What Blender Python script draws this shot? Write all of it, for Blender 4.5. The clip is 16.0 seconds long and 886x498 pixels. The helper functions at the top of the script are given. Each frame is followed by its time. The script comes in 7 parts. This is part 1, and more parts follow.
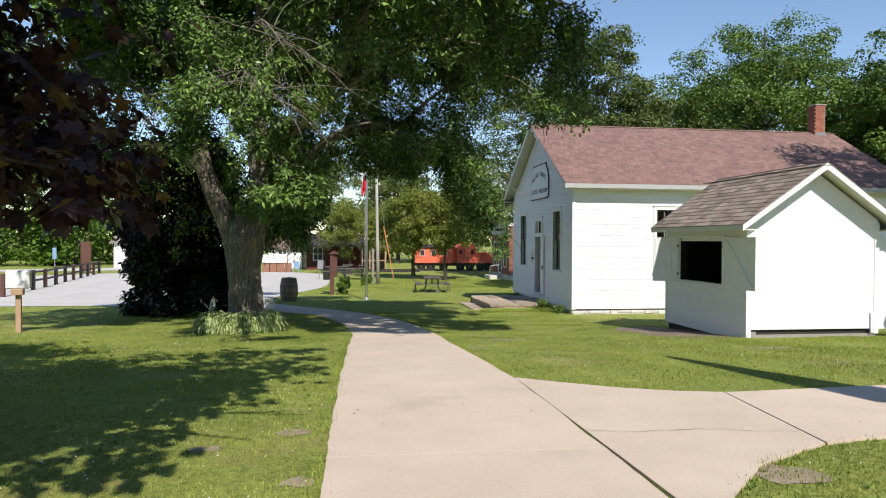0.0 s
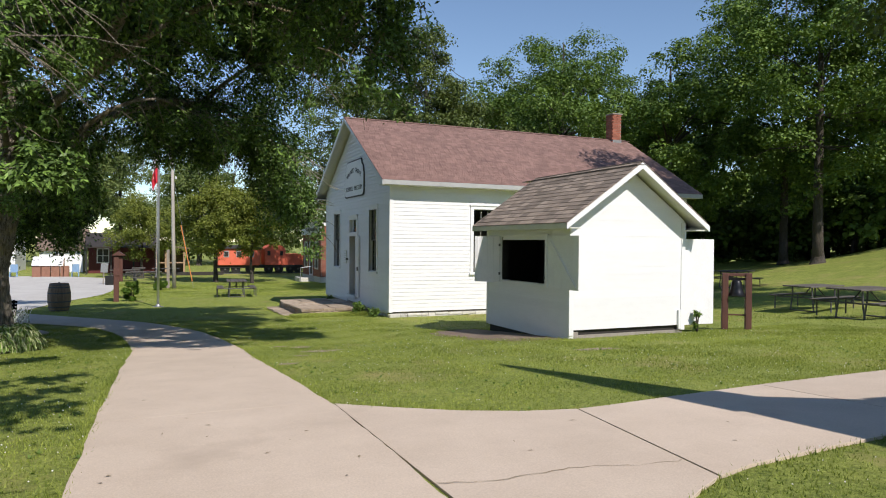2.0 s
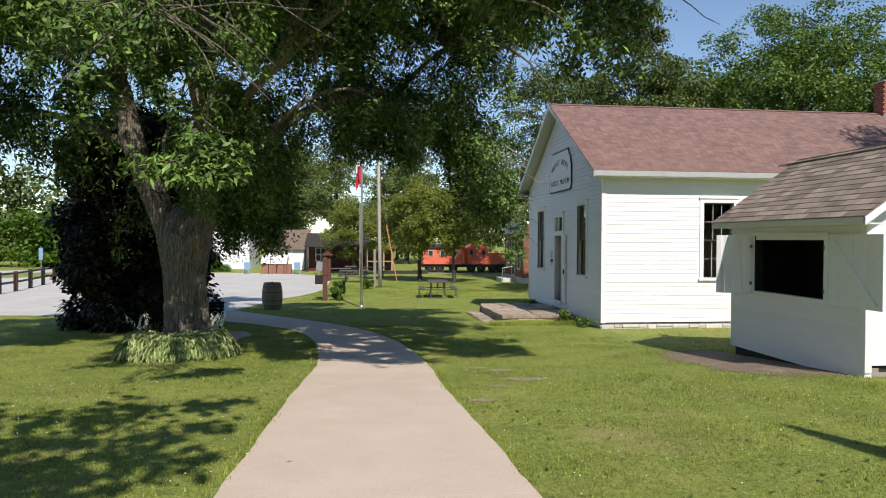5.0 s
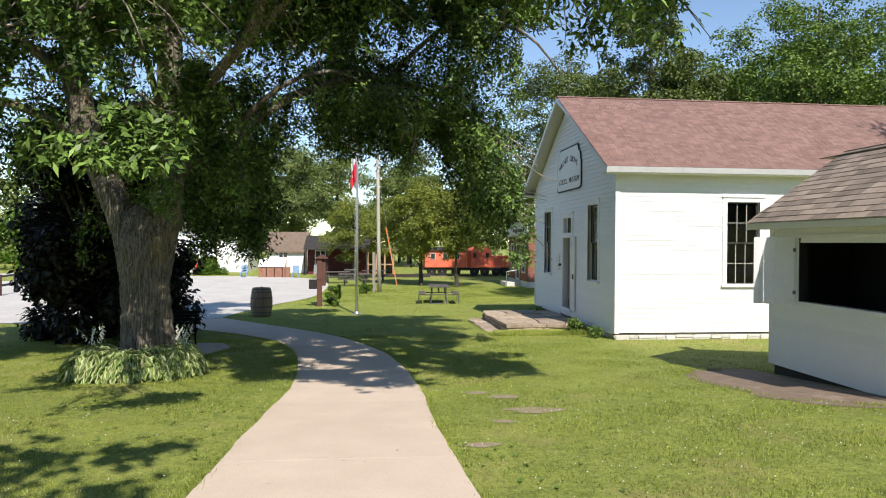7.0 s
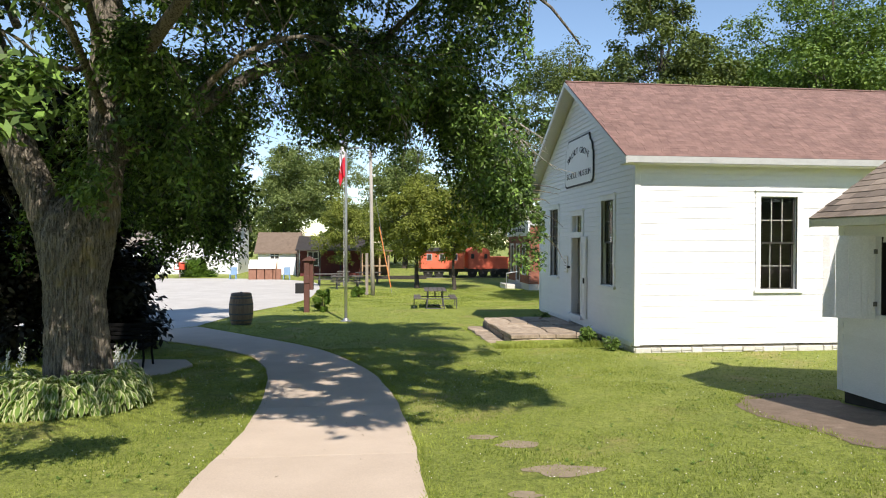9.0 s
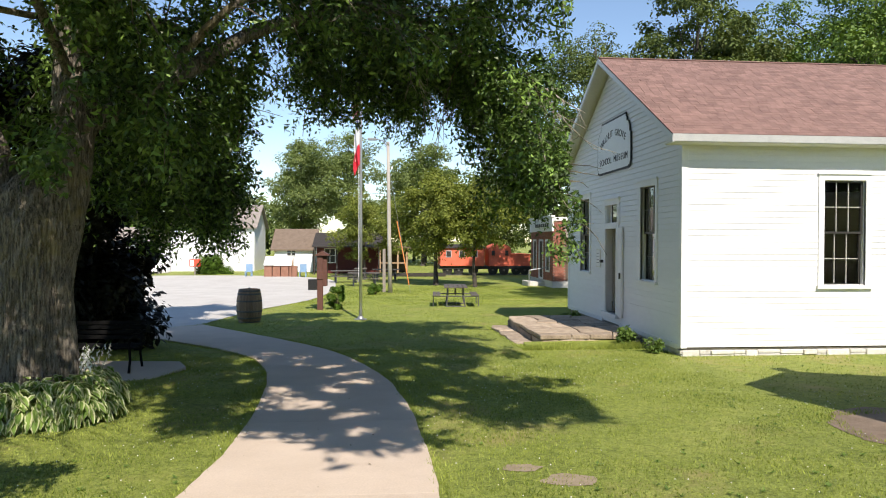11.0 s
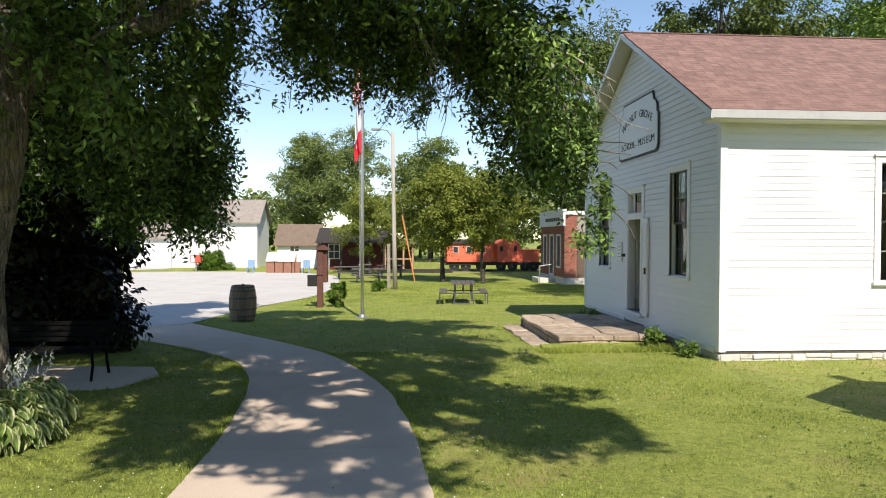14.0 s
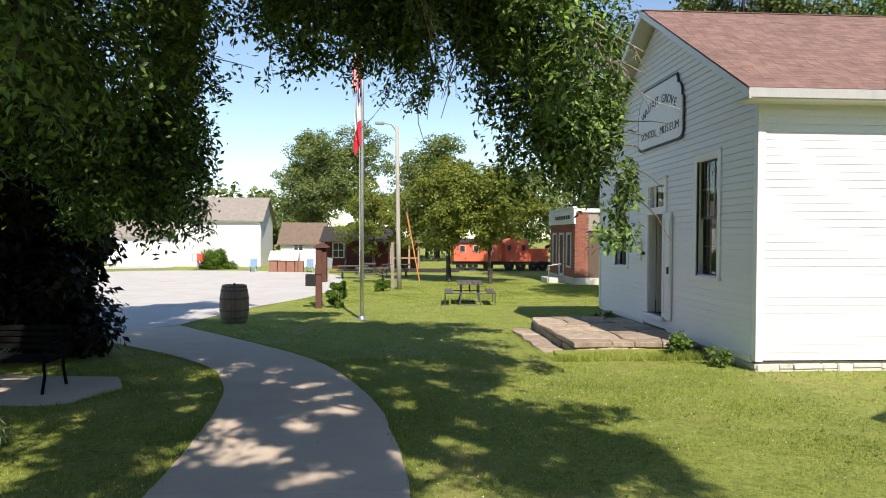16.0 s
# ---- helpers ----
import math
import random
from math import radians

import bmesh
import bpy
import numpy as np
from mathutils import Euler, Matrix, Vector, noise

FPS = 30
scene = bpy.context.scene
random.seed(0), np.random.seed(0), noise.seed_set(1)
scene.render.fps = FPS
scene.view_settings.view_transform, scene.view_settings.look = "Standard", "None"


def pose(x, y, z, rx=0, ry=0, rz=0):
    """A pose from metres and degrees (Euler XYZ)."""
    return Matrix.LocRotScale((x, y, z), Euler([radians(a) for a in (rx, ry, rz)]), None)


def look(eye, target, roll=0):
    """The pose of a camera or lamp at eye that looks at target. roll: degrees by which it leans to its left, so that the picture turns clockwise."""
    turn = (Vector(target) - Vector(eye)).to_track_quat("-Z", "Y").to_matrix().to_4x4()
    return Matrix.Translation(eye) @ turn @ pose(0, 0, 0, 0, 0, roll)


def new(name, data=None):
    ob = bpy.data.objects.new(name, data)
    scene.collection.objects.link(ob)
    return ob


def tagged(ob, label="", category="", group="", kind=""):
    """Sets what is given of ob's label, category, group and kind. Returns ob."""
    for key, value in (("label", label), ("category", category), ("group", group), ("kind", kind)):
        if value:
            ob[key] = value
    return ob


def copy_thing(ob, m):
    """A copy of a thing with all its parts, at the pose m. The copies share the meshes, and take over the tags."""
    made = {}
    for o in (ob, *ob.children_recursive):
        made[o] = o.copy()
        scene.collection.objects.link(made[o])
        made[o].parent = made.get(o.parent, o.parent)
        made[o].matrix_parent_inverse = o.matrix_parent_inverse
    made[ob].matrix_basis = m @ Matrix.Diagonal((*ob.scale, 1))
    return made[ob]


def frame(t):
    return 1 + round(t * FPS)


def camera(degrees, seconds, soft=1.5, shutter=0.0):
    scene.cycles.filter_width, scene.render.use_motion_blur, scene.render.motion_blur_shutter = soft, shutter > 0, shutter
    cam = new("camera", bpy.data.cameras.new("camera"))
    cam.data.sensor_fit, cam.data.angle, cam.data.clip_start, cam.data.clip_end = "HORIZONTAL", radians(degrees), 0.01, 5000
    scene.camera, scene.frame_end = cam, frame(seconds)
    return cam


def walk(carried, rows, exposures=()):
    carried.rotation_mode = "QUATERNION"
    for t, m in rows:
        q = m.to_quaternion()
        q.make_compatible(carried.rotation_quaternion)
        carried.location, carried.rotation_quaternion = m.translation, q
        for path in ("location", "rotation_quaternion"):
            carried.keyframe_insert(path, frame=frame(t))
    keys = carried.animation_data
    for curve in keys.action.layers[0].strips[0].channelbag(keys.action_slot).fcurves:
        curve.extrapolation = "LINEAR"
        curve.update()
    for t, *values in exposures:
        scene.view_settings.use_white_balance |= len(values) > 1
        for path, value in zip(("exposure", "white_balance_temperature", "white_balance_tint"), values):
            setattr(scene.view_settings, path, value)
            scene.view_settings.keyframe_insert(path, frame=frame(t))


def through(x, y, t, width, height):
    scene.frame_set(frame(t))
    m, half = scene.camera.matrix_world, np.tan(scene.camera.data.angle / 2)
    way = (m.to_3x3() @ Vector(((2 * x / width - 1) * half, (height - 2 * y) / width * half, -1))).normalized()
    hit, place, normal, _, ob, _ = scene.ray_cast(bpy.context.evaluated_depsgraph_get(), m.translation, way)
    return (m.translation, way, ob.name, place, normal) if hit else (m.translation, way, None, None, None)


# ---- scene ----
cam = camera(67.0, 16.0, soft=1.05)
PATH = [
    (0, (-6.929, -20.605, 2.366), (-6.664, -18.623, 2.337), 0.3),
    (0.5, (-6.944, -20.246, 2.381), (-6.455, -18.307, 2.352), 0.3),
    (1, (-6.898, -19.898, 2.356), (-6.303, -17.988, 2.328), 0.4),
    (1.5, (-6.769, -19.552, 2.305), (-6.053, -17.685, 2.283), 0.4),
    (2, (-6.671, -19.23, 2.293), (-5.868, -17.398, 2.273), 0.5),
    (2.5, (-6.663, -18.966, 2.328), (-5.812, -17.157, 2.306), 0.4),
    (3, (-6.622, -18.654, 2.344), (-5.771, -16.845, 2.321), 0.4),
    (3.5, (-6.565, -18.308, 2.336), (-5.712, -16.5, 2.315), 0.4),
    (4, (-6.514, -17.957, 2.333), (-5.657, -16.15, 2.313), 0.5),
    (4.5, (-6.413, -17.571, 2.334), (-5.738, -15.688, 2.313), 0.3),
    (5, (-6.182, -17.087, 2.339), (-5.955, -15.1, 2.31), 0.3),
    (5.2, (-6.165, -16.975, 2.343), (-5.961, -14.986, 2.314), 0.2),
    (7.5, (-5.812, -15.135, 2.335), (-5.592, -13.148, 2.315), 0.3),
    (8, (-5.768, -14.647, 2.345), (-5.543, -12.66, 2.325), 0.2),
    (8.5, (-5.718, -14.155, 2.349), (-5.491, -12.168, 2.328), 0.2),
    (9, (-5.667, -13.691, 2.338), (-5.443, -11.704, 2.318), 0.2),
    (9.5, (-5.625, -13.227, 2.326), (-5.442, -11.236, 2.305), 0.2),
    (12, (-5.555, -11.788, 2.092), (-5.39, -9.795, 2.065), 0.2),
    (12.5, (-5.525, -11.55, 2.092), (-5.364, -9.557, 2.063), 0.2),
    (13, (-5.508, -11.304, 2.078), (-5.351, -9.31, 2.048), 0.2),
    (13.5, (-5.517, -11.099, 2.082), (-5.362, -9.105, 2.049), 0.2),
    (14, (-5.492, -10.866, 2.054), (-5.343, -8.872, 2.02), 0.2),
    (14.5, (-5.442, -10.575, 2.031), (-5.3, -8.58, 1.997), 0.2),
    (15, (-5.393, -10.312, 2.004), (-5.255, -8.317, 1.971), 0.3),
    (15.5, (-5.368, -10.019, 1.989), (-5.235, -8.024, 1.955), 0.3),
    (16, (-5.336, -9.692, 1.98), (-5.209, -7.697, 1.945), 0.3),
]
walk(cam, [(t, look(eye, target, roll)) for t, eye, target, roll in PATH], exposures=[(0, 0.20, 6620, 11), (1.0, 0.08, 6600, 11.5), (3.5, -0.07, 6580, 12), (5.2, 0.08, 6680, 11.5), (7.5, 0.40, 6800, 11), (16, 0.44, 7000, 12.5)])

# ---- light ----
SUN_TO = Vector((0.215, -1.0, 1.03)).normalized()
world = bpy.data.worlds.new("world")
scene.world = world
world.use_nodes = True
wn = world.node_tree
sky = wn.nodes.new("ShaderNodeTexSky")
sky.sky_type = "NISHITA"
sky.sun_disc = False
sky.sun_elevation = math.asin(SUN_TO.z)
sky.sun_rotation = math.atan2(SUN_TO.x, SUN_TO.y)
sky.air_density, sky.dust_density, sky.ozone_density = 1.0, 0.0, 3.0
sky.altitude = 0
wn.nodes["Background"].inputs["Strength"].default_value = 0.14
wn.links.new(sky.outputs[0], wn.nodes["Background"].inputs[0])
sun = new("sun", bpy.data.lights.new("sun", "SUN"))
sun.data.energy, sun.data.angle, sun.data.color = 5.2, radians(0.53), (1.0, 0.936, 0.862)
sun.matrix_world = look(SUN_TO * 60, (0, 0, 0))


# ---- builders ----
def thing(name, m=None, label="", category="", group="", kind=""):
    """An empty at the thing's base."""
    ob = new(name)
    ob.empty_display_size = 0.1
    if m is not None:
        ob.matrix_basis = m
    return tagged(ob, label, category, group, kind)


def link(name, me, material, parent=None, label="", m=None, smooth=False):
    ob = new(name, me)
    if material is not None and not me.materials:
        me.materials.append(material)
    if smooth:
        me.polygons.foreach_set("use_smooth", [True] * len(me.polygons))
    if parent is not None:
        ob.parent = parent
    if m is not None:
        ob.matrix_basis = m
    if label:
        ob["label"] = label
    return ob


def part(name, bm, material, parent=None, label="", m=None, smooth=False):
    """Links a bmesh as one mesh object under a thing or part."""
    me = bpy.data.meshes.new(name)
    bm.normal_update()
    bm.to_mesh(me)
    bm.free()
    return link(name, me, material, parent, label, m, smooth)


def poly(verts, faces, name="piece"):
    me = bpy.data.meshes.new(name)
    me.from_pydata([tuple(v) for v in verts], [], faces)
    me.update()
    return me


BOX_FACES = [(0, 3, 2, 1), (4, 5, 6, 7), (0, 1, 5, 4), (1, 2, 6, 5), (2, 3, 7, 6), (3, 0, 4, 7)]


def add_box(bm, lo, hi, m=None):
    c = [(lo[0], lo[1], lo[2]), (hi[0], lo[1], lo[2]), (hi[0], hi[1], lo[2]), (lo[0], hi[1], lo[2]),
         (lo[0], lo[1], hi[2]), (hi[0], lo[1], hi[2]), (hi[0], hi[1], hi[2]), (lo[0], hi[1], hi[2])]
    vs = [bm.verts.new((m @ Vector(p)) if m is not None else p) for p in c]
    for f in BOX_FACES:
        bm.faces.new([vs[i] for i in f])
    return vs


def boxes(*pairs, bevel=0.0):
    bm = bmesh.new()
    for pair in pairs:
        add_box(bm, *pair)
    if bevel:
        bmesh.ops.bevel(bm, geom=bm.edges[:], offset=bevel, segments=1, affect="EDGES", profile=0.5)
    return bm


def prism(outline, axis, a, b):
    """A flat outline (pairs) drawn out between a and b along an axis: x gives (y, z) pairs, y gives (x, z), z gives (x, y)."""
    bm = bmesh.new()

    def at(p, d):
        return {"x": (d, p[0], p[1]), "y": (p[0], d, p[1]), "z": (p[0], p[1], d)}[axis]

    lo = [bm.verts.new(at(p, a)) for p in outline]
    hi = [bm.verts.new(at(p, b)) for p in outline]
    n = len(outline)
    bm.faces.new(lo)
    bm.faces.new(hi[::-1])
    for i in range(n):
        bm.faces.new((lo[i], hi[i], hi[(i + 1) % n], lo[(i + 1) % n]))
    bmesh.ops.recalc_face_normals(bm, faces=bm.faces[:])
    return bm


def lathe(profile, sides=24):
    """Turns (radius, height) pairs round the z axis."""
    bm = bmesh.new()
    rings = []
    for r, z in profile:
        rings.append([bm.verts.new((r * math.cos(2 * math.pi * i / sides), r * math.sin(2 * math.pi * i / sides), z)) for i in range(sides)])
    for a, b in zip(rings, rings[1:]):
        for i in range(sides):
            bm.faces.new((a[i], a[(i + 1) % sides], b[(i + 1) % sides], b[i]))
    bm.faces.new(rings[0][::-1])
    bm.faces.new(rings[-1])
    return bm


def tube_arrays(pts, radii, sides, twist=0.0, rough=0.0, rng=None):
    pts = [Vector(p) for p in pts]
    verts, faces = [], []
    up = Vector((0.3, 0.2, 1)).normalized()
    for i, p in enumerate(pts):
        d = (pts[min(i + 1, len(pts) - 1)] - pts[max(i - 1, 0)]).normalized()
        s = d.cross(up if abs(d.dot(up)) < 0.95 else Vector((1, 0, 0))).normalized()
        t = s.cross(d)
        for k in range(sides):
            a = 2 * math.pi * k / sides + twist * i
            r = radii[i] * (1 + (rng.uniform(-rough, rough) if rough else 0))
            verts.append(p + (s * math.cos(a) + t * math.sin(a)) * r)
        if i:
            o = (i - 1) * sides
            for k in range(sides):
                faces.append((o + k, o + (k + 1) % sides, o + sides + (k + 1) % sides, o + sides + k))
    faces.append(tuple(range(sides))[::-1])
    faces.append(tuple(range(len(verts) - sides, len(verts))))
    return verts, faces


def tube(pts, radius, sides=10):
    bm = bmesh.new()
    v, f = tube_arrays(pts, [radius] * len(pts) if not isinstance(radius, (list, tuple)) else radius, sides)
    vs = [bm.verts.new(p) for p in v]
    for q in f:
        bm.faces.new([vs[i] for i in q])
    bmesh.ops.recalc_face_normals(bm, faces=bm.faces[:])
    return bm


def spline(pts, step):
    """A smooth line through points, sampled about every step metres."""
    pts = [Vector(p) for p in pts]
    out = []
    for i in range(len(pts) - 1):
        p0, p1, p2, p3 = pts[max(i - 1, 0)], pts[i], pts[i + 1], pts[min(i + 2, len(pts) - 1)]
        n = max(1, int((p2 - p1).length / step))
        for k in range(n):
            t = k / n
            out.append(0.5 * ((2 * p1) + (p2 - p0) * t + (2 * p0 - 5 * p1 + 4 * p2 - p3) * t * t + (3 * p1 - p0 - 3 * p2 + p3) * t ** 3))
    out.append(pts[-1])
    return out


# ---- ground height ----
GY = np.array([-400, -60, -20.5, -15.7, -13.4, -9, -5, 0, 8, 12, 20, 40, 900.0])
GZ = np.array([1.9, 1.8, 1.12, 0.92, 0.81, 0.55, 0.23, -0.02, -0.26, -0.33, -0.45, -0.6, -0.6])
FINE_Y = np.linspace(-400, 900, 13001)
FINE_Z = np.convolve(np.pad(np.interp(FINE_Y, GY, GZ), 15, mode="edge"), np.ones(31) / 31, "valid")


def ground(x, y):
    x, y = np.asarray(x, float), np.asarray(y, float)
    z = np.interp(y, FINE_Y, FINE_Z)
    right = np.clip(x - 11.0, 0, 60)
    fade = 1 - np.clip((y - 18) / 14, 0, 1)
    z = z + (0.066 * right + 0.0075 * np.clip(x - 16.0, 0, 20) ** 2 * np.clip((12 - y) / 12, 0, 1)) * fade
    z = z + 0.012 * np.sin(x * 0.9 + 1.3) * np.sin(y * 0.7) * np.clip((np.abs(x + 6.2) - 1.6) / 2, 0, 1)
    return z


def gz(x, y):
    return float(ground(x, y))



# ---- materials ----
def nodes_of(name):
    m = bpy.data.materials.new(name)
    m.use_nodes = True
    nt = m.node_tree
    return m, nt, nt.nodes["Principled BSDF"]


def noise_node(nt, scale, detail=4.0, rough=0.55, coords=None, stretch=None):
    n = nt.nodes.new("ShaderNodeTexNoise")
    n.inputs["Scale"].default_value, n.inputs["Detail"].default_value, n.inputs["Roughness"].default_value = scale, detail, rough
    src = coords
    if src is None:
        src = nt.nodes.new("ShaderNodeNewGeometry").outputs["Position"]
    if stretch:
        mp = nt.nodes.new("ShaderNodeMapping")
        mp.inputs["Scale"].default_value = stretch
        nt.links.new(src, mp.inputs["Vector"])
        src = mp.outputs[0]
    nt.links.new(src, n.inputs["Vector"])
    return n.outputs[0]


def ramp(nt, src, stops):
    r = nt.nodes.new("ShaderNodeValToRGB")
    while len(r.color_ramp.elements) < len(stops):
        r.color_ramp.elements.new(0.5)
    for e, (p, c) in zip(r.color_ramp.elements, stops):
        e.position, e.color = p, (*c, 1) if len(c) == 3 else c
    nt.links.new(src, r.inputs[0])
    return r.outputs[0]


def blend(nt, fac, a, b, mode="MIX"):
    m = nt.nodes.new("ShaderNodeMix")
    m.data_type, m.blend_type = "RGBA", mode
    for sock, v in ((m.inputs[0], fac), (m.inputs[6], a), (m.inputs[7], b)):
        if isinstance(v, (int, float)):
            sock.default_value = v
        elif isinstance(v, tuple):
            sock.default_value = (*v, 1)
        else:
            nt.links.new(v, sock)
    return m.outputs[2]


def bump(nt, bsdf, height, strength, distance=0.01):
    b = nt.nodes.new("ShaderNodeBump")
    b.inputs["Strength"].default_value, b.inputs["Distance"].default_value = strength, distance
    nt.links.new(height, b.inputs["Height"])
    nt.links.new(b.outputs[0], bsdf.inputs["Normal"])


def random_of(nt, island=False):
    if island:
        return nt.nodes.new("ShaderNodeNewGeometry").outputs["Random Per Island"]
    return nt.nodes.new("ShaderNodeObjectInfo").outputs["Random"]


def surface(name, low, high, scale=6.0, rough=0.7, fine=60.0, depth=0.25, metal=0.0, stretch=None, vary=0.0, island=False, stain=None, stain_at=0.6, local=False):
    """A plain surface with grain at two sizes; vary: how much each piece differs; stain: a colour in patches."""
    m, nt, p = nodes_of(name)
    coords = nt.nodes.new("ShaderNodeTexCoord").outputs["Object"] if local else None
    a = noise_node(nt, scale, 5, 0.6, coords, stretch)
    f = noise_node(nt, fine, 3, 0.6, coords, stretch)
    col = ramp(nt, a, [(0.3, low), (0.7, high)])
    col = blend(nt, 0.35, col, ramp(nt, f, [(0.3, tuple(c * 0.75 for c in low)), (0.7, tuple(min(1, c * 1.12) for c in high))]))
    if stain is not None:
        s = noise_node(nt, scale * 0.35, 6, 0.65, coords)
        col = blend(nt, ramp(nt, s, [(stain_at, (0, 0, 0)), (min(1, stain_at + 0.15), (1, 1, 1))]), col, stain)
    if vary:
        rnd = random_of(nt, island)
        hsv = nt.nodes.new("ShaderNodeHueSaturation")
        mr = nt.nodes.new("ShaderNodeMapRange")
        mr.inputs[3].default_value, mr.inputs[4].default_value = 1 - vary, 1 + vary
        nt.links.new(rnd, mr.inputs[0])
        nt.links.new(mr.outputs[0], hsv.inputs["Value"])
        nt.links.new(col, hsv.inputs["Color"])
        col = hsv.outputs[0]
    nt.links.new(col, p.inputs["Base Color"])
    p.inputs["Roughness"].default_value, p.inputs["Metallic"].default_value = rough, metal
    if depth:
        bump(nt, p, f, depth, 0.006)
    return m


def leaf_material(name, dark, light, gloss=0.42, through=0.32, glow=None, mid=0.5, patch=0.35):
    m, nt, p = nodes_of(name)
    rnd = random_of(nt, True)
    big = noise_node(nt, 0.45, 3, 0.5)
    col = ramp(nt, rnd, [(0.0, dark), (0.65, tuple(a + (b - a) * mid for a, b in zip(dark, light))), (1.0, light)])
    col = blend(nt, patch, col, ramp(nt, big, [(0.35, dark), (0.65, light)]))
    nt.links.new(col, p.inputs["Base Color"])
    p.inputs["Roughness"].default_value = gloss
    p.inputs["Specular IOR Level"].default_value = 0.2
    t = nt.nodes.new("ShaderNodeBsdfTranslucent")
    warm = blend(nt, 1.0, col, glow or (1.5, 1.55, 0.6), "MULTIPLY")
    nt.links.new(warm, t.inputs["Color"])
    mix = nt.nodes.new("ShaderNodeMixShader")
    mix.inputs[0].default_value = through
    nt.links.new(p.outputs[0], mix.inputs[1])
    nt.links.new(t.outputs[0], mix.inputs[2])
    nt.links.new(mix.outputs[0], nt.nodes["Material Output"].inputs["Surface"])
    return m


def bark_material(name, low, high, moss=None):
    """Bark with long ridges between dark furrows, finer cracks and patches of lichen."""
    m, nt, p = nodes_of(name)
    v = noise_node(nt, 27, 4, 0.6, None, (1.7, 1.7, 0.17))
    v2 = noise_node(nt, 95, 4, 0.65, None, (1.4, 1.4, 0.4))
    big = noise_node(nt, 1.6, 4, 0.6)
    ridge = ramp(nt, v, [(0.38, (0, 0, 0)), (0.54, (1, 1, 1))])
    col = blend(nt, ridge, low, high)
    col = blend(nt, 0.4, col, ramp(nt, v2, [(0.38, tuple(c * 0.4 for c in low)), (0.6, high)]))
    if moss:
        col = blend(nt, ramp(nt, big, [(0.56, (0, 0, 0)), (0.68, (0.6, 0.6, 0.6))]), col, moss)
    nt.links.new(col, p.inputs["Base Color"])
    p.inputs["Roughness"].default_value = 0.9
    bump(nt, p, blend(nt, 0.25, ridge, v2), 1.0, 0.022)
    return m


white_paint = surface("white_paint", (0.745, 0.750, 0.765), (0.805, 0.810, 0.825), 3.0, 0.55, 45, 0.12, stretch=(1, 1, 4), vary=0.02, stain=(0.71, 0.71, 0.71), stain_at=0.66)
white_trim = surface("white_trim", (0.755, 0.760, 0.775), (0.815, 0.820, 0.835), 4.0, 0.5, 50, 0.08)
# Cream, a little darker than the white trim.
soffit_cream = surface("soffit_cream", (0.64, 0.63, 0.56), (0.72, 0.71, 0.64), 4.0, 0.6, 40, 0.08)
sash_paint = surface("dark_sash_paint", (0.018, 0.017, 0.015), (0.035, 0.033, 0.03), 12, 0.5, 80, 0.1)
# Dark tone carries the shade of rooms behind windows and openings.
interior = surface("interior_shade", (0.05, 0.045, 0.04), (0.09, 0.08, 0.07), 2, 0.8, 20, 0.0)
# Black metal; also the shade inside the booth opening.
black_stuff = surface("black_metal_and_shade", (0.012, 0.012, 0.013), (0.03, 0.03, 0.032), 20, 0.45, 90, 0.1)
# Near black, with the bush's deep shade put into the bench colour.
bench_black = surface("shade_black_bench", (0.004, 0.004, 0.004), (0.010, 0.010, 0.010), 20, 0.9, 90, 0.1)
bench_black.node_tree.nodes["Principled BSDF"].inputs["Specular IOR Level"].default_value = 0.1
skirt_dark = surface("dark_skirting", (0.02, 0.018, 0.016), (0.045, 0.04, 0.036), 7, 0.85, 60, 0.3)
limestone = surface("limestone", (0.47, 0.455, 0.42), (0.68, 0.665, 0.63), 9, 0.85, 60, 0.6, vary=0.12, stain=(0.36, 0.33, 0.28), stain_at=0.62)
flagstone = surface("flagstone", (0.22, 0.165, 0.118), (0.47, 0.385, 0.295), 6, 0.9, 30, 0.9, vary=0.24, stain=(0.20, 0.155, 0.11), stain_at=0.56)
mortar = surface("mortar", (0.25, 0.22, 0.19), (0.36, 0.33, 0.29), 14, 0.9, 80, 0.4)
roof_red = surface("russet_shingle", (0.160, 0.093, 0.079), (0.242, 0.147, 0.125), 3.0, 0.9, 120, 0.6, vary=0.15)
roof_red_joined = surface("russet_shingle_field", (0.160, 0.093, 0.079), (0.242, 0.147, 0.125), 3.0, 0.9, 120, 0.6, vary=0.2, island=True)
roof_grey = surface("weathered_grey_shingle", (0.19, 0.15, 0.118), (0.33, 0.27, 0.22), 4.0, 0.9, 140, 0.5, vary=0.38)
roof_grey_joined = surface("weathered_grey_shingle_field", (0.19, 0.15, 0.118), (0.33, 0.27, 0.22), 4.0, 0.9, 140, 0.5, vary=0.32, island=True)
brick_red = surface("red_brick", (0.25, 0.085, 0.055), (0.40, 0.15, 0.10), 12, 0.85, 90, 0.4, vary=0.2)
brick_field = surface("red_brick_field", (0.22, 0.08, 0.055), (0.36, 0.14, 0.095), 10, 0.85, 90, 0.4, vary=0.2, island=True)
concrete = surface("pale_concrete", (0.495, 0.405, 0.322), (0.605, 0.505, 0.41), 1.6, 0.85, 85, 0.25, vary=0.035, stain=(0.43, 0.352, 0.28), stain_at=0.62)
gravel_mat = surface("pale_gravel", (0.42, 0.40, 0.37), (0.56, 0.545, 0.51), 0.8, 0.9, 30, 0.8)
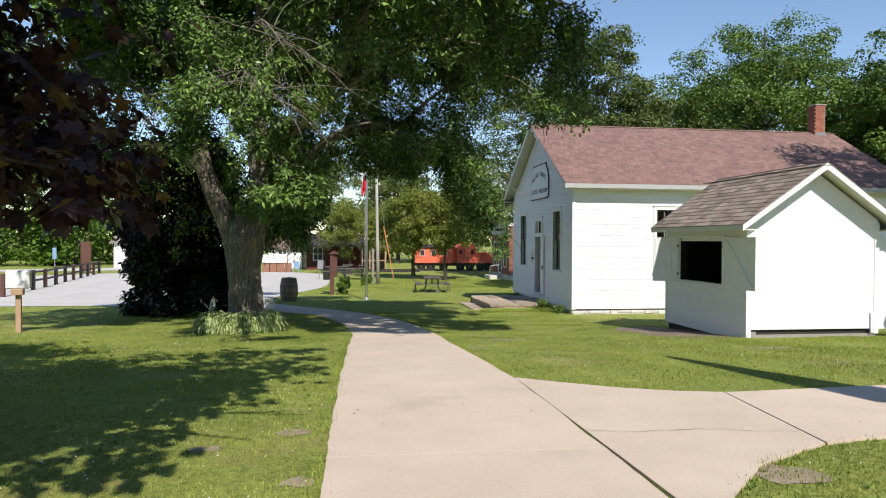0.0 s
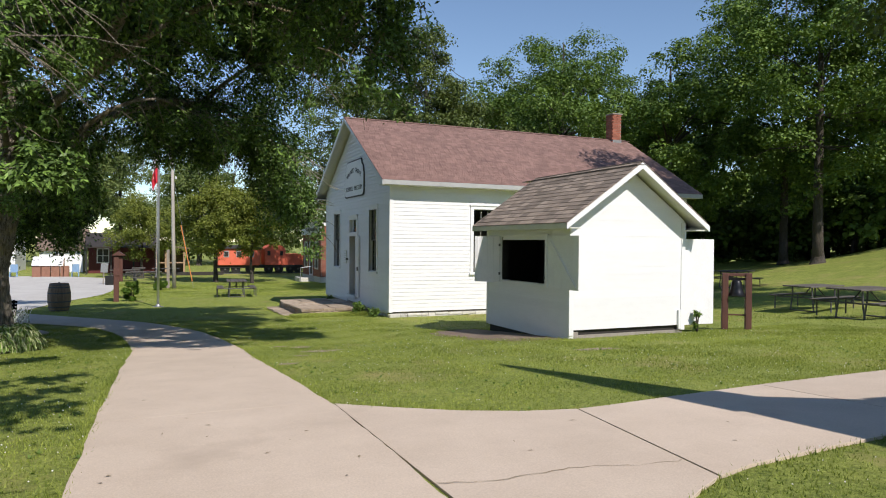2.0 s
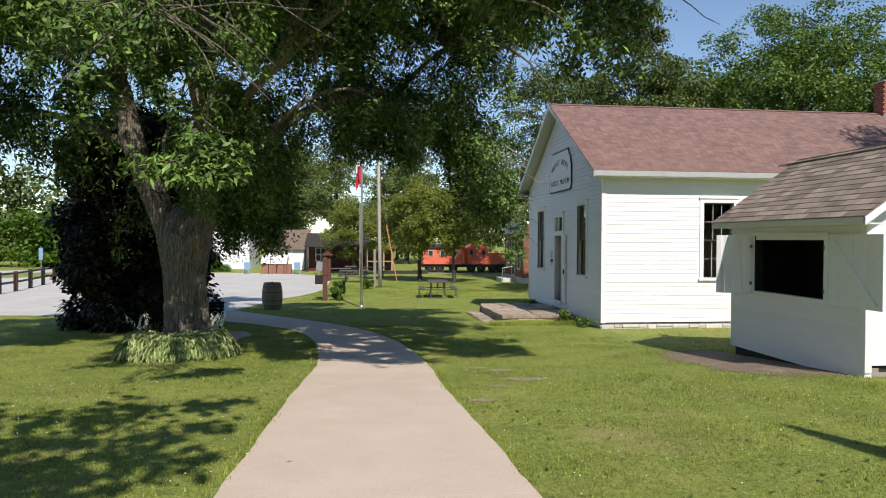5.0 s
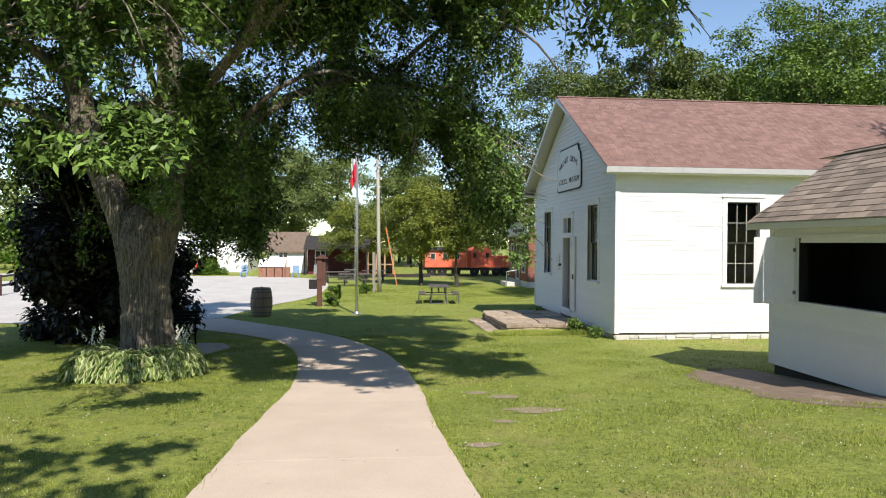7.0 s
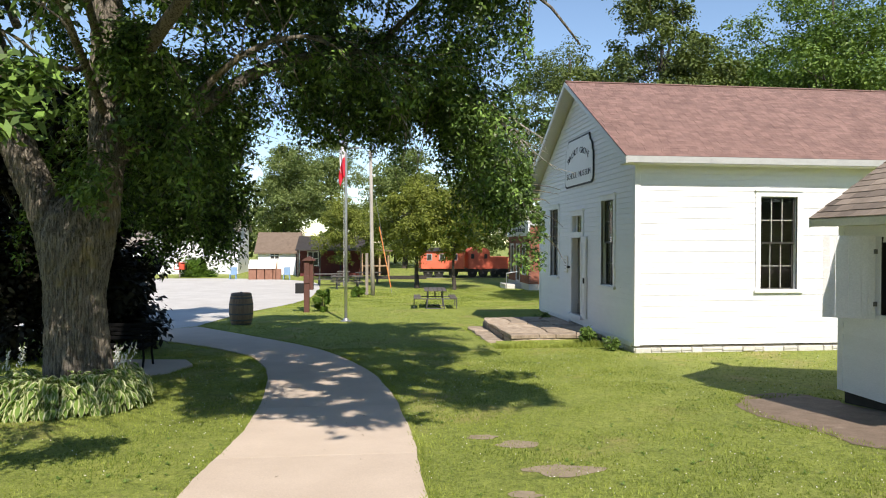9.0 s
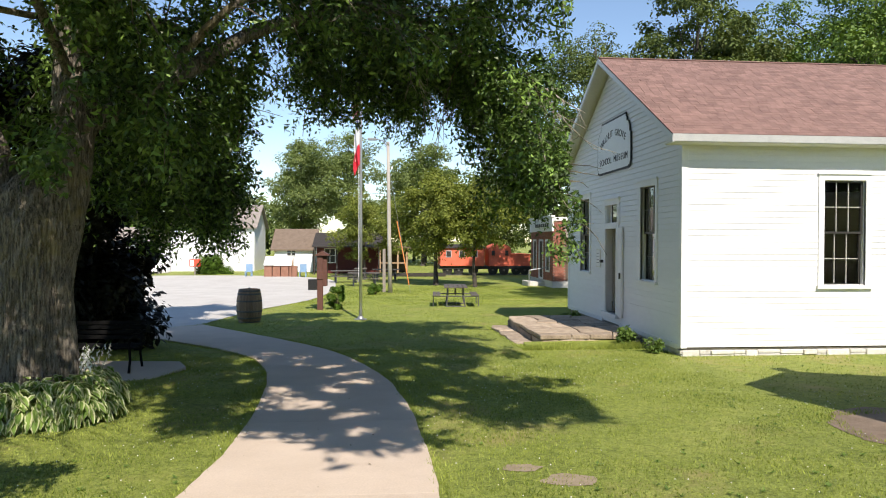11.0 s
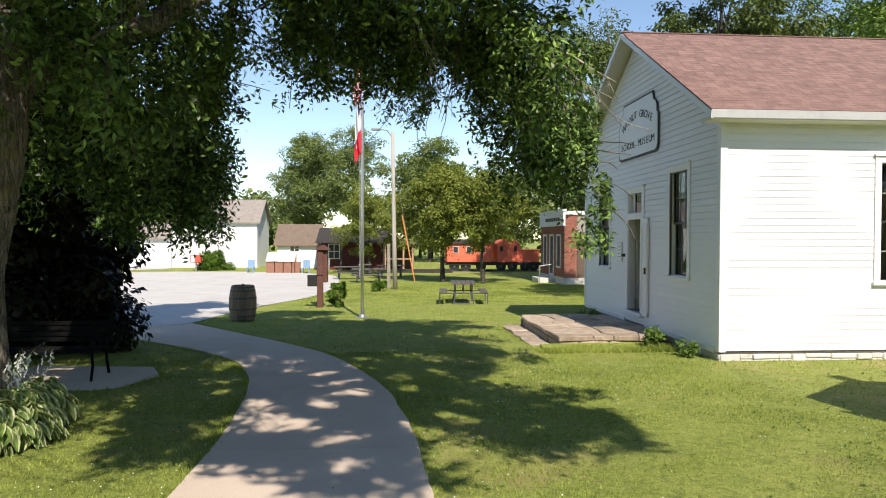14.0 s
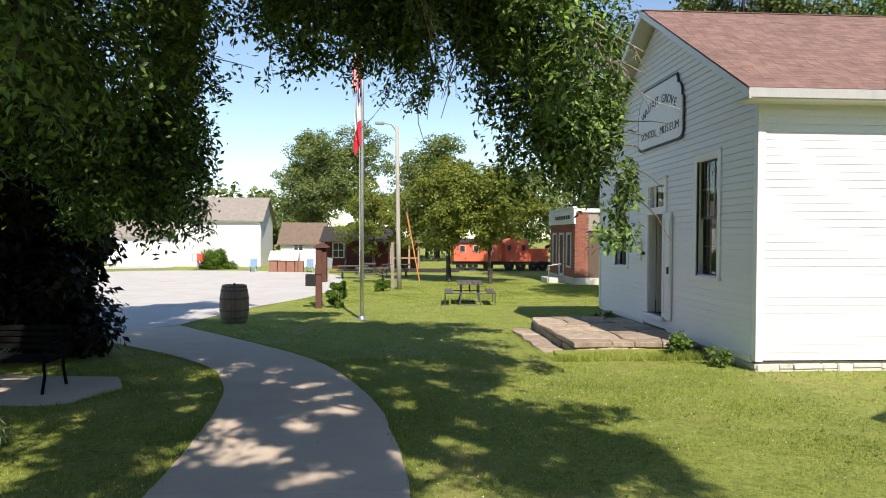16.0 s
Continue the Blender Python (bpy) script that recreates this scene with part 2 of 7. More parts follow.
# Muddy brown; the shade before the booth is mixed into the tone.
mud = surface("shaded_muddy_soil", (0.12, 0.085, 0.06), (0.24, 0.18, 0.135), 5, 0.9, 50, 0.6, stain=(0.30, 0.24, 0.19), stain_at=0.58)
dirt = surface("bare_dirt", (0.21, 0.165, 0.105), (0.35, 0.285, 0.20), 9, 0.95, 60, 0.6)
brown_wood = surface("brown_stained_wood", (0.07, 0.028, 0.020), (0.13, 0.052, 0.038), 7, 0.65, 60, 0.25, stretch=(3, 3, 0.5))
grey_wood = surface("weathered_wood", (0.17, 0.15, 0.125), (0.32, 0.28, 0.24), 6, 0.85, 60, 0.4, stretch=(2, 2, 0.4))
table_wood = surface("grey_table_plank", (0.06, 0.052, 0.046), (0.135, 0.12, 0.105), 6, 0.8, 60, 0.3, vary=0.12)
tan_wood = surface("tan_wood", (0.30, 0.19, 0.11), (0.45, 0.31, 0.20), 7, 0.75, 60, 0.3, stretch=(3, 3, 0.5))
oak_stave = surface("weathered_oak_stave", (0.20, 0.12, 0.075), (0.40, 0.27, 0.175), 6, 0.7, 70, 0.35, stretch=(4, 4, 0.6), vary=0.2, local=True)
iron = surface("rusty_iron_hoop", (0.10, 0.10, 0.105), (0.20, 0.195, 0.19), 14, 0.6, 80, 0.3, metal=0.6)
dark_steel = surface("dull_dark_steel", (0.07, 0.07, 0.072), (0.14, 0.14, 0.145), 12, 0.55, 80, 0.1, metal=0.3)
bar_grey = surface("grey_bar_paint", (0.30, 0.30, 0.29), (0.42, 0.42, 0.40), 12, 0.55, 80, 0.1)
aged_white = surface("aged_grey_white_paint", (0.33, 0.34, 0.34), (0.43, 0.44, 0.435), 5, 0.6, 50, 0.08)
steel = surface("grey_steel", (0.28, 0.29, 0.30), (0.42, 0.43, 0.44), 12, 0.45, 80, 0.1, metal=0.7)
aluminium = surface("aluminium_pole", (0.55, 0.56, 0.57), (0.68, 0.69, 0.70), 10, 0.35, 80, 0.05, metal=0.85)
pole_wood = surface("grey_pole_wood", (0.30, 0.275, 0.24), (0.46, 0.43, 0.39), 6, 0.85, 50, 0.4, stretch=(3, 3, 0.25))
orange_plastic = surface("orange_guard", (0.62, 0.20, 0.05), (0.75, 0.28, 0.08), 5, 0.5, 40, 0.05)
caboose_red = surface("caboose_red", (0.62, 0.115, 0.06), (0.76, 0.17, 0.095), 2.5, 0.55, 50, 0.1, stain=(0.45, 0.09, 0.05), stain_at=0.6)
shed_red = surface("barn_red", (0.07, 0.011, 0.011), (0.13, 0.022, 0.02), 4, 0.7, 50, 0.2, stretch=(3, 3, 0.5))
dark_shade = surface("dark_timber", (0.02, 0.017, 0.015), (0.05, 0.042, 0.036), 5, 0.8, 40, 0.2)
brown_siding = surface("brown_siding", (0.085, 0.058, 0.040), (0.135, 0.095, 0.070), 5, 0.8, 50, 0.2, stretch=(1, 1, 5))
grey_roof = surface("grey_roofing", (0.20, 0.175, 0.15), (0.31, 0.275, 0.24), 3, 0.85, 50, 0.3)
# Brown roofing with the tree shade on the cabin put into the tone.
brown_roof = surface("brown_roofing", (0.12, 0.085, 0.06), (0.20, 0.15, 0.11), 3, 0.85, 50, 0.3)
flag_red = surface("red_flag_cloth", (0.55, 0.02, 0.045), (0.68, 0.04, 0.07), 6, 0.75, 200, 0.1)
flag_white = surface("white_flag_cloth", (0.72, 0.72, 0.73), (0.82, 0.82, 0.83), 6, 0.75, 200, 0.1)
flag_blue = surface("blue_flag_cloth", (0.03, 0.05, 0.20), (0.05, 0.08, 0.28), 6, 0.75, 200, 0.1)
blue_paint = surface("blue_plastic", (0.16, 0.27, 0.42), (0.24, 0.37, 0.52), 6, 0.5, 60, 0.05)
red_paint = surface("red_box_paint", (0.60, 0.06, 0.03), (0.70, 0.10, 0.05), 6, 0.5, 60, 0.05)
bell_metal = surface("black_cast_bell", (0.012, 0.012, 0.014), (0.03, 0.03, 0.034), 14, 0.3, 60, 0.1, metal=0.5)
black_letter = surface("black_lettering", (0.012, 0.012, 0.02), (0.022, 0.022, 0.03), 20, 0.6, 80, 0.0)

ash_leaf = leaf_material("ash_leaf", (0.014, 0.032, 0.009), (0.225, 0.365, 0.080), 0.40, 0.07, glow=(1.3, 1.7, 0.5), mid=0.30, patch=0.22)
oak_leaf = leaf_material("oak_leaf", (0.050, 0.098, 0.020), (0.190, 0.280, 0.058), 0.5, 0.15, mid=0.36, patch=0.28)
wood_leaf = leaf_material("woodland_leaf", (0.042, 0.066, 0.020), (0.185, 0.235, 0.066), 0.5, 0.16, mid=0.42)
apple_leaf = leaf_material("apple_leaf", (0.085, 0.115, 0.022), (0.27, 0.30, 0.065), 0.5, 0.28)
locust_leaf = leaf_material("locust_leaf", (0.085, 0.125, 0.042), (0.24, 0.29, 0.10), 0.5, 0.26)
pale_leaf = leaf_material("bright_shrub_leaf", (0.05, 0.105, 0.014), (0.13, 0.22, 0.03))
plum_leaf = leaf_material("purple_maple_leaf", (0.016, 0.009, 0.012), (0.072, 0.042, 0.044), 0.34, 0.22, (1.6, 0.8, 0.6))
bronze_leaf = leaf_material("bronze_maple_leaf", (0.085, 0.045, 0.032), (0.19, 0.15, 0.06), 0.4, 0.35, (1.5, 1.1, 0.5))
dark_bush_leaf = leaf_material("dark_purple_bush_leaf", (0.009, 0.010, 0.008), (0.036, 0.036, 0.022), 0.45, 0.15, (1.3, 0.9, 0.7))
hosta_leaf = leaf_material("hosta_leaf", (0.11, 0.20, 0.04), (0.22, 0.32, 0.08), 0.4, 0.3)
hosta_edge = leaf_material("hosta_leaf_margin", (0.46, 0.50, 0.24), (0.64, 0.66, 0.40), 0.4, 0.3, (1.1, 1.1, 0.8))
weed_leaf = leaf_material("weed_leaf", (0.07, 0.13, 0.03), (0.20, 0.29, 0.075))
grass_leaf = leaf_material("grass_blade", (0.066, 0.112, 0.014), (0.440, 0.490, 0.115), 0.6, 0.24)
petal = surface("white_petal", (0.75, 0.75, 0.70), (0.86, 0.86, 0.80), 20, 0.6, 80, 0.0)
bark = bark_material("ash_bark", (0.040, 0.034, 0.027), (0.27, 0.235, 0.185), (0.25, 0.20, 0.07))
dark_bark = bark_material("dark_bark", (0.03, 0.025, 0.02), (0.10, 0.085, 0.068))
dead_wood = surface("bare_dead_wood", (0.22, 0.19, 0.155), (0.42, 0.38, 0.32), 12, 0.85, 60, 0.3)

glass, gt, gp = nodes_of("window_glass")
gp.inputs["Base Color"].default_value = (0.85, 0.9, 0.9, 1)
gp.inputs["Roughness"].default_value, gp.inputs["Transmission Weight"].default_value, gp.inputs["IOR"].default_value = 0.02, 1.0, 1.28


def lawn_material():
    m, nt, p = nodes_of("lawn")
    big = noise_node(nt, 0.16, 4, 0.55)
    mid = noise_node(nt, 1.3, 7, 0.75)
    fine = noise_node(nt, 30, 6, 0.75)
    tip = noise_node(nt, 170, 3, 0.7)
    col = ramp(nt, mid, [(0.36, (0.042, 0.080, 0.010)), (0.50, (0.178, 0.236, 0.036)), (0.66, (0.390, 0.408, 0.104))])
    col = blend(nt, ramp(nt, big, [(0.48, (0, 0, 0)), (0.68, (0.75, 0.75, 0.75))]), col, (0.270, 0.295, 0.074))
    col = blend(nt, 0.55, col, ramp(nt, fine, [(0.38, (0.034, 0.060, 0.008)), (0.62, (0.430, 0.505, 0.116))]))
    col = blend(nt, 0.38, col, ramp(nt, tip, [(0.36, (0.030, 0.050, 0.007)), (0.64, (0.500, 0.540, 0.140))]))
    tuft = noise_node(nt, 9, 5, 0.75)
    col = blend(nt, ramp(nt, tuft, [(0.36, (0.5, 0.5, 0.5)), (0.50, (0, 0, 0))]), col, (0.055, 0.088, 0.014))
    dry = noise_node(nt, 0.55, 6, 0.7)
    col = blend(nt, ramp(nt, dry, [(0.53, (0, 0, 0)), (0.66, (0.7, 0.7, 0.7))]), col, (0.34, 0.285, 0.120))
    nt.links.new(col, p.inputs["Base Color"])
    p.inputs["Roughness"].default_value = 0.9
    p.inputs["Specular IOR Level"].default_value = 0.2
    bump(nt, p, fine, 0.8, 0.03)
    return m


lawn = lawn_material()

# ---- ground ----
def grid_sheet(name, xs, ys, lift, material):
    X, Y = np.meshgrid(xs, ys)
    Z = ground(X, Y) + lift
    nx, ny = len(xs), len(ys)
    idx = np.arange(nx * ny).reshape(ny, nx)
    f = np.stack([idx[:-1, :-1], idx[:-1, 1:], idx[1:, 1:], idx[1:, :-1]], -1).reshape(-1, 4)
    me = bpy.data.meshes.new(name)
    me.from_pydata(np.stack([X, Y, Z], -1).reshape(-1, 3).tolist(), [], f.tolist())
    return link(name, me, material, smooth=True)


def graded(lo, near_lo, near_hi, hi, step):
    a = list(np.arange(near_lo, near_hi + 1e-6, step))
    d, v = step, near_lo
    left = []
    while v > lo:
        d *= 1.35
        v -= d
        left.append(max(v, lo))
    d, v, right = step, near_hi, []
    while v < hi:
        d *= 1.35
        v += d
        right.append(min(v, hi))
    return np.array(left[::-1] + a + right)


lawn_ground = grid_sheet("ground", graded(-1500, -32, 32, 1500, 0.5), graded(-600, -24, 44, 1800, 0.5), 0.0, lawn)
tagged(lawn_ground, "mown green lawn with dry patches, sloping gently", "lawn", kind="structure")

# ---- concrete walk: edges from the near end to the gravel lot ----
WALK_L = [(-7.1, -30), (-7.12, -24), (-7.1, -17), (-7.08, -13.4), (-7.0, -9), (-6.95, -6.5), (-7.14, -3.75), (-7.55, -1.15), (-8.4, 0.95), (-10.35, 3.2), (-11.7, 4.3), (-12.6, 4.9)]
WALK_R = [(-5.3, -30), (-5.3, -24), (-5.27, -17.5), (-5.15, -13.3), (-5.25, -9.2), (-5.22, -7), (-5.36, -3.9), (-5.8, -1.3), (-6.72, 1.3), (-8.38, 3.85), (-10.0, 6.0), (-10.75, 7.0)]


def walk_slab(parent, quad_l, quad_r, thick=0.12, lift=0.022):
    """One cast slab between two edge lines, with its own rounded rim."""
    outline = [Vector((*p, 0)) for p in quad_l] + [Vector((*p, 0)) for p in quad_r[::-1]]
    c = sum(outline, Vector()) / len(outline)
    top, rim, low = [], [], []
    for p in outline:
        q = p + (c - p).normalized() * 0.0015
        z = gz(p.x, p.y) + lift
        top.append((q.x, q.y, z))
        rim.append((p.x, p.y, z - 0.002))
        low.append((p.x, p.y, z - thick))
    n = len(outline)
    verts = top + rim + low
    faces = []
    k = len(quad_l)
    for i in range(k - 1):
        faces.append((i, i + 1, n - 2 - i, n - 1 - i))
    for a, b in ((0, n), (n, 2 * n)):
        for i in range(n):
            j = (i + 1) % n
            faces.append((a + i, b + i, b + j, a + j))
    me = poly(verts, faces, "slab")
    bmn = bmesh.new()
    bmn.from_mesh(me)
    bmesh.ops.recalc_face_normals(bmn, faces=bmn.faces[:])
    bmn.to_mesh(me)
    bmn.free()
    return link("slab", me, concrete, parent)


pavement = thing("pavement", None, "pale concrete garden walk of cast slabs, branching to the side", "walkway", kind="structure")
Ls = spline([(*p, 0) for p in WALK_L], 0.05)
Rs = spline([(*p, 0) for p in WALK_R], 0.05)
for k, line in enumerate((Ls, Rs)):
    for p in line:
        p.x += 0.020 * noise.noise(Vector((p.y * 1.3, 7.0 * k, 0))) + 0.012 * noise.noise(Vector((p.y * 6.0, 7.0 * k, 3.0)))


def along(line, u):
    i = min(int(u * (len(line) - 1)), len(line) - 2)
    t = u * (len(line) - 1) - i
    return line[i].lerp(line[i + 1], t)


def at_y(line, y):
    return min(line, key=lambda p: abs(p.y - y))


cuts_l = [-30, -27, -24.2, -21.5, -19, -16.3, -13.15, -10.4, -7.8, -5.2, -2.8, -0.7]
stations = []
for y in cuts_l:
    stations.append((Ls.index(at_y(Ls, y)), Rs.index(at_y(Rs, y - 0.05 if y > -3 else y))))
il, ir = stations[-1]
for k in range(1, 6):
    stations.append((il + (len(Ls) - 1 - il) * k // 5, ir + (len(Rs) - 1 - ir) * k // 5))
for (a0, b0), (a1, b1) in zip(stations, stations[1:]):
    n = 31
    ql = [along(Ls, (a0 + (a1 - a0) * i / (n - 1)) / (len(Ls) - 1)) for i in range(n)]
    qr = [along(Rs, (b0 + (b1 - b0) * i / (n - 1)) / (len(Rs) - 1)) for i in range(n)]
    d = (ql[-1] - ql[0]).normalized() * 0.0006
    ql[0], qr[0], ql[-1], qr[-1] = ql[0] + d, qr[0] + d, ql[-1] - d, qr[-1] - d
    walk_slab(pavement, [(p.x, p.y) for p in ql], [(p.x, p.y) for p in qr])
# branch walk to the side: near edge, far edge
B_NEAR = [(-5.246, -17.75), (-4.88, -17.25), (-4.42, -16.78), (-3.75, -16.38), (-3.0, -16.2), (-1.5, -16.15), (1.5, -16.1), (5, -16.0), (10, -15.9), (16, -15.8)]
B_FAR = [(-5.127, -13.28), (-4.72, -13.68), (-4.25, -14.08), (-3.75, -14.34), (-3.3, -14.45), (-1.5, -14.32), (1.5, -14.25), (5, -14.2), (10, -14.1), (16, -14.0)]
SPLIT = 4
walk_slab(pavement, B_NEAR[0:SPLIT - 1] + [(-3.95, -16.5), (-3.67, -16.36)], B_FAR[0:SPLIT] + [(-3.31, -14.45)])
walk_slab(pavement, [(-3.65, -16.355), (-3.3, -16.26), (-2.4, -16.18), (-1.0, -16.14)], [(-3.295, -14.455), (-3.0, -14.44), (-2.2, -14.37), (-1.0, -14.31)])
for x0 in (-0.985, 1.2, 3.4, 5.6, 7.8, 10.0, 12.2):
    x1 = x0 + 2.185
    walk_slab(pavement, [(x0, -16.13), (x1, -16.1)], [(x0, -14.3), (x1, -14.25)])

crack = spline([(-5.19, -15.80, 0), (-4.8, -15.9, 0), (-4.35, -15.88, 0), (-3.95, -16.0, 0), (-3.62, -16.03, 0)], 0.06)
rngc = random.Random(17)
cva, cvb = [], []
for q in crack:
    w, o = rngc.uniform(0.001, 0.005), rngc.uniform(-0.016, 0.016)
    z = gz(q.x, q.y) + 0.0235
    cva.append((q.x, q.y + o - w, z))
    cvb.append((q.x, q.y + o + w, z))
nc = len(crack)
link("crack", poly(cva + cvb, [(i, i + 1, nc + i + 1, nc + i) for i in range(nc - 1)], "crack"), dirt, pavement)

# ---- gravel lot and far lane ----
LOT = [(-12.6, 4.9), (-11.6, 5.9), (-10.75, 7.05), (-10.55, 9.5), (-10.2, 12.2), (-9.2, 15.2), (-8.6, 19), (-8.5, 24), (-8.75, 30), (-9.6, 35), (-11.2, 38), (-14.5, 40.2), (-18, 41), (-22, 41), (-25.5, 39.5), (-26.4, 36), (-25.6, 31), (-24.8, 26), (-23.7, 20.5), (-22.6, 15.5), (-24, 12.6), (-40, 12.5), (-60, 12.5), (-60, 8), (-40, 7.5), (-24, 6.2), (-17.5, 5.7), (-14.5, 5.3)]


def flat_patch(name, outline, lift, material, jitter=0.0, seed=1, step=0.8):
    rng = random.Random(seed)
    pts = [Vector((*p, 0)) for p in outline] + [Vector((*outline[0], 0))]
    line = spline(pts, step)[:-1]
    bm = bmesh.new()
    vs = []
    for p in line:
        x, y = p.x + rng.uniform(-jitter, jitter), p.y + rng.uniform(-jitter, jitter)
        vs.append(bm.verts.new((x, y, 0)))
    bm.faces.new(vs)
    bmesh.ops.triangulate(bm, faces=bm.faces[:])
    xs = [v.co.x for v in bm.verts]
    ys = [v.co.y for v in bm.verts]
    for lo, hi, ax in ((min(xs), max(xs), 0), (min(ys), max(ys), 1)):
        cell = max(step, (hi - lo) / 60)
        for k in range(1, int((hi - lo) / cell)):
            co = Vector((0, 0, 0))
            co[ax] = lo + k * cell
            no = Vector((0, 0, 0))
            no[ax] = 1
            bmesh.ops.bisect_plane(bm, geom=bm.verts[:] + bm.edges[:] + bm.faces[:], plane_co=co, plane_no=no)
    for v in bm.verts:
        v.co.z = gz(v.co.x, v.co.y) + lift
    bmesh.ops.recalc_face_normals(bm, faces=bm.faces[:])
    for f in bm.faces:
        if f.normal.z < 0:
            f.normal_flip()
    return part(name, bm, material, smooth=True)


tagged(flat_patch("gravel_lot", LOT, 0.016, gravel_mat, 0.05, 3, 1.0), "pale gravel parking lot with a ragged grass edge", "gravel lot", kind="structure")
tagged(flat_patch("lane", [(-24, 44.5), (-40, 39), (-60, 34), (-90, 30), (-90, 33), (-60, 38), (-40, 44), (-26, 50)], 0.02, gravel_mat, 0.1, 5, 1.5), "distant pale gravel lane beyond the fence", "lane", kind="structure")


# ---- clapboard walls ----
def spans(lo, hi, holes):
    """The stretches of lo..hi that the holes (a, b) leave free."""
    out, at = [], lo
    for a, b in sorted(holes):
        if a > at:
            out.append((at, min(a, hi)))
        at = max(at, b)
    if at < hi:
        out.append((at, hi))
    return [(a, b) for a, b in out if b - a > 0.02]


def plate(place, u0, u1, z0, z1, d0, d1, top=None):
    """A block on a wall: place maps (along, out, up) to the world."""
    t0, t1 = top or (u0, u1)
    v = [place(u0, d0, z0), place(u1, d0, z0), place(u1, d1, z0), place(u0, d1, z0), place(t0, d0, z1), place(t1, d0, z1), place(t1, d1, z1), place(t0, d1, z1)]
    return v


def wedge(place, u0, u1, t0, t1, z0, z1, thick, thin):
    """A clapboard: thick at its lower edge, thin at its upper."""
    return [place(u0, 0, z0), place(u1, 0, z0), place(u1, thick, z0), place(u0, thick, z0), place(t0, 0, z1), place(t1, 0, z1), place(t1, thin, z1), place(t0, thin, z1)]


def clapboard_wall(parent, name, place, u0, u1, z0, z1, holes, exposure, material, peak=None, thick=0.016, seed=0, backing=0.12, flip=False, gap=-0.008):
    """A framed wall with real openings and one object for each clapboard. peak: (u, z) of a gable over z1."""
    rng = random.Random(seed)
    bm = bmesh.new()
    zs = sorted({z0, z1, *[h[2] for h in holes], *[h[3] for h in holes]})
    for za, zb in zip(zs, zs[1:]):
        cut = [(h[0], h[1]) for h in holes if h[2] < (za + zb) / 2 < h[3]]
        for a, b in spans(u0, u1, cut):
            vs = [bm.verts.new(p) for p in plate(place, a, b, za, zb, -backing, 0)]
            for f in BOX_FACES:
                bm.faces.new([vs[i] for i in f])
    if peak:
        front = [bm.verts.new(place(*p)) for p in ((u0, 0, z1), (u1, 0, z1), (peak[0], 0, peak[1]))]
        back = [bm.verts.new(place(*p)) for p in ((u0, -backing, z1), (u1, -backing, z1), (peak[0], -backing, peak[1]))]
        bm.faces.new(front)
        bm.faces.new(back[::-1])
        for i in range(3):
            bm.faces.new((front[i], front[(i + 1) % 3], back[(i + 1) % 3], back[i]))
    bmesh.ops.recalc_face_normals(bm, faces=bm.faces[:])
    wall = part(name, bm, material, parent)
    z = z0
    top = peak[1] - 0.06 if peak else z1
    while z < top - 0.02:
        zb = min(z + exposure, top)
        mid = (z + zb) / 2
        a, b = u0, u1
        ta, tb = u0, u1
        if peak and mid > z1:
            def edge(zz):
                k = min(1, max(0, (zz - z1) / (peak[1] - z1)))
                return u0 + (peak[0] - u0) * k, u1 + (peak[0] - u1) * k
            a, b = edge(z)
            ta, tb = edge(zb)
        cut = [(h[0], h[1]) for h in holes if h[2] < mid < h[3]]
        for s, e in spans(a, b, cut):
            wob = rng.uniform(-0.001, 0.001)
            q0 = ta if abs(s - a) < 1e-6 else s
            q1 = tb if abs(e - b) < 1e-6 else e
            me = poly(wedge(place, s, e, q0, q1, z + wob, zb - gap, thick + rng.uniform(-0.001, 0.0015), 0.006), [f[::-1] for f in BOX_FACES] if flip else BOX_FACES, "clapboard")
            link("clapboard", me, material, wall)
        z = zb
    return wall


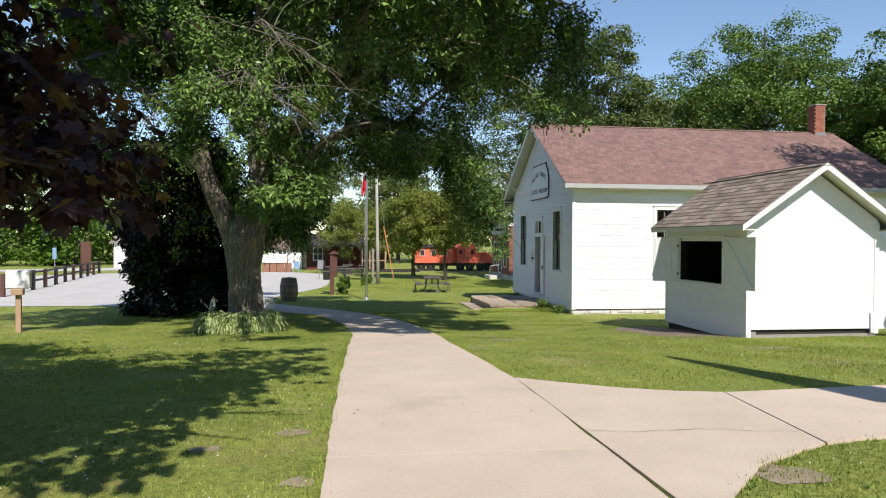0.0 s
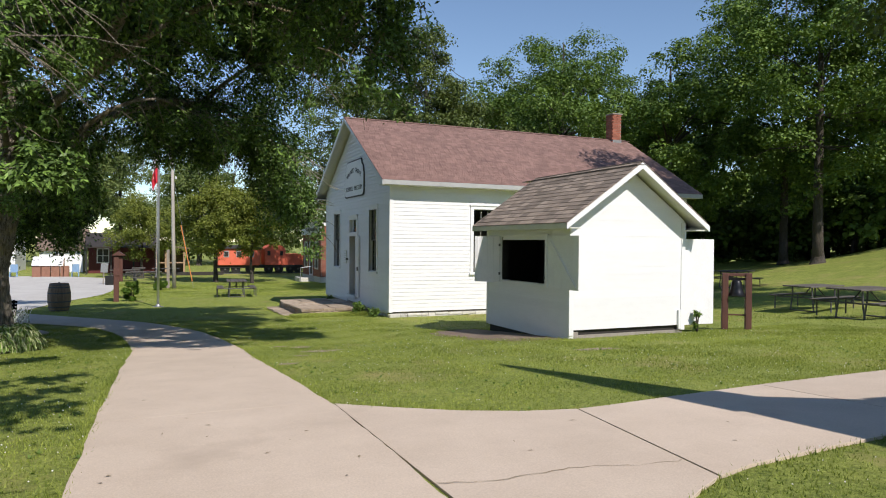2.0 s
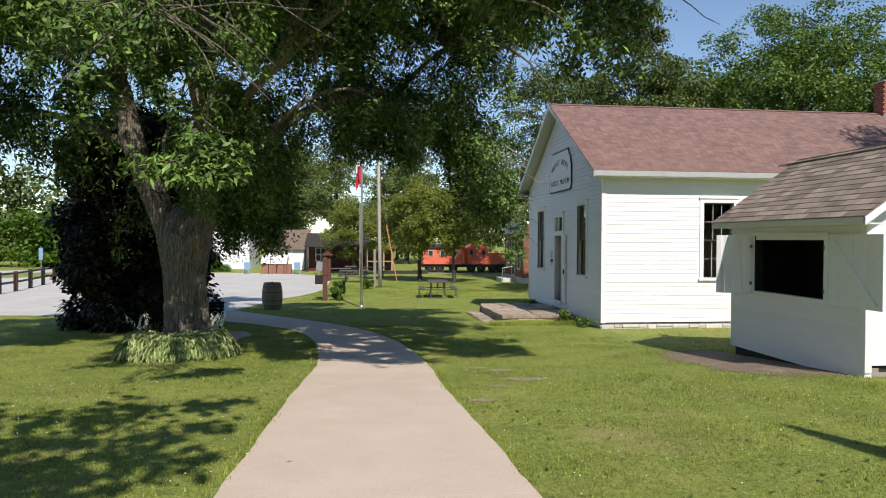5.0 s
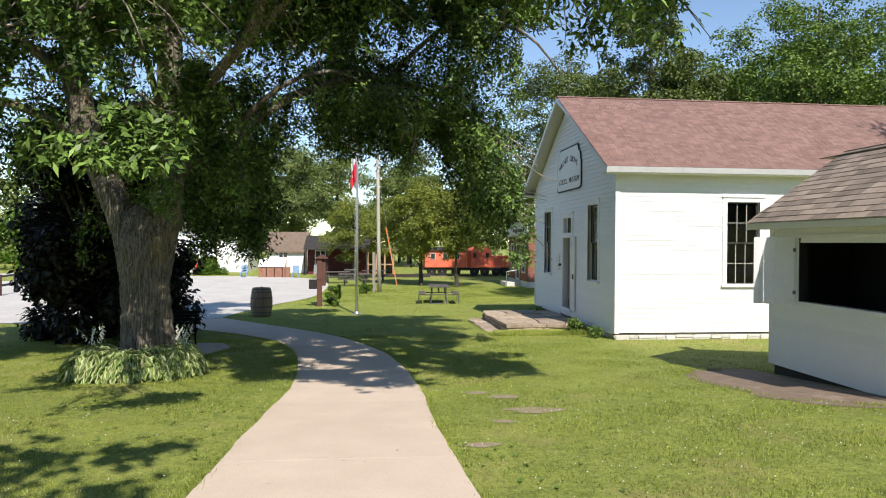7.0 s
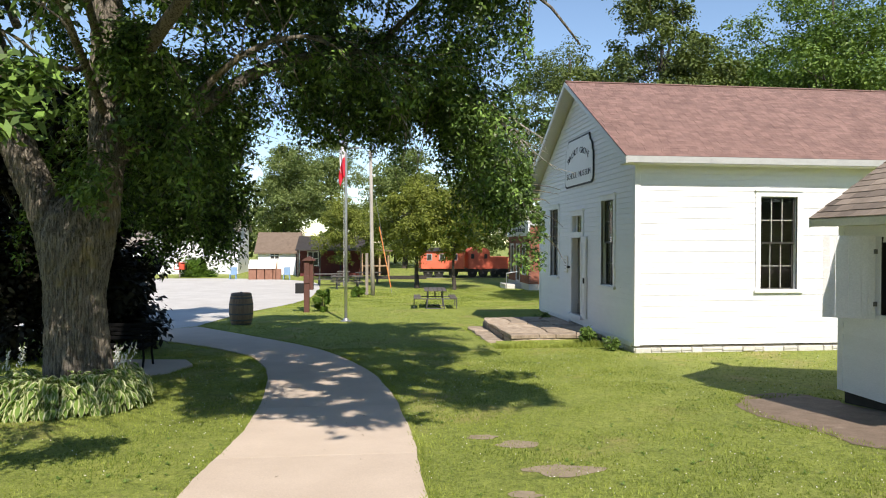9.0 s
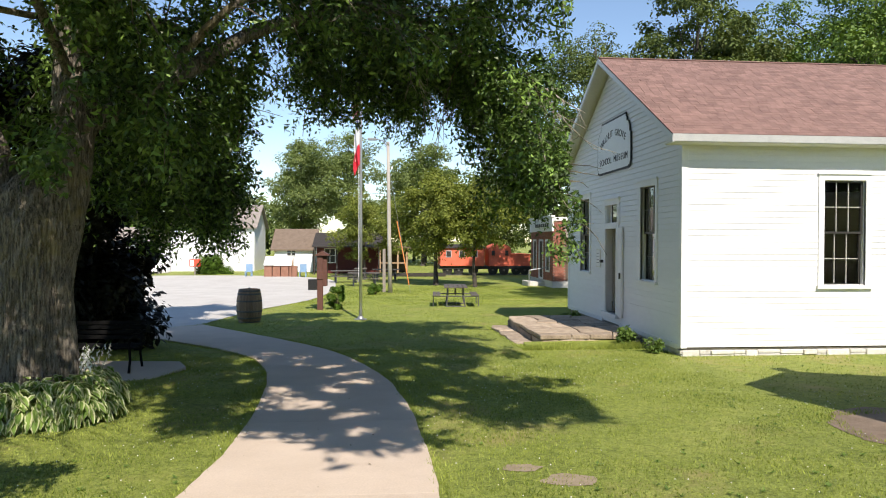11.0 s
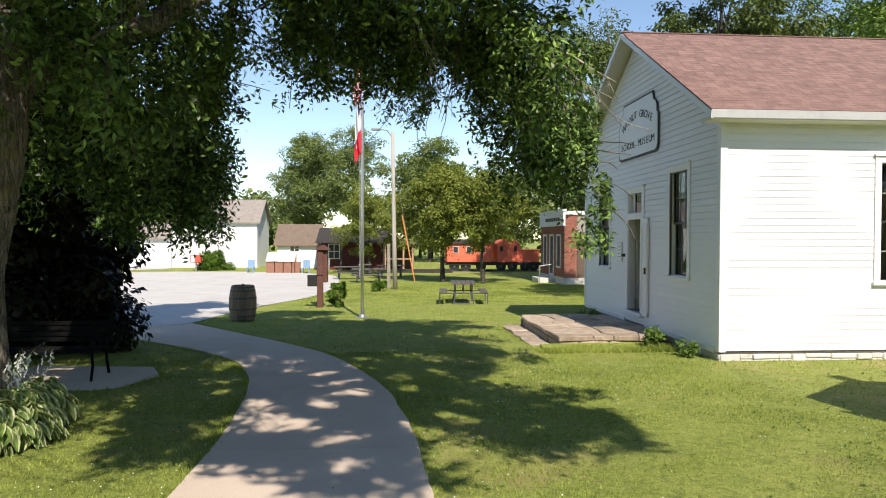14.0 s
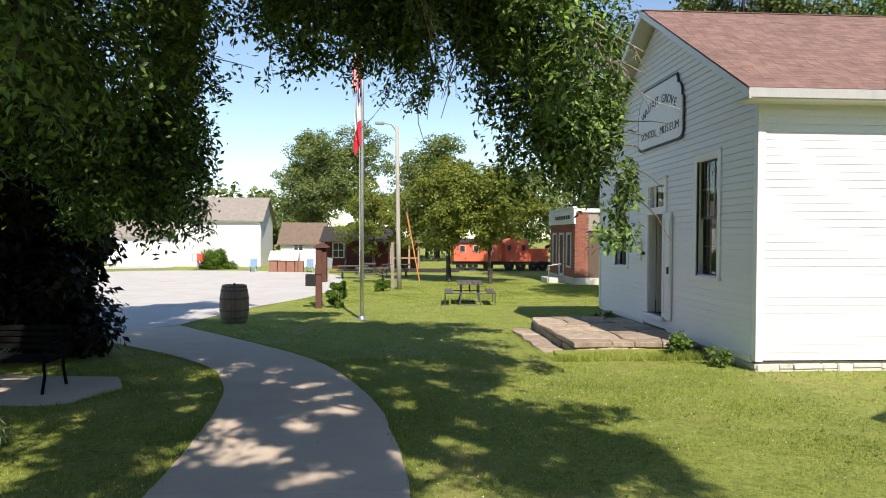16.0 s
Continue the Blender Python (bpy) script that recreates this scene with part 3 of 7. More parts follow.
def hung_window(parent, place, u0, u1, z0, z1, cols, rows, trim=0.11, recess=0.05, sill=True, trim_mat=None, sash=None):
    """A sash window in its opening: casing, sill, two sashes, glazing bars and single panes."""
    trim_mat, sash = trim_mat or white_trim, sash or sash_paint
    win = thing("window")
    win.parent = parent

    def piece(name, lab, mat, under, *blocks):
        bm = bmesh.new()
        for a, b, za, zb, d0, d1 in blocks:
            vs = [bm.verts.new(p) for p in plate(place, a, b, za, zb, d0, d1)]
            for f in BOX_FACES:
                bm.faces.new([vs[i] for i in f])
        bmesh.ops.recalc_face_normals(bm, faces=bm.faces[:])
        return part(name, bm, mat, under, lab)

    piece("casing", "white painted casing", trim_mat, win, (u0 - trim, u0, z0 - 0.02, z1, -0.02, 0.034), (u1, u1 + trim, z0 - 0.02, z1, -0.02, 0.034), (u0 - trim, u1 + trim, z1, z1 + trim, -0.02, 0.034), (u0 - trim - 0.025, u1 + trim + 0.025, z1 + trim, z1 + trim + 0.03, -0.02, 0.062))
    piece("reveal", "", trim_mat, win, (u0 - 0.005, u0 + 0.012, z0, z1, -0.13, -0.02), (u1 - 0.012, u1 + 0.005, z0, z1, -0.13, -0.02), (u0, u1, z1 - 0.012, z1 + 0.004, -0.13, -0.02))
    if sill:
        piece("sill", "white painted sill", trim_mat, win, (u0 - trim - 0.03, u1 + trim + 0.03, z0 - 0.07, z0 - 0.02, -0.12, 0.075))
    zm = (z0 + z1) / 2
    f = 0.042
    for za, zb, d in ((z0 - 0.02, zm + 0.02, -recess - 0.045), (zm - 0.02, z1, -recess)):
        a, b = u0 + 0.012, u1 - 0.012
        fr = piece("sash", "dark painted sash", sash, win, (a, a + f, za, zb, d - 0.035, d), (b - f, b, za, zb, d - 0.035, d), (a + f, b - f, za, za + f, d - 0.035, d), (a + f, b - f, zb - f, zb, d - 0.035, d))
        ia, ib, ja, jb = a + f, b - f, za + f, zb - f
        for c in range(1, cols):
            x = ia + (ib - ia) * c / cols
            piece("glazing_bar", "", bar_grey if sash is sash_paint else sash, fr, (x - 0.008, x + 0.008, ja, jb, d - 0.028, d - 0.006))
        for r in range(1, rows):
            zz = ja + (jb - ja) * r / rows
            piece("glazing_bar", "", bar_grey if sash is sash_paint else sash, fr, (ia, ib, zz - 0.008, zz + 0.008, d - 0.029, d - 0.007))
        for c in range(cols):
            for r in range(rows):
                xa, xb = ia + (ib - ia) * c / cols, ia + (ib - ia) * (c + 1) / cols
                za2, zb2 = ja + (jb - ja) * r / rows, ja + (jb - ja) * (r + 1) / rows
                piece("pane", "", glass, fr, (xa, xb, za2, zb2, d - 0.02, d - 0.016)).visible_shadow = False
    return win


def shingled(parent, place, length, courses, rise, mat, mat_joined, tab=0.3, seed=0, near=None, single=True, lip=0.008):
    """Shingle courses over a slope: place(along, up, out). near: how many of the lowest courses are single pieces."""
    rng = random.Random(seed)
    verts, faces = [], []
    protos = {}
    for c in range(courses):
        off = rng.uniform(0, tab)
        u = -off
        while u < length:
            a, b = max(0, u), min(length, u + tab - 0.006)
            u += tab
            if b - a < 0.03:
                continue
            drop = rng.choice((0, 0, 0, 0.006, -0.005))
            lo, hi = c * rise - (0.012 if c else 0.003) + drop * (1 if c else 0), (c + 1) * rise + 0.02
            th = (lip * 0.75 if c else 0.002) + rng.uniform(0, lip / 2 if c else 0.002)
            box = [place(a, lo, 0.002), place(b, lo, 0.002), place(b, lo, th + lip), place(a, lo, th + lip), place(a, hi, 0.0), place(b, hi, 0.0), place(b, hi, 0.007), place(a, hi, 0.007)]
            if single and (near is None or near(a, c)):
                link("shingle", poly(box, BOX_FACES, "shingle"), mat, parent)
            else:
                o = len(verts)
                verts += box
                faces += [tuple(o + i for i in f) for f in BOX_FACES]
    if verts:
        ob = link("shingle_field", poly(verts, faces, "shingle_field"), mat_joined, parent)
        tagged(ob, kind="stuff")

# ---- schoolhouse ----
SL, SW = 11.6, 7.88
SZ0, SZ1 = 0.16, 4.24
RIDGE_Y, RIDGE_Z, PITCH = SW / 2, 6.70, 0.585
school = thing("schoolhouse", None, "white clapboard one-room schoolhouse with a russet shingle roof", "building")
face_front = lambda u, d, z: (-d, u, z)
face_side = lambda u, d, z: (u, -d, z)
FRONT_WINDOWS = [(1.24, 2.04, 1.34, 3.36), (5.76, 6.58, 1.34, 3.36)]
DOOR = (3.52, 4.38, 0.40, 2.48)
TRANSOM = (3.48, 4.34, 2.62, 3.07)
SIDE_WINDOW = (2.81, 3.66, 1.34, 3.36)
gable_top = RIDGE_Z - 0.19
front = clapboard_wall(school, "wall", face_front, 0.0, SW, SZ0, SZ1, FRONT_WINDOWS + [DOOR, TRANSOM], 0.118, white_paint, peak=(RIDGE_Y, gable_top), seed=2, flip=True, thick=0.026, gap=0.006)
side = clapboard_wall(school, "wall", face_side, 0.0, SL, SZ0, SZ1 - 0.12, [SIDE_WINDOW], 0.118, white_paint, seed=3, thick=0.014, gap=0.002)
bm = boxes(((0.12, SW - 0.12, SZ0), (SL, SW, SZ1 - 0.1)), ((SL - 0.12, 0.12, SZ0), (SL, SW - 0.12, SZ1 - 0.1)))
part("wall", bm, white_paint, school)
part("wall", prism([(0, SZ1 - 0.1), (SW, SZ1 - 0.1), (RIDGE_Y, gable_top)], "x", SL - 0.12, SL), white_paint, school)
# Room shade is put into dark inner surfaces and an added partition.
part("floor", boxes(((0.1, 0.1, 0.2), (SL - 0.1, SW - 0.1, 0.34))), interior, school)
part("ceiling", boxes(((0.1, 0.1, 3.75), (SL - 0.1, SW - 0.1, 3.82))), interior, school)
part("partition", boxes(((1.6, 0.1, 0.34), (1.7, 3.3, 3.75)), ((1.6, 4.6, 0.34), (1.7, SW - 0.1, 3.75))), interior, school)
# corner boards, water table and frieze
for a in ((-0.03, -0.03), (SL - 0.09, -0.03), (-0.03, SW - 0.09)):
    part("corner_board", boxes(((a[0], a[1], SZ0 - 0.02), (a[0] + 0.12, a[1] + 0.12, SZ1 - 0.14)), bevel=0.004), white_trim, school)
part("water_table", boxes(((-0.04, 0.12, SZ0 - 0.05), (0.02, DOOR[0] - 0.2, SZ0 + 0.05)), ((-0.04, DOOR[1] + 0.2, SZ0 - 0.05), (0.02, SW - 0.1, SZ0 + 0.05))), white_trim, school)
# foundation of single limestone blocks
rngf = random.Random(5)
foundation = thing("foundation")
foundation.parent = school
part("core", boxes(((0.05, 0.05, -0.7), (SL - 0.05, SW - 0.05, SZ0 - 0.03))), mortar, foundation)
for wallside in (0, 1):
    u, end = 0.0, (SL if wallside == 0 else SW)
    while u < end:
        w = rngf.uniform(0.12, 0.5)
        w = min(w, end - u)
        zt, lay = SZ0 - 0.055, 0
        while zt > -0.55:
            h = rngf.uniform(0.07, 0.15)
            a, b = u + rngf.uniform(0.002, 0.006), u + w - rngf.uniform(0.002, 0.006)
            o = rngf.uniform(-0.012, 0.016)
            if b - a > 0.05:
                bs = bmesh.new()
                if wallside == 0:
                    add_box(bs, (a, -0.005 - o, zt - h), (b, 0.12, zt - 0.006))
                else:
                    add_box(bs, (-0.005 - o, a, zt - h), (0.12, b, zt - 0.006))
                bmesh.ops.bevel(bs, geom=bs.edges[:], offset=0.014, segments=1, affect="EDGES")
                for v in bs.verts:
                    v.co += Vector((rngf.uniform(-0.006, 0.006), rngf.uniform(-0.005, 0.005), rngf.uniform(-0.007, 0.004)))
                if u < 5.2:
                    part("stone", bs, limestone, foundation)
                else:
                    bs.free()
            zt -= h
        u += w
# roof
roof = thing("roof")
roof.parent = school
X0, X1, OV = -0.40, 12.0, 0.44
eave_z = RIDGE_Z - PITCH * (RIDGE_Y + OV)
for sgn in (-1, 1):
    y_e = RIDGE_Y + sgn * (RIDGE_Y + OV)
    part("deck", prism([(RIDGE_Y, RIDGE_Z - 0.01), (y_e, eave_z - 0.002), (y_e, eave_z - 0.05), (RIDGE_Y, RIDGE_Z - 0.06)], "x", X0 + 0.01, X1 - 0.01), roof_red, roof)
    part("soffit", prism([(RIDGE_Y, RIDGE_Z - 0.065), (y_e, eave_z - 0.055), (y_e, eave_z - 0.085), (RIDGE_Y, RIDGE_Z - 0.1)], "x", X0 + 0.03, X1 - 0.03), soffit_cream, roof)
    ys = sorted((y_e, y_e - sgn * 0.03))
    part("fascia", boxes(((X0 + 0.005, ys[0] - 0.004, eave_z - 0.14), (X1 - 0.005, ys[1] + 0.004, eave_z - 0.003)), bevel=0.003), aged_white, roof)
    for xx in (X0, X1 - 0.035):
        part("bargeboard", prism([(RIDGE_Y, RIDGE_Z - 0.025), (y_e, eave_z - 0.025), (y_e, eave_z - 0.15), (RIDGE_Y, RIDGE_Z - 0.15)], "x", xx, xx + 0.035), white_trim, roof)
    # level boxed eave between wall and fascia
    ys = sorted((y_e - sgn * 0.03, RIDGE_Y + sgn * RIDGE_Y))
    part("boxed_eave", boxes(((X0 + 0.04, ys[0], eave_z - 0.15), (X1 - 0.04, ys[1], eave_z - 0.12))), soffit_cream, roof)
slope_len = math.hypot(RIDGE_Y + OV, RIDGE_Z - eave_z)
cy, cz = (RIDGE_Y + OV) / slope_len, (RIDGE_Z - eave_z) / slope_len
slope_near = lambda u, v, o: (X0 + u, -OV + v * cy - o * cz, eave_z + v * cz + o * cy)
courses = int(slope_len / 0.135)
shingled(roof, slope_near, X1 - X0, courses, slope_len / courses, roof_red, roof_red_joined, 0.19, 7, near=lambda a, c: c < 9 and a < 6.2, lip=0.0045)
ridge = bmesh.new()
for k in range(41):
    add_box(ridge, (X0 + k * 0.305, RIDGE_Y - 0.14, -0.0), (X0 + k * 0.305 + 0.3, RIDGE_Y + 0.14, 0.016))
for v in ridge.verts:
    v.co.z += RIDGE_Z + 0.022 - abs(v.co.y - RIDGE_Y) * PITCH * 0.9
part("ridge_cap", ridge, roof_red_joined, roof)
# chimney of single bricks
chimney = thing("chimney", pose(11.32, RIDGE_Y - 0.05, 0))
chimney.parent = school
part("core", boxes(((-0.2, -0.2, 5.6), (0.2, 0.2, 7.72))), mortar, chimney)
brick_a = poly([(-0.1, -0.05, 0), (0.1, -0.05, 0), (0.1, 0.05, 0), (-0.1, 0.05, 0), (-0.1, -0.05, 0.06), (0.1, -0.05, 0.06), (0.1, 0.05, 0.06), (-0.1, 0.05, 0.06)], BOX_FACES, "brick")
brick_a.materials.append(brick_red)
for row in range(18):
    z = 6.40 + row * 0.0735
    out = 0.012 if row >= 15 else 0.0
    for k, x in enumerate((-0.107, 0.107) if row % 2 else (-0.157, 0.05)):
        link("brick", brick_a, None, chimney, m=pose(x, -0.165 - out, z))
    for k, y in enumerate((-0.06, 0.157) if row % 2 else (-0.01, 0.157)):
        link("brick", brick_a, None, chimney, m=pose(-0.165 - out, y, z, 0, 0, 90))
part("cap", boxes(((-0.25, -0.25, 7.72), (0.25, 0.25, 7.775)), bevel=0.01), mortar, chimney)
part("flashing", prism([(-0.225, 6.40), (0.225, 6.40), (0.225, 6.66), (-0.225, 6.66)], "x", -0.22, 0.22), steel, chimney)
# windows and door
for u0, u1, z0, z1 in FRONT_WINDOWS:
    hung_window(school, face_front, u0, u1, z0, z1, 3, 2, sash=sash_paint)
hung_window(school, face_side, *SIDE_WINDOW, 3, 2, sash=sash_paint)
entry = thing("door")
entry.parent = school
u0, u1, z0, z1 = DOOR
part("casing", boxes(((-0.04, u1, z0), (0.02, u1 + 0.13, TRANSOM[3])), ((-0.04, u0 - 0.13, z1), (0.02, u0, TRANSOM[3])), ((-0.04, u0 - 0.13, TRANSOM[3]), (0.02, u1 + 0.13, TRANSOM[3] + 0.13)), ((-0.07, u0 - 0.16, TRANSOM[3] + 0.13), (0.02, u1 + 0.16, TRANSOM[3] + 0.17)), ((-0.045, u0, z1), (0.1, u1, TRANSOM[2]))), white_trim, entry)
part("reveal", boxes(((-0.02, u1 - 0.02, z0), (0.14, u1 + 0.01, z1)), ((-0.02, u0 - 0.01, z0), (0.14, u0 + 0.02, z1)), ((-0.02, TRANSOM[1] - 0.01, TRANSOM[2]), (0.14, TRANSOM[1] + 0.02, TRANSOM[3]))), white_trim, entry)
part("threshold", boxes(((-0.12, u0 - 0.15, z0 - 0.09), (0.14, u1 + 0.15, z0)), bevel=0.006), white_trim, entry)
leaf = part("door_leaf", boxes(((-0.065, 3.09, z0 - 0.04), (-0.028, u0 - 0.01, z1 + 0.02)), ((-0.078, 3.12, z0 + 0.1), (-0.065, 3.2, z1 - 0.1)), ((-0.078, u0 - 0.12, z0 + 0.1), (-0.065, u0 - 0.03, z1 - 0.1)), bevel=0.004), white_trim, entry, "white painted plank leaf, folded back")
part("handle", boxes(((-0.115, 3.14, 1.28), (-0.078, 3.17, 1.42))), black_stuff, leaf)
part("inner_leaf", boxes(((0.16, u1 - 0.06, z0), (0.95, u1 - 0.02, z1))), soffit_cream, entry)
part("transom_pane", boxes(((0.06, TRANSOM[0], TRANSOM[2]), (0.066, TRANSOM[0] + 0.62, TRANSOM[3]))), glass, entry)
for u in (TRANSOM[0], TRANSOM[0] + 0.62):
    part("transom_bar", boxes(((0.05, u, TRANSOM[2]), (0.08, u + 0.04, TRANSOM[3]))), sash_paint, entry)
part("transom_panel", boxes(((0.07, TRANSOM[0] + 0.66, TRANSOM[2]), (0.1, TRANSOM[1], TRANSOM[3]))), white_trim, entry)

# ---- small white sales booth ----
KX0, KX1, KY0, KY1 = 0.36, 3.05, -8.97, -5.74
KZ0, KE, KR = 0.70, 2.66, 3.82
kcx = (KX0 + KX1) / 2
booth = thing("sales_booth", None, "small white wooden booth with open shutters and grey shingles", "booth")
kf = lambda u, d, z: (KX0 - d, u, z)
kg = lambda u, d, z: (u, KY0 - d, z)
KWIN = (-8.22, -6.46, 1.50, 2.42)
kslope = (KR - KE) / 1.64
kwall_top = KE + 0.3 * kslope - 0.1
clapboard_wall(booth, "wall", kf, KY0, KY1, 0.47, kwall_top, [KWIN], 0.145, white_paint, seed=11, thick=0.02, backing=0.09, flip=True)
clapboard_wall(booth, "wall", kg, KX0, KX1, KZ0, kwall_top, [], 0.145, white_paint, peak=(kcx, KR - 0.12), seed=12, thick=0.007, backing=0.09)
part("wall", boxes(((KX1 - 0.09, KY0 + 0.09, KZ0), (KX1, KY1, kwall_top)), ((KX0 + 0.09, KY1 - 0.09, 0.47), (KX1 - 0.09, KY1, kwall_top))), white_paint, booth)
part("wall", prism([(KX0, kwall_top), (KX1, kwall_top), (kcx, KR - 0.12)], "y", KY1 - 0.09, KY1), white_paint, booth)
part("skirting", boxes(((KX0 + 0.05, KY0 + 0.05, 0.0), (KX1 - 0.05, KY1 - 0.03, 0.70))), skirt_dark, booth, "dark recessed base")
part("footing", boxes(((KX0 + 0.02, KY0 + 0.01, 0.1), (KX0 + 0.2, KY0 + 0.2, 0.66)), ((KX0 + 0.2, KY0 + 0.02, 0.1), (KX1, KY0 + 0.2, 0.60))), mortar, booth)
part("floor", boxes(((KX0 + 0.09, KY0 + 0.09, 0.66), (KX1 - 0.09, KY1 - 0.09, 0.72))), interior, booth)
# Black boards stand in for the shade inside the booth.
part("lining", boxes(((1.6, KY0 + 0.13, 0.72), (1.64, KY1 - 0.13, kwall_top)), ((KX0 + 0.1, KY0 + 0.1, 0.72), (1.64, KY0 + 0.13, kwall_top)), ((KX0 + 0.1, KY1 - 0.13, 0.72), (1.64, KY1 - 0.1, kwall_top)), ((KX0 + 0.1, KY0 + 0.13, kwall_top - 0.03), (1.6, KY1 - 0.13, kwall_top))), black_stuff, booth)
for x, y in ((KX0 - 0.022, KY0 - 0.022), (KX0 - 0.022, KY1 - 0.078), (KX1 - 0.078, KY0 - 0.022)):
    part("corner_board", boxes(((x, y, 0.60 if y < -8 else 0.47), (x + 0.1, y + 0.1, kwall_top - 0.05)), bevel=0.004), white_trim, booth)
# Black strips colour the opening's reveals as dark as the shade behind.
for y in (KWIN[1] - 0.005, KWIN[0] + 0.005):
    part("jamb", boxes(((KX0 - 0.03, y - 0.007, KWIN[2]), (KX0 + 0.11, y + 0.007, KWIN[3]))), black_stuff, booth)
part("counter_frame", boxes(((KX0 - 0.05, KWIN[0] - 0.06, KWIN[2] - 0.06), (KX0 + 0.05, KWIN[1] + 0.06, KWIN[2])), ((KX0 - 0.05, KWIN[0] - 0.06, KWIN[3]), (KX0 + 0.05, KWIN[1] + 0.06, KWIN[3] + 0.05)), ((KX0 - 0.04, KWIN[0] - 0.06, KWIN[2]), (KX0 + 0.05, KWIN[0], KWIN[3])), ((KX0 - 0.04, KWIN[1], KWIN[2]), (KX0 + 0.05, KWIN[1] + 0.06, KWIN[3])), bevel=0.004), white_trim, booth)
for hinge_y, width, swing, rev in ((KWIN[1] + 0.07, 0.54, -57, False), (KWIN[0] - 0.05, 1.06, 2, True)):
    sh = thing("shutter", pose(KX0 - 0.055, hinge_y, 0, 0, 0, -swing if not rev else swing))
    sh.parent = booth
    sh["label"] = "white plank shutter folded open"
    sgn = -1 if rev else 1
    for k in range(4):
        a, b = sorted((sgn * (width * k / 4 + 0.002), sgn * (width * (k + 1) / 4 - 0.002)))
        part("plank", boxes(((-0.022, a, 1.445), (0.0, b, 2.435))), white_trim, sh)
    a, b = sorted((sgn * 0.0, sgn * width))
    part("batten", boxes(((-0.046, a, 1.45), (-0.0225, a + 0.075, 2.43))), white_trim, sh)
    part("batten", boxes(((-0.046, b - 0.075, 1.45), (-0.0225, b, 2.43))), white_trim, sh)
    if rev:
        part("brace", prism([(a + 0.09, 1.50), (a + 0.18, 1.50), (b - 0.09, 2.36), (b - 0.18, 2.36)], "x", -0.046, -0.0225), white_trim, sh)
    for z in (1.62, 2.24):
        part("hinge", boxes(((-0.054, -0.02, z - 0.02), (-0.0465, 0.02, z + 0.035))), iron, sh)
# open door on the far side, seen past the corner
kd = thing("door")
kd.parent = booth
part("door_leaf", boxes(((KX1 + 0.04, KY0 + 0.04, 0.68), (KX1 + 0.84, KY0 + 0.085, 2.40)), bevel=0.004), white_trim, kd, "white plank door standing open")
part("frame", boxes(((KX1 + 0.0, KY0 + 0.02, 0.68), (KX1 + 0.04, KY0 + 0.12, 2.42))), white_trim, kd)
part("drip_post", boxes(((KX1 - 0.16, KY0 - 0.055, 0.62), (KX1 - 0.11, KY0 - 0.012, 1.0)), bevel=0.004), white_trim, booth)
# roof
kroof = thing("roof")
kroof.parent = booth
RX, RY0, RY1 = 1.66, -9.33, -5.56
for sgn in (-1, 1):
    xe = kcx + sgn * RX
    part("deck", prism([(kcx, KR - 0.01), (xe, KE - 0.01), (xe, KE - 0.045), (kcx, KR - 0.055)], "y", RY0 + 0.01, RY1 - 0.01), soffit_cream, kroof)
    for yy in (RY0, RY1 - 0.03):
        part("bargeboard", prism([(kcx, KR - 0.012), (xe, KE - 0.012), (xe, KE - 0.115), (kcx, KR - 0.125)], "y", yy, yy + 0.03), white_trim, kroof)
    xs = sorted((xe + sgn * 0.005, xe - sgn * 0.025))
    part("fascia", boxes(((xs[0], RY0 + 0.032, KE - 0.105), (xs[1], RY1 - 0.032, KE - 0.012))), soffit_cream, kroof)
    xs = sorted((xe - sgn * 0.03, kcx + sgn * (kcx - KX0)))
    part("boxed_eave", boxes(((xs[0], RY0 + 0.035, KE - 0.1), (xs[1], RY1 - 0.035, KE - 0.08))), soffit_cream, kroof)
ksl = math.hypot(RX, KR - KE)
kcx_, kcz_ = RX / ksl, (KR - KE) / ksl
left_slope = lambda u, v, o: (kcx - RX + v * kcx_ - o * kcz_, RY1 - u, KE + v * kcz_ + o * kcx_)
right_slope = lambda u, v, o: (kcx + RX - v * kcx_ + o * kcz_, RY0 + u, KE + v * kcz_ + o * kcx_)
kc = int(ksl / 0.138)
shingled(kroof, left_slope, RY1 - RY0, kc, ksl / kc, roof_grey, roof_grey_joined, 0.26, 21)
shingled(kroof, right_slope, RY1 - RY0, kc, ksl / kc, roof_grey, roof_grey_joined, 0.26, 22, single=False)
kridge = bmesh.new()
for k in range(15):
    add_box(kridge, (kcx - 0.13, RY0 + k * 0.28, 0.0), (kcx + 0.13, RY0 + k * 0.28 + 0.275, 0.014))
for v in kridge.verts:
    v.co.z += KR + 0.02 - abs(v.co.x - kcx) * kslope * 0.9
part("ridge_cap", kridge, roof_grey_joined, kroof)

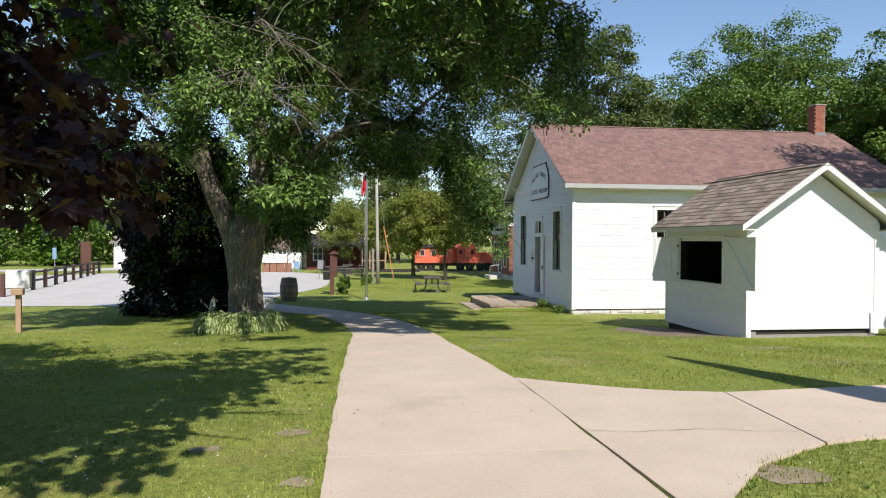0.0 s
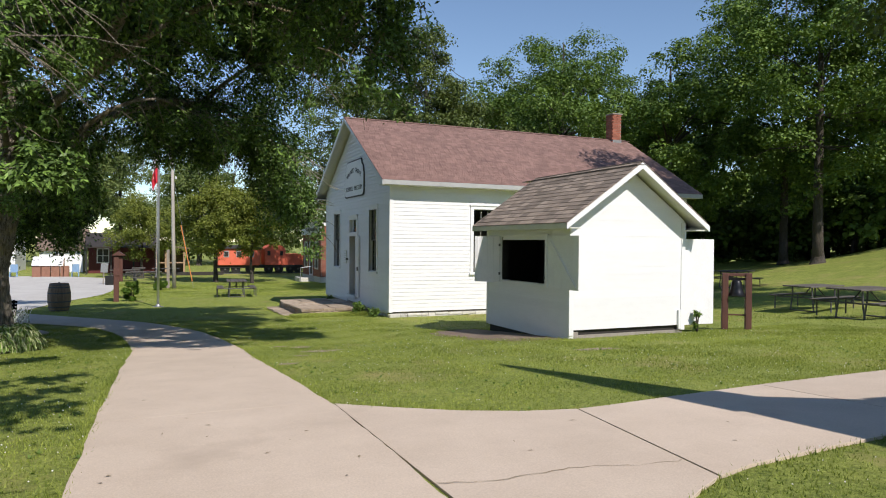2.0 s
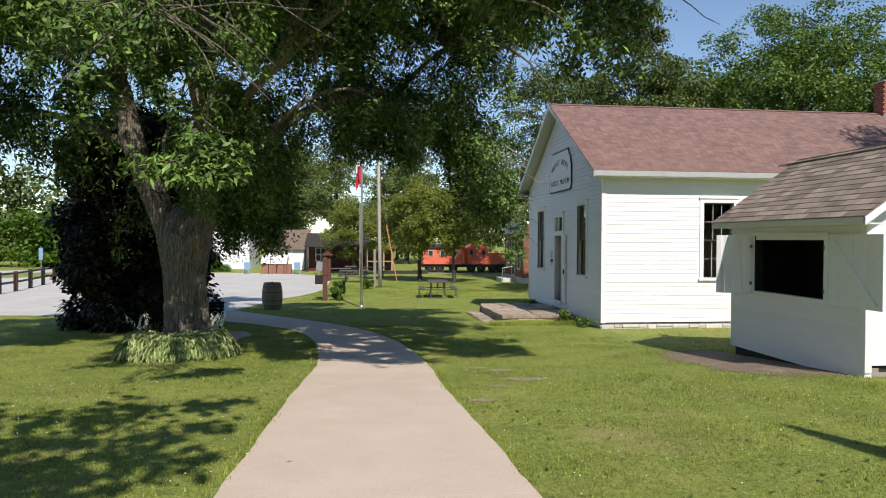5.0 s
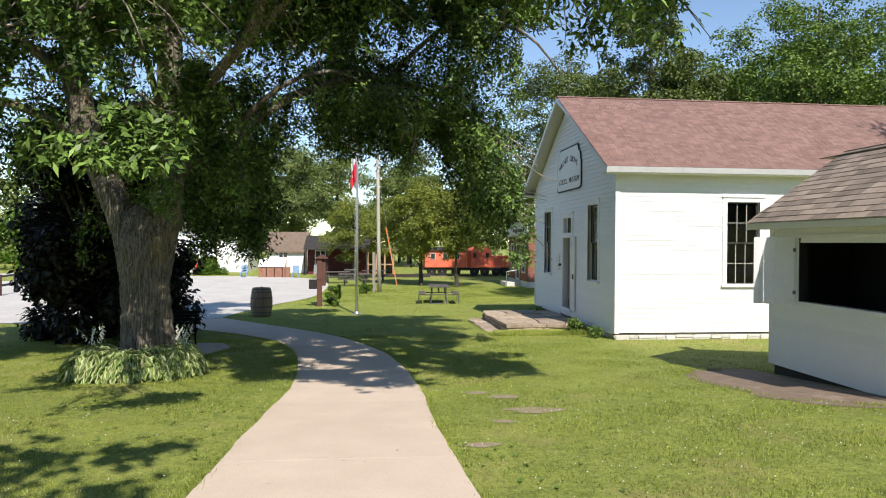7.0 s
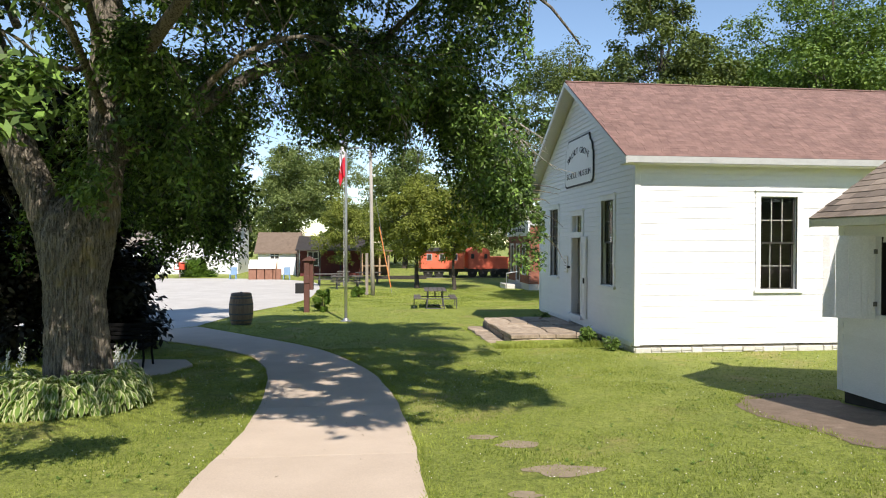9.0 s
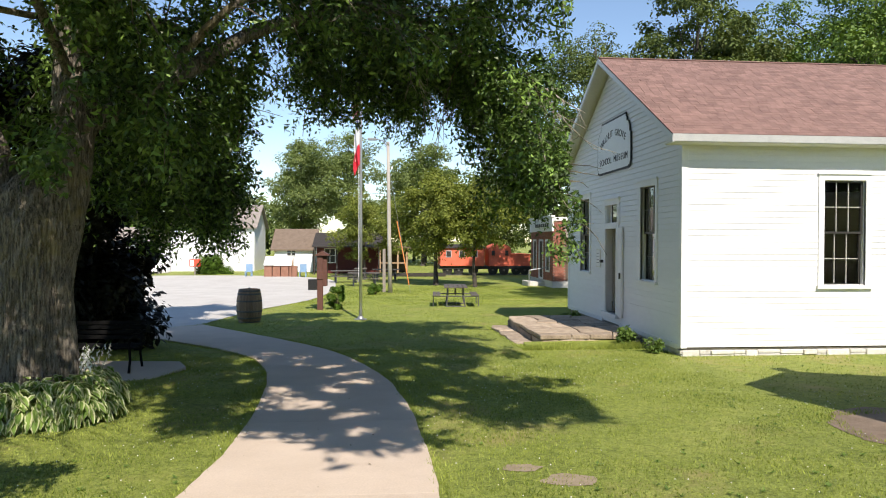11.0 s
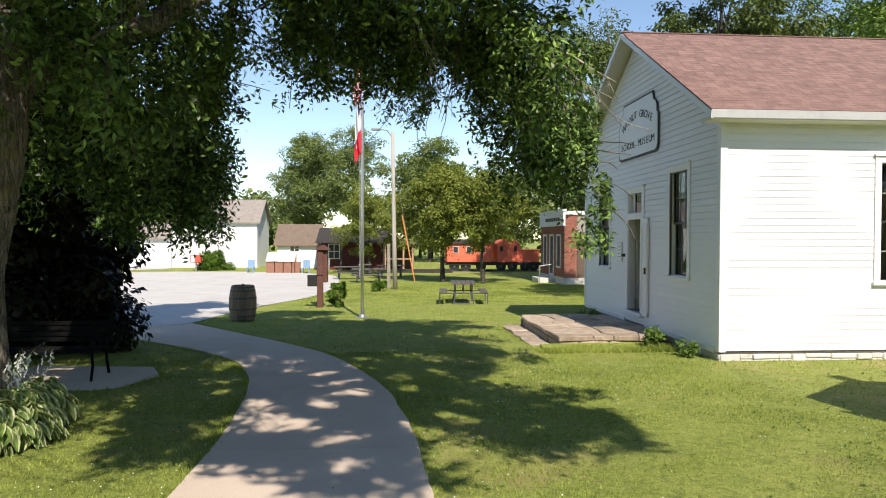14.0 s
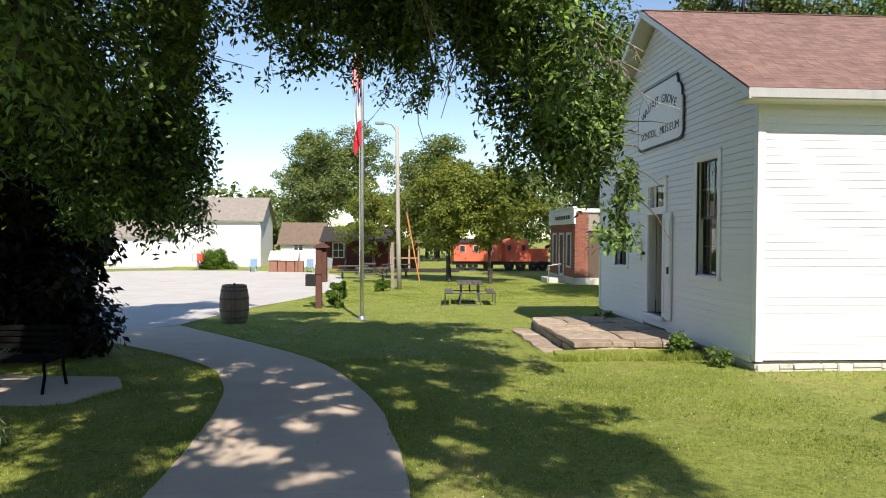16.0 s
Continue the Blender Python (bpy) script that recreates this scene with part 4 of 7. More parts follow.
# ---- plants ----
def leaves_mesh(name, pos, along_dir, side_dir, length, width, fold, material, parent=None, label=""):
    """Many small leaves in one mesh: each a folded four-cornered blade from pos along a direction."""
    n = len(pos)
    L, W = length[:, None], width[:, None]
    nor = np.cross(along_dir, side_dir)
    a = pos
    b = pos + along_dir * L * 0.45 + side_dir * W * 0.5 + nor * (fold * L)
    c = pos + along_dir * L
    d = pos + along_dir * L * 0.45 - side_dir * W * 0.5 + nor * (fold * L)
    co = np.stack([a, b, c, d], 1).reshape(-1, 3).astype(np.float32)
    me = bpy.data.meshes.new(name)
    me.vertices.add(4 * n)
    me.vertices.foreach_set("co", co.ravel())
    me.loops.add(4 * n)
    me.loops.foreach_set("vertex_index", np.arange(4 * n, dtype=np.int32))
    me.polygons.add(n)
    me.polygons.foreach_set("loop_start", np.arange(0, 4 * n, 4, dtype=np.int32))
    me.update(calc_edges=True)
    return link(name, me, material, parent, label)


def unit(v):
    return v / np.maximum(np.linalg.norm(v, axis=-1, keepdims=True), 1e-9)


def sprays(rs, tips, dirs, per, reach, droop):
    """Leaf places along short twigs that start at tips."""
    n = len(tips)
    t = rs.uniform(0.15, 1.0, (n, per, 1))
    d = unit(dirs[:, None, :] + rs.normal(0, 0.55, (n, per, 3)))
    p = tips[:, None, :] + d * t * reach * rs.uniform(0.5, 1.15, (n, per, 1))
    p[..., 2] -= droop * (t[..., 0] ** 2) * reach
    return p.reshape(-1, 3), d.reshape(-1, 3)


def leaf_axes(rs, d, droop=0.5, spread=0.8, flat=0.6):
    """Blade direction and side of leaves that face outwards and up from their clump."""
    nor = unit(d * 0.75 + np.array([0, 0, flat]) + rs.normal(0, 0.42 * spread, d.shape))
    a = rs.normal(0, 1, d.shape) + 0.4 * d
    a[:, 2] -= droop
    a = unit(a - nor * np.sum(a * nor, -1, keepdims=True))
    return a, np.cross(nor, a)


def over_lawn(branch):
    """Whether a twig ends in the open air before the school's front."""
    e = branch[-1]
    return e.z < 6.4 and e.x > -5.75 + 0.262 * (e.y + 13.7)


def past_fringe(branch):
    """Whether a twig hangs out past the crown's fringe over the lot."""
    e = branch[-1]
    return e.y > -3.0 and e.z < 4.3 and e.x < -5.0 and e.x + 5.5 > -0.25 * (e.y + 10.9) + 0.15


class Wood:
    """Collects the limbs of one tree into one mesh."""

    def __init__(self):
        self.v, self.f = [], []

    def add(self, pts, r0, r1, sides, rough=0.0, rng=None, power=1.0):
        n = len(pts)
        rad = [r0 + (r1 - r0) * (i / max(1, n - 1)) ** power for i in range(n)]
        v, f = tube_arrays(pts, rad, sides, 0.0, rough, rng)
        o = len(self.v)
        self.v += v
        self.f += [tuple(o + i for i in q) for q in f]

    def done(self, name, material, parent, label=""):
        return link(name, poly(self.v, self.f, name), material, parent, label, smooth=True)


def wander(rng, start, direction, length, steps, bend, droop):
    pts, p, d = [Vector(start)], Vector(start), Vector(direction).normalized()
    for _ in range(steps):
        d = (d + Vector((rng.gauss(0, bend), rng.gauss(0, bend), rng.gauss(0, bend) - droop))).normalized()
        p = p + d * (length / steps)
        pts.append(p.copy())
    return pts


def tufts(rs, centres, sizes, count, each):
    """Leaf places on the upper shells of the small tufts that make up each clump of a crown."""
    pos, dr = [], []
    share = sizes ** 2 / np.sum(sizes ** 2)
    for c, r, f in zip(centres, sizes, share):
        u = unit(rs.normal(0, 1, (each, 3)) + np.array([0, 0, 0.25]))
        sub = c + u * r * rs.uniform(0.45, 0.95, (each, 1)) * np.array([1.2, 1.2, 0.65])
        k = max(4, int(count * f / each))
        v = unit(rs.normal(0, 1, (each, k, 3)) + np.array([0, 0, 0.55]))
        rad = r * rs.uniform(0.28, 0.52, (each, 1, 1)) * (rs.uniform(0.62, 1.05, (each, k, 1)) + 0.12 * np.abs(rs.normal(0, 1, (each, k, 1))) ** 2)
        pos.append((sub[:, None, :] + v * rad * np.array([1.1, 1.1, 0.75])).reshape(-1, 3))
        dr.append(v.reshape(-1, 3))
    return np.concatenate(pos), np.concatenate(dr)


def tree(name, label, x, y, height, crown_r, crown_z, trunk_r, leaf, count, size, seed, bark_mat=None, limbs=9, shape=1.0, clump=1.0, lean=(0, 0), category="tree", clumps=70, sink=0.1):
    """A broadleaf tree: tapered trunk, limbs that reach the clumps, and clumps of single leaves with gaps between them."""
    rng, rs = random.Random(seed), np.random.RandomState(seed)
    z0 = gz(x, y) - sink
    top = thing(name, pose(x, y, z0), label, category)
    w = Wood()
    mid = Vector((lean[0] * 0.5, lean[1] * 0.5, height * 0.55))
    tip = Vector((lean[0], lean[1], height * 0.92))
    trunk = spline([(0, 0, 0), (rng.uniform(-0.1, 0.1), rng.uniform(-0.1, 0.1), height * 0.2), mid, tip], height / 14)
    w.add([trunk[0]] + trunk[0:1] + trunk[1:], trunk_r * 1.0, trunk_r * 0.12, 10, 0.05, rng, 0.8)
    w.add([Vector((0, 0, -0.1)), Vector((0, 0, 0.05)), Vector((0, 0, 0.2)), Vector((0, 0, 0.45)), Vector((0, 0, 0.9))], trunk_r * 1.75, trunk_r * 0.72, 10, 0.06, rng, 0.6)
    centres = []
    tries = 0
    while len(centres) < clumps and tries < clumps * 40:
        tries += 1
        v = Vector((rng.gauss(0, 1), rng.gauss(0, 1), rng.gauss(0, 1))).normalized()
        rr = rng.uniform(0.12, 1.0) ** 0.5
        zz = (v.z * rr * 0.5 + 0.5)
        wide = math.sin(math.pi * min(0.98, max(0.06, zz * 0.86 + 0.10))) ** (0.55 * shape)
        p = Vector((v.x * crown_r * rr * wide, v.y * crown_r * rr * wide, crown_z + (height - crown_z) * zz))
        p.x += lean[0] * zz
        p.y += lean[1] * zz
        centres.append(p)
    for p in centres[: limbs * 3]:
        base = trunk[min(len(trunk) - 1, max(1, int(len(trunk) * (0.22 + 0.6 * (p.z / height) * 0.8))))]
        if (p - base).length < 0.4:
            continue
        m = base.lerp(p, 0.5) + Vector((rng.uniform(-0.4, 0.4), rng.uniform(-0.4, 0.4), rng.uniform(-0.1, 0.5)))
        w.add(spline([base, m, p], max(0.6, height / 16)), trunk_r * rng.uniform(0.14, 0.26), trunk_r * 0.04, 6)
    w.done("trunk", bark_mat or dark_bark, top)
    sizes = np.array([rng.uniform(0.55, 1.3) for _ in centres]) * clump * crown_r * 0.25
    pos, dr = tufts(rs, np.array([tuple(p) for p in centres]), sizes, count, 9)
    a, s = leaf_axes(rs, dr, 0.3, 0.6, 0.4)
    n = len(pos)
    leaves_mesh("crown", pos, a, s, rs.uniform(0.7, 1.3, n) * size, rs.uniform(0.7, 1.2, n) * size * 0.82, 0.1, leaf, top)
    return top


# ---- the old ash by the walk ----
TX, TY = -9.47, -4.45
TZ = gz(TX, TY)
ash = thing("ash_tree", pose(0, 0, 0), "large old ash tree with grey-brown bark, forked low", "tree")
rng, rs = random.Random(31), np.random.RandomState(31)


def fused_trunk(wood, voxel, furrow):
    """Melts the stems into one closed trunk and cuts bark furrows into it."""
    tmp = new("trunk", poly(wood.v, wood.f, "trunk"))
    md = tmp.modifiers.new("fuse", "REMESH")
    md.mode, md.voxel_size = "VOXEL", voxel
    me = bpy.data.meshes.new_from_object(tmp.evaluated_get(bpy.context.evaluated_depsgraph_get()))
    bpy.data.objects.remove(tmp)
    bm = bmesh.new()
    bm.from_mesh(me)
    for _ in range(4):
        bmesh.ops.smooth_vert(bm, verts=bm.verts[:], factor=0.5, use_axis_x=True, use_axis_y=True, use_axis_z=True)
    bm.normal_update()
    for v in bm.verts:
        x, y, z = v.co
        warp = noise.noise(Vector((x * 3, y * 3, z * 2.2))) * 0.09
        n1 = noise.noise(Vector(((x + warp) * 22, (y - warp) * 22, z * 3.2)))
        n2 = noise.noise(Vector((x * 34, y * 34, z * 7)))
        big = noise.noise(Vector((x * 2.2, y * 2.2, z * 0.9)))
        d = furrow * (1 - min(1.0, abs(n1) * 3.2)) * -1.3 + furrow * 0.35 * n2 + 0.03 * big
        v.co += v.normal * d
    bm.to_mesh(me)
    bm.free()
    me.materials.clear()
    return me


fork = Wood()
prof = [(-0.15, 0.56), (0.02, 0.46), (0.15, 0.44), (0.4, 0.41), (0.8, 0.385), (1.3, 0.37), (1.8, 0.375), (2.15, 0.38), (2.5, 0.30), (2.75, 0.12)]
v_, f_ = tube_arrays([(TX + 0.03 - 0.01 * z, TY, TZ + z) for z, r in prof], [r for z, r in prof], 28)
for q in v_:
    a, z = math.atan2(q.y - TY, q.x - TX), q.z - TZ
    k = 1 + 0.05 * math.sin(3 * a + z) + 0.03 * math.sin(7 * a + 2 * z) + 0.22 * max(0, math.sin(5 * a + 0.6)) * max(0, 0.45 - z)
    q.x, q.y = TX + (q.x - TX) * k, TY + (q.y - TY) * k
fork.v, fork.f = list(v_), list(f_)
STEM_A = [(-9.50, -4.44, 0.8), (-9.58, -4.42, 1.7), (-9.78, -4.36, 2.5), (-10.06, -4.3, 3.1), (-10.4, -4.25, 4.0), (-10.70, -4.2, 5.1)]
STEM_B = [(-9.40, -4.44, 0.8), (-9.34, -4.42, 1.7), (-9.21, -4.36, 2.6), (-9.15, -4.25, 3.6), (-9.18, -4.15, 4.6), (-9.2, -4.05, 5.6)]
fork.add(spline(STEM_A, 0.15), 0.285, 0.185, 20, 0.0)
fork.add(spline(STEM_B, 0.15), 0.285, 0.20, 20, 0.0)
fork.add(spline([(-9.15, -4.3, 3.4), (-8.75, -4.0, 3.75), (-8.2, -3.5, 4.25)], 0.12), 0.17, 0.12, 14, 0.0)
link("trunk", fused_trunk(fork, 0.024, 0.021), bark, ash, smooth=True)
ASH_BOUGHS = [
    ([(-10.55, -4.22, 4.6), (-10.72, -4.2, 5.2), (-10.68, -4.1, 7.2), (-10.8, -4.0, 9.5), (-10.7, -3.8, 11.5)], 0.18, 0.06),
    ([(-9.19, -4.1, 5.2), (-9.15, -4.0, 6.4), (-8.8, -3.85, 8.8), (-8.4, -3.6, 12.0)], 0.19, 0.06),
    ([(-8.6, -3.86, 3.9), (-8.2, -3.5, 4.25), (-7.2, -2.7, 5.15), (-5.6, -2.2, 5.55), (-4.1, -1.85, 5.15), (-3.2, -1.7, 4.6), (-2.9, -1.65, 4.3)], 0.125, 0.02),
    ([(-9.1, -4.2, 4.2), (-7.6, -5.9, 5.2), (-5.8, -7.4, 6.2), (-4.3, -8.4, 5.9), (-3.5, -8.8, 5.3)], 0.11, 0.008),
    ([(-9.15, -4.3, 4.0), (-9.0, -6.6, 5.3), (-8.8, -8.8, 5.2), (-8.3, -10.0, 4.5)], 0.06, 0.012),
    ([(-9.2, -4.2, 4.8), (-8.9, -6.6, 6.2), (-8.5, -8.8, 6.1), (-8.0, -10.1, 5.3)], 0.06, 0.012),
    ([(-10.3, -4.2, 3.9), (-11.6, -4.2, 4.5), (-13.3, -4.0, 4.7), (-15.0, -3.5, 4.5)], 0.09, 0.02),
    ([(-10.65, -4.15, 5.4), (-11.05, -4.3, 5.95), (-11.5, -5.4, 6.8), (-12.4, -8.2, 7.4)], 0.12, 0.02),
    ([(-9.1, -4.1, 6.0), (-7.4, -5.0, 7.6), (-5.8, -6.2, 9.2), (-4.2, -7.0, 9.8)], 0.13, 0.02),
    ([(-9.0, -4.0, 6.8), (-9.2, -5.8, 8.8), (-9.5, -7.6, 10.0), (-9.6, -8.8, 10.2)], 0.11, 0.02),
    ([(-8.9, -3.9, 7.4), (-6.8, -3.0, 8.6), (-4.6, -2.2, 9.2), (-2.8, -2.0, 8.6)], 0.12, 0.02),
    ([(-9.1, -4.0, 6.2), (-8.2, -1.6, 7.6), (-7.5, 1.0, 8.2), (-7.1, 2.8, 7.4)], 0.12, 0.02),
    ([(-10.7, -4.0, 6.0), (-12.6, -2.4, 7.4), (-14.2, -1.2, 7.6)], 0.11, 0.02),
    ([(-10.7, -4.0, 7.2), (-11.0, -1.6, 8.8), (-11.4, 0.6, 9.2)], 0.10, 0.02),
    ([(-8.6, -3.7, 10.0), (-7.2, -4.6, 11.4), (-5.8, -5.2, 12.0)], 0.08, 0.02),
    ([(-9.1, -4.1, 4.4), (-8.8, -2.2, 5.3), (-8.8, 0.0, 5.4), (-9.0, 1.6, 4.7)], 0.11, 0.02),
    ([(-8.4, -3.7, 4.1), (-7.4, -4.2, 4.9), (-6.5, -4.2, 5.2), (-5.6, -3.8, 4.9)], 0.07, 0.015),
    ([(-5.6, -2.2, 5.55), (-4.4, -3.2, 6.4), (-3.2, -3.6, 6.2), (-2.4, -3.6, 5.4)], 0.06, 0.015),
    ([(-8.8, -3.85, 8.5), (-6.2, -7.0, 10.0), (-4.0, -9.6, 9.6), (-2.6, -11.2, 8.4)], 0.12, 0.02),
    ([(-7.6, -5.9, 5.2), (-6.2, -8.5, 7.4), (-4.9, -10.8, 8.0), (-4.0, -12.4, 7.6)], 0.11, 0.02),
    ([(-10.5, -4.2, 4.8), (-12.2, -4.6, 6.0), (-14.2, -4.4, 6.6), (-15.8, -4.0, 5.6)], 0.10, 0.02),
    ([(-10.7, -4.0, 8.5), (-12.3, -5.0, 9.8), (-13.4, -6.4, 10.2)], 0.09, 0.02),
    ([(-7.2, -2.7, 5.15), (-6.2, -0.6, 6.0), (-5.2, 0.8, 5.6), (-4.8, 1.4, 4.8)], 0.07, 0.015),
]
# boughs high over the walk and the lot's edge, mostly unseen, added for shade
HIGH_BOUGHS = [
    ([(-8.9, -6.6, 6.2), (-7.5, -8.0, 6.7), (-6.6, -9.4, 6.8), (-6.1, -10.8, 7.0), (-5.8, -12.0, 7.1)], 0.06, 0.012),
    ([(-8.0, -6.2, 5.6), (-7.4, -7.4, 6.0), (-7.1, -8.4, 5.8)], 0.05, 0.012),
    ([(-11.0, -1.6, 8.8), (-10.8, 1.0, 9.4), (-10.6, 3.2, 9.2), (-10.8, 4.6, 8.6)], 0.09, 0.02),
    ([(-10.7, -3.8, 11.0), (-10.4, -1.0, 11.6), (-10.2, 1.3, 11.2), (-9.4, 2.8, 10.6)], 0.08, 0.02),
    ([(-6.2, -7.0, 10.0), (-4.4, -8.6, 10.6), (-3.2, -9.6, 10.4), (-2.6, -10.2, 10.0)], 0.06, 0.015),
    ([(-5.8, -6.2, 9.2), (-4.4, -8.0, 8.6), (-3.7, -9.6, 8.2)], 0.05, 0.015),
    ([(-10.3, -4.2, 5.2), (-11.2, -3.0, 6.4), (-11.6, -1.4, 6.8), (-11.8, 0.2, 6.4)], 0.06, 0.015),
    ([(-10.6, -4.1, 6.0), (-12.0, -3.6, 7.6), (-13.4, -3.0, 7.8)], 0.06, 0.015),
    ([(-11.4, 0.6, 9.2), (-12.4, 2.2, 9.6), (-13.0, 3.8, 9.0)], 0.06, 0.02),
]
HANGING = []
for k in range(24):
    t = k / 23
    HANGING.append(((-4.9 + 1.5 * t + rng.uniform(-0.3, 0.3), -2.0 + 0.5 * t + rng.uniform(-0.7, 0.7), 5.3 - 1.2 * t * t), 1.1 + 0.9 * rng.random()))
# curtains of drooping sprays: x, y and z ranges, lengths, how many; the last, unseen, for shade
for xr, yr, zr, lr, many in (((-9.6, -7.9), (-2.0, 1.6), (4.2, 5.4), (1.4, 2.6), 24), ((-10.6, -8.6), (-1.6, 2.0), (3.9, 5.0), (1.6, 2.8), 26), ((-9.0, -8.0), (-1.4, 0.6), (3.6, 4.6), (1.0, 1.5), 16), ((-9.9, -8.4), (-1.0, 1.0), (3.1, 4.2), (0.9, 1.4), 50), ((-9.6, -8.0), (-3.9, -2.4), (3.9, 5.6), (0.7, 1.5), 18), ((-9.0, -7.9), (-5.2, -4.4), (3.3, 5.6), (0.6, 1.1), 24), ((-7.9, -4.4), (-2.9, -0.6), (4.7, 5.6), (0.9, 1.8), 40), ((-7.3, -6.0), (-2.4, -0.8), (4.4, 5.2), (0.8, 1.3), 14), ((-7.8, -6.7), (-2.2, -0.8), (4.0, 4.8), (0.5, 0.9), 10), ((-7.8, -3.6), (-4.2, -1.2), (5.8, 9.2), (0.8, 1.5), 46), ((-16.0, -11.0), (-4.8, -2.4), (4.6, 6.4), (1.0, 2.0), 26), ((-4.5, -2.9), (-9.3, -8.1), (5.1, 6.7), (0.9, 1.5), 42), ((-3.6, -2.95), (-2.0, -1.3), (3.3, 4.4), (0.5, 0.8), 14), ((-3.6, -1.6), (-12.4, -10.4), (7.0, 8.6), (0.6, 1.0), 16)):
    for k in range(many):
        HANGING.append(((rng.uniform(*xr), rng.uniform(*yr), rng.uniform(*zr)), rng.uniform(*lr)))
tips, tipd = [], []


def twig_tips(branch, wood, first):
    for k in range(first, len(branch)):
        for _ in range(2):
            dd = ((branch[k] - branch[k - 1]).normalized() + Vector((rng.gauss(0, 0.8), rng.gauss(0, 0.8), rng.gauss(-0.15, 0.6)))).normalized()
            tips.append(tuple(branch[k]))
            tipd.append(tuple(dd))


for li, (pts, r0, r1) in enumerate(ASH_BOUGHS):
    limb_wood = Wood()
    line = spline(pts, 0.35)
    limb_wood.add(line, r0, r1, 14 if r0 > 0.16 else 10, 0.04, rng, 0.9)
    n = len(line)
    total = sum((b - a).length for a, b in zip(line, line[1:]))
    for _ in range(int(total * (5.6 if li not in (0, 1) else 3.2))):
        t = rng.uniform(0.34 if li not in (0, 1) else 0.5, 1.0)
        i = min(n - 2, int(t * (n - 1)))
        d = (line[i + 1] - line[i]).normalized()
        out = Vector((rng.gauss(0, 1), rng.gauss(0, 1), rng.gauss(0.05, 0.6))).normalized()
        branch = wander(rng, line[i], d * 0.5 + out, rng.uniform(0.8, 2.1), 6, 0.16, 0.10 if li != 2 else 0.16)
        if over_lawn(branch):
            continue
        limb_wood.add(branch, max(0.012, r1 * 0.8), 0.005, 5)
        twig_tips(branch, limb_wood, 2)
    limb_wood.done("limb", bark, ash)
for start, ln in HANGING:
    hw = Wood()
    branch = wander(rng, start, (rng.gauss(0.15, 0.6), rng.gauss(0, 0.6), -0.30), ln, 7, 0.14, 0.14)
    if past_fringe(branch) or over_lawn(branch) and start[1] > -7:
        continue
    hw.add(branch, 0.014, 0.004, 5)
    twig_tips(branch, hw, 1)
    hw.done("hanging_branch", bark, ash)
for pts, r0, r1 in HIGH_BOUGHS:
    limb_wood = Wood()
    line = spline(pts, 0.35)
    limb_wood.add(line, r0, r1, 10, 0.04, rng, 0.9)
    for i in range(2, len(line) - 1):
        for _ in range(2):
            out = Vector((rng.gauss(0, 1), rng.gauss(0, 1), rng.gauss(0.05, 0.6))).normalized()
            branch = wander(rng, line[i], (line[i + 1] - line[i]).normalized() * 0.5 + out, rng.uniform(0.8, 1.7), 6, 0.16, 0.10)
            limb_wood.add(branch, 0.014, 0.005, 5)
            twig_tips(branch, limb_wood, 2)
    limb_wood.done("limb", bark, ash)
tips, tipd = np.array(tips), np.array(tipd)
pos, dr = sprays(rs, tips, tipd, 29, 0.50, 0.25)
thin = (pos[:, 2] > 6.6) & (rs.uniform(0, 1, len(pos)) < 0.32)
pos, dr = pos[~thin], dr[~thin]
px, py, pz = pos.T
tail = (py < -7.9) & (px > -4.7) & (px < -2.7) & (pz > 4.15 + 0.7 * np.abs(px + 3.1))
keep = (px < -5.8 + 0.262 * (py + 13.7)) | (pz > 6.4) | tail
keep &= (py > -11.2) | (pz > 6.6)
keep &= ~((py < -6.5) & (px > -4.6) & (pz < 5.7) & ~tail)
ragged = 0.28 * np.sin(px * 4.7 + py * 3.1) + 0.2 * np.sin(px * 9.1 - py * 6.3)
keep &= ~((py < -3.9) & (px < -6.4) & (pz < 2.9 + ragged * (py > -7)) & (px > -10.9))
keep &= ~((py < -5.8) & (py > -9.2) & (px < -7.2) & (px > -9.6) & (pz < 4.6))
keep &= ~((px > -7.5) & (px < -4.4) & (py > -6) & (pz < 3.75 + 0.4 * np.abs(px + 5.9) * (px > -5.9) + 0.35 * np.sin(px * 5) + 0.2 * rs.uniform(-1, 1, len(px))))
# open air round the walk itself, and before the two stems
keep &= ~((px > -7.15) & (py < -5.5) & (pz < 5.0) & ~tail)
keep &= ~((px > -7.7) & (py < -4.0) & (pz < 4.0) & (px < -4) & (py > -9.5))
keep &= ~((py < -4.6) & (px < -9.15 - 0.15 * (py + 8)) & (px > -11.2) & (pz < np.where(py < -8.5, 4.3, 5.5)))
# a gap through which the sun reaches the foot of the trunk
sd = -(py + 4.6)
keep &= ~((sd > 0) & (np.abs(px + 9.45 - 0.215 * sd) < 1.0) & (pz - 1.04 * sd > -0.3) & (pz - 1.04 * sd < 1.7) & (rs.uniform(0, 1, len(px)) < 0.8))
# light gaps in the sprays behind the trunk
airy = np.sin(px * 3.3 + 2) * np.sin(pz * 2.9 + py) + 0.5 * np.sin(px * 6.1 - pz * 5.0)
keep &= ~((py > -3.2) & (px < -7.0) & (pz > 3.4) & (pz < 8.5) & (airy + rs.uniform(-0.4, 0.4, len(px)) > 0.30))
# thin, gappy upper crown over the walk
gap = np.sin(px * 2.3 + 1.1) * np.sin(py * 2.0 + 0.7 * pz) + 0.5 * np.sin(px * 5.1 + py * 4.3)
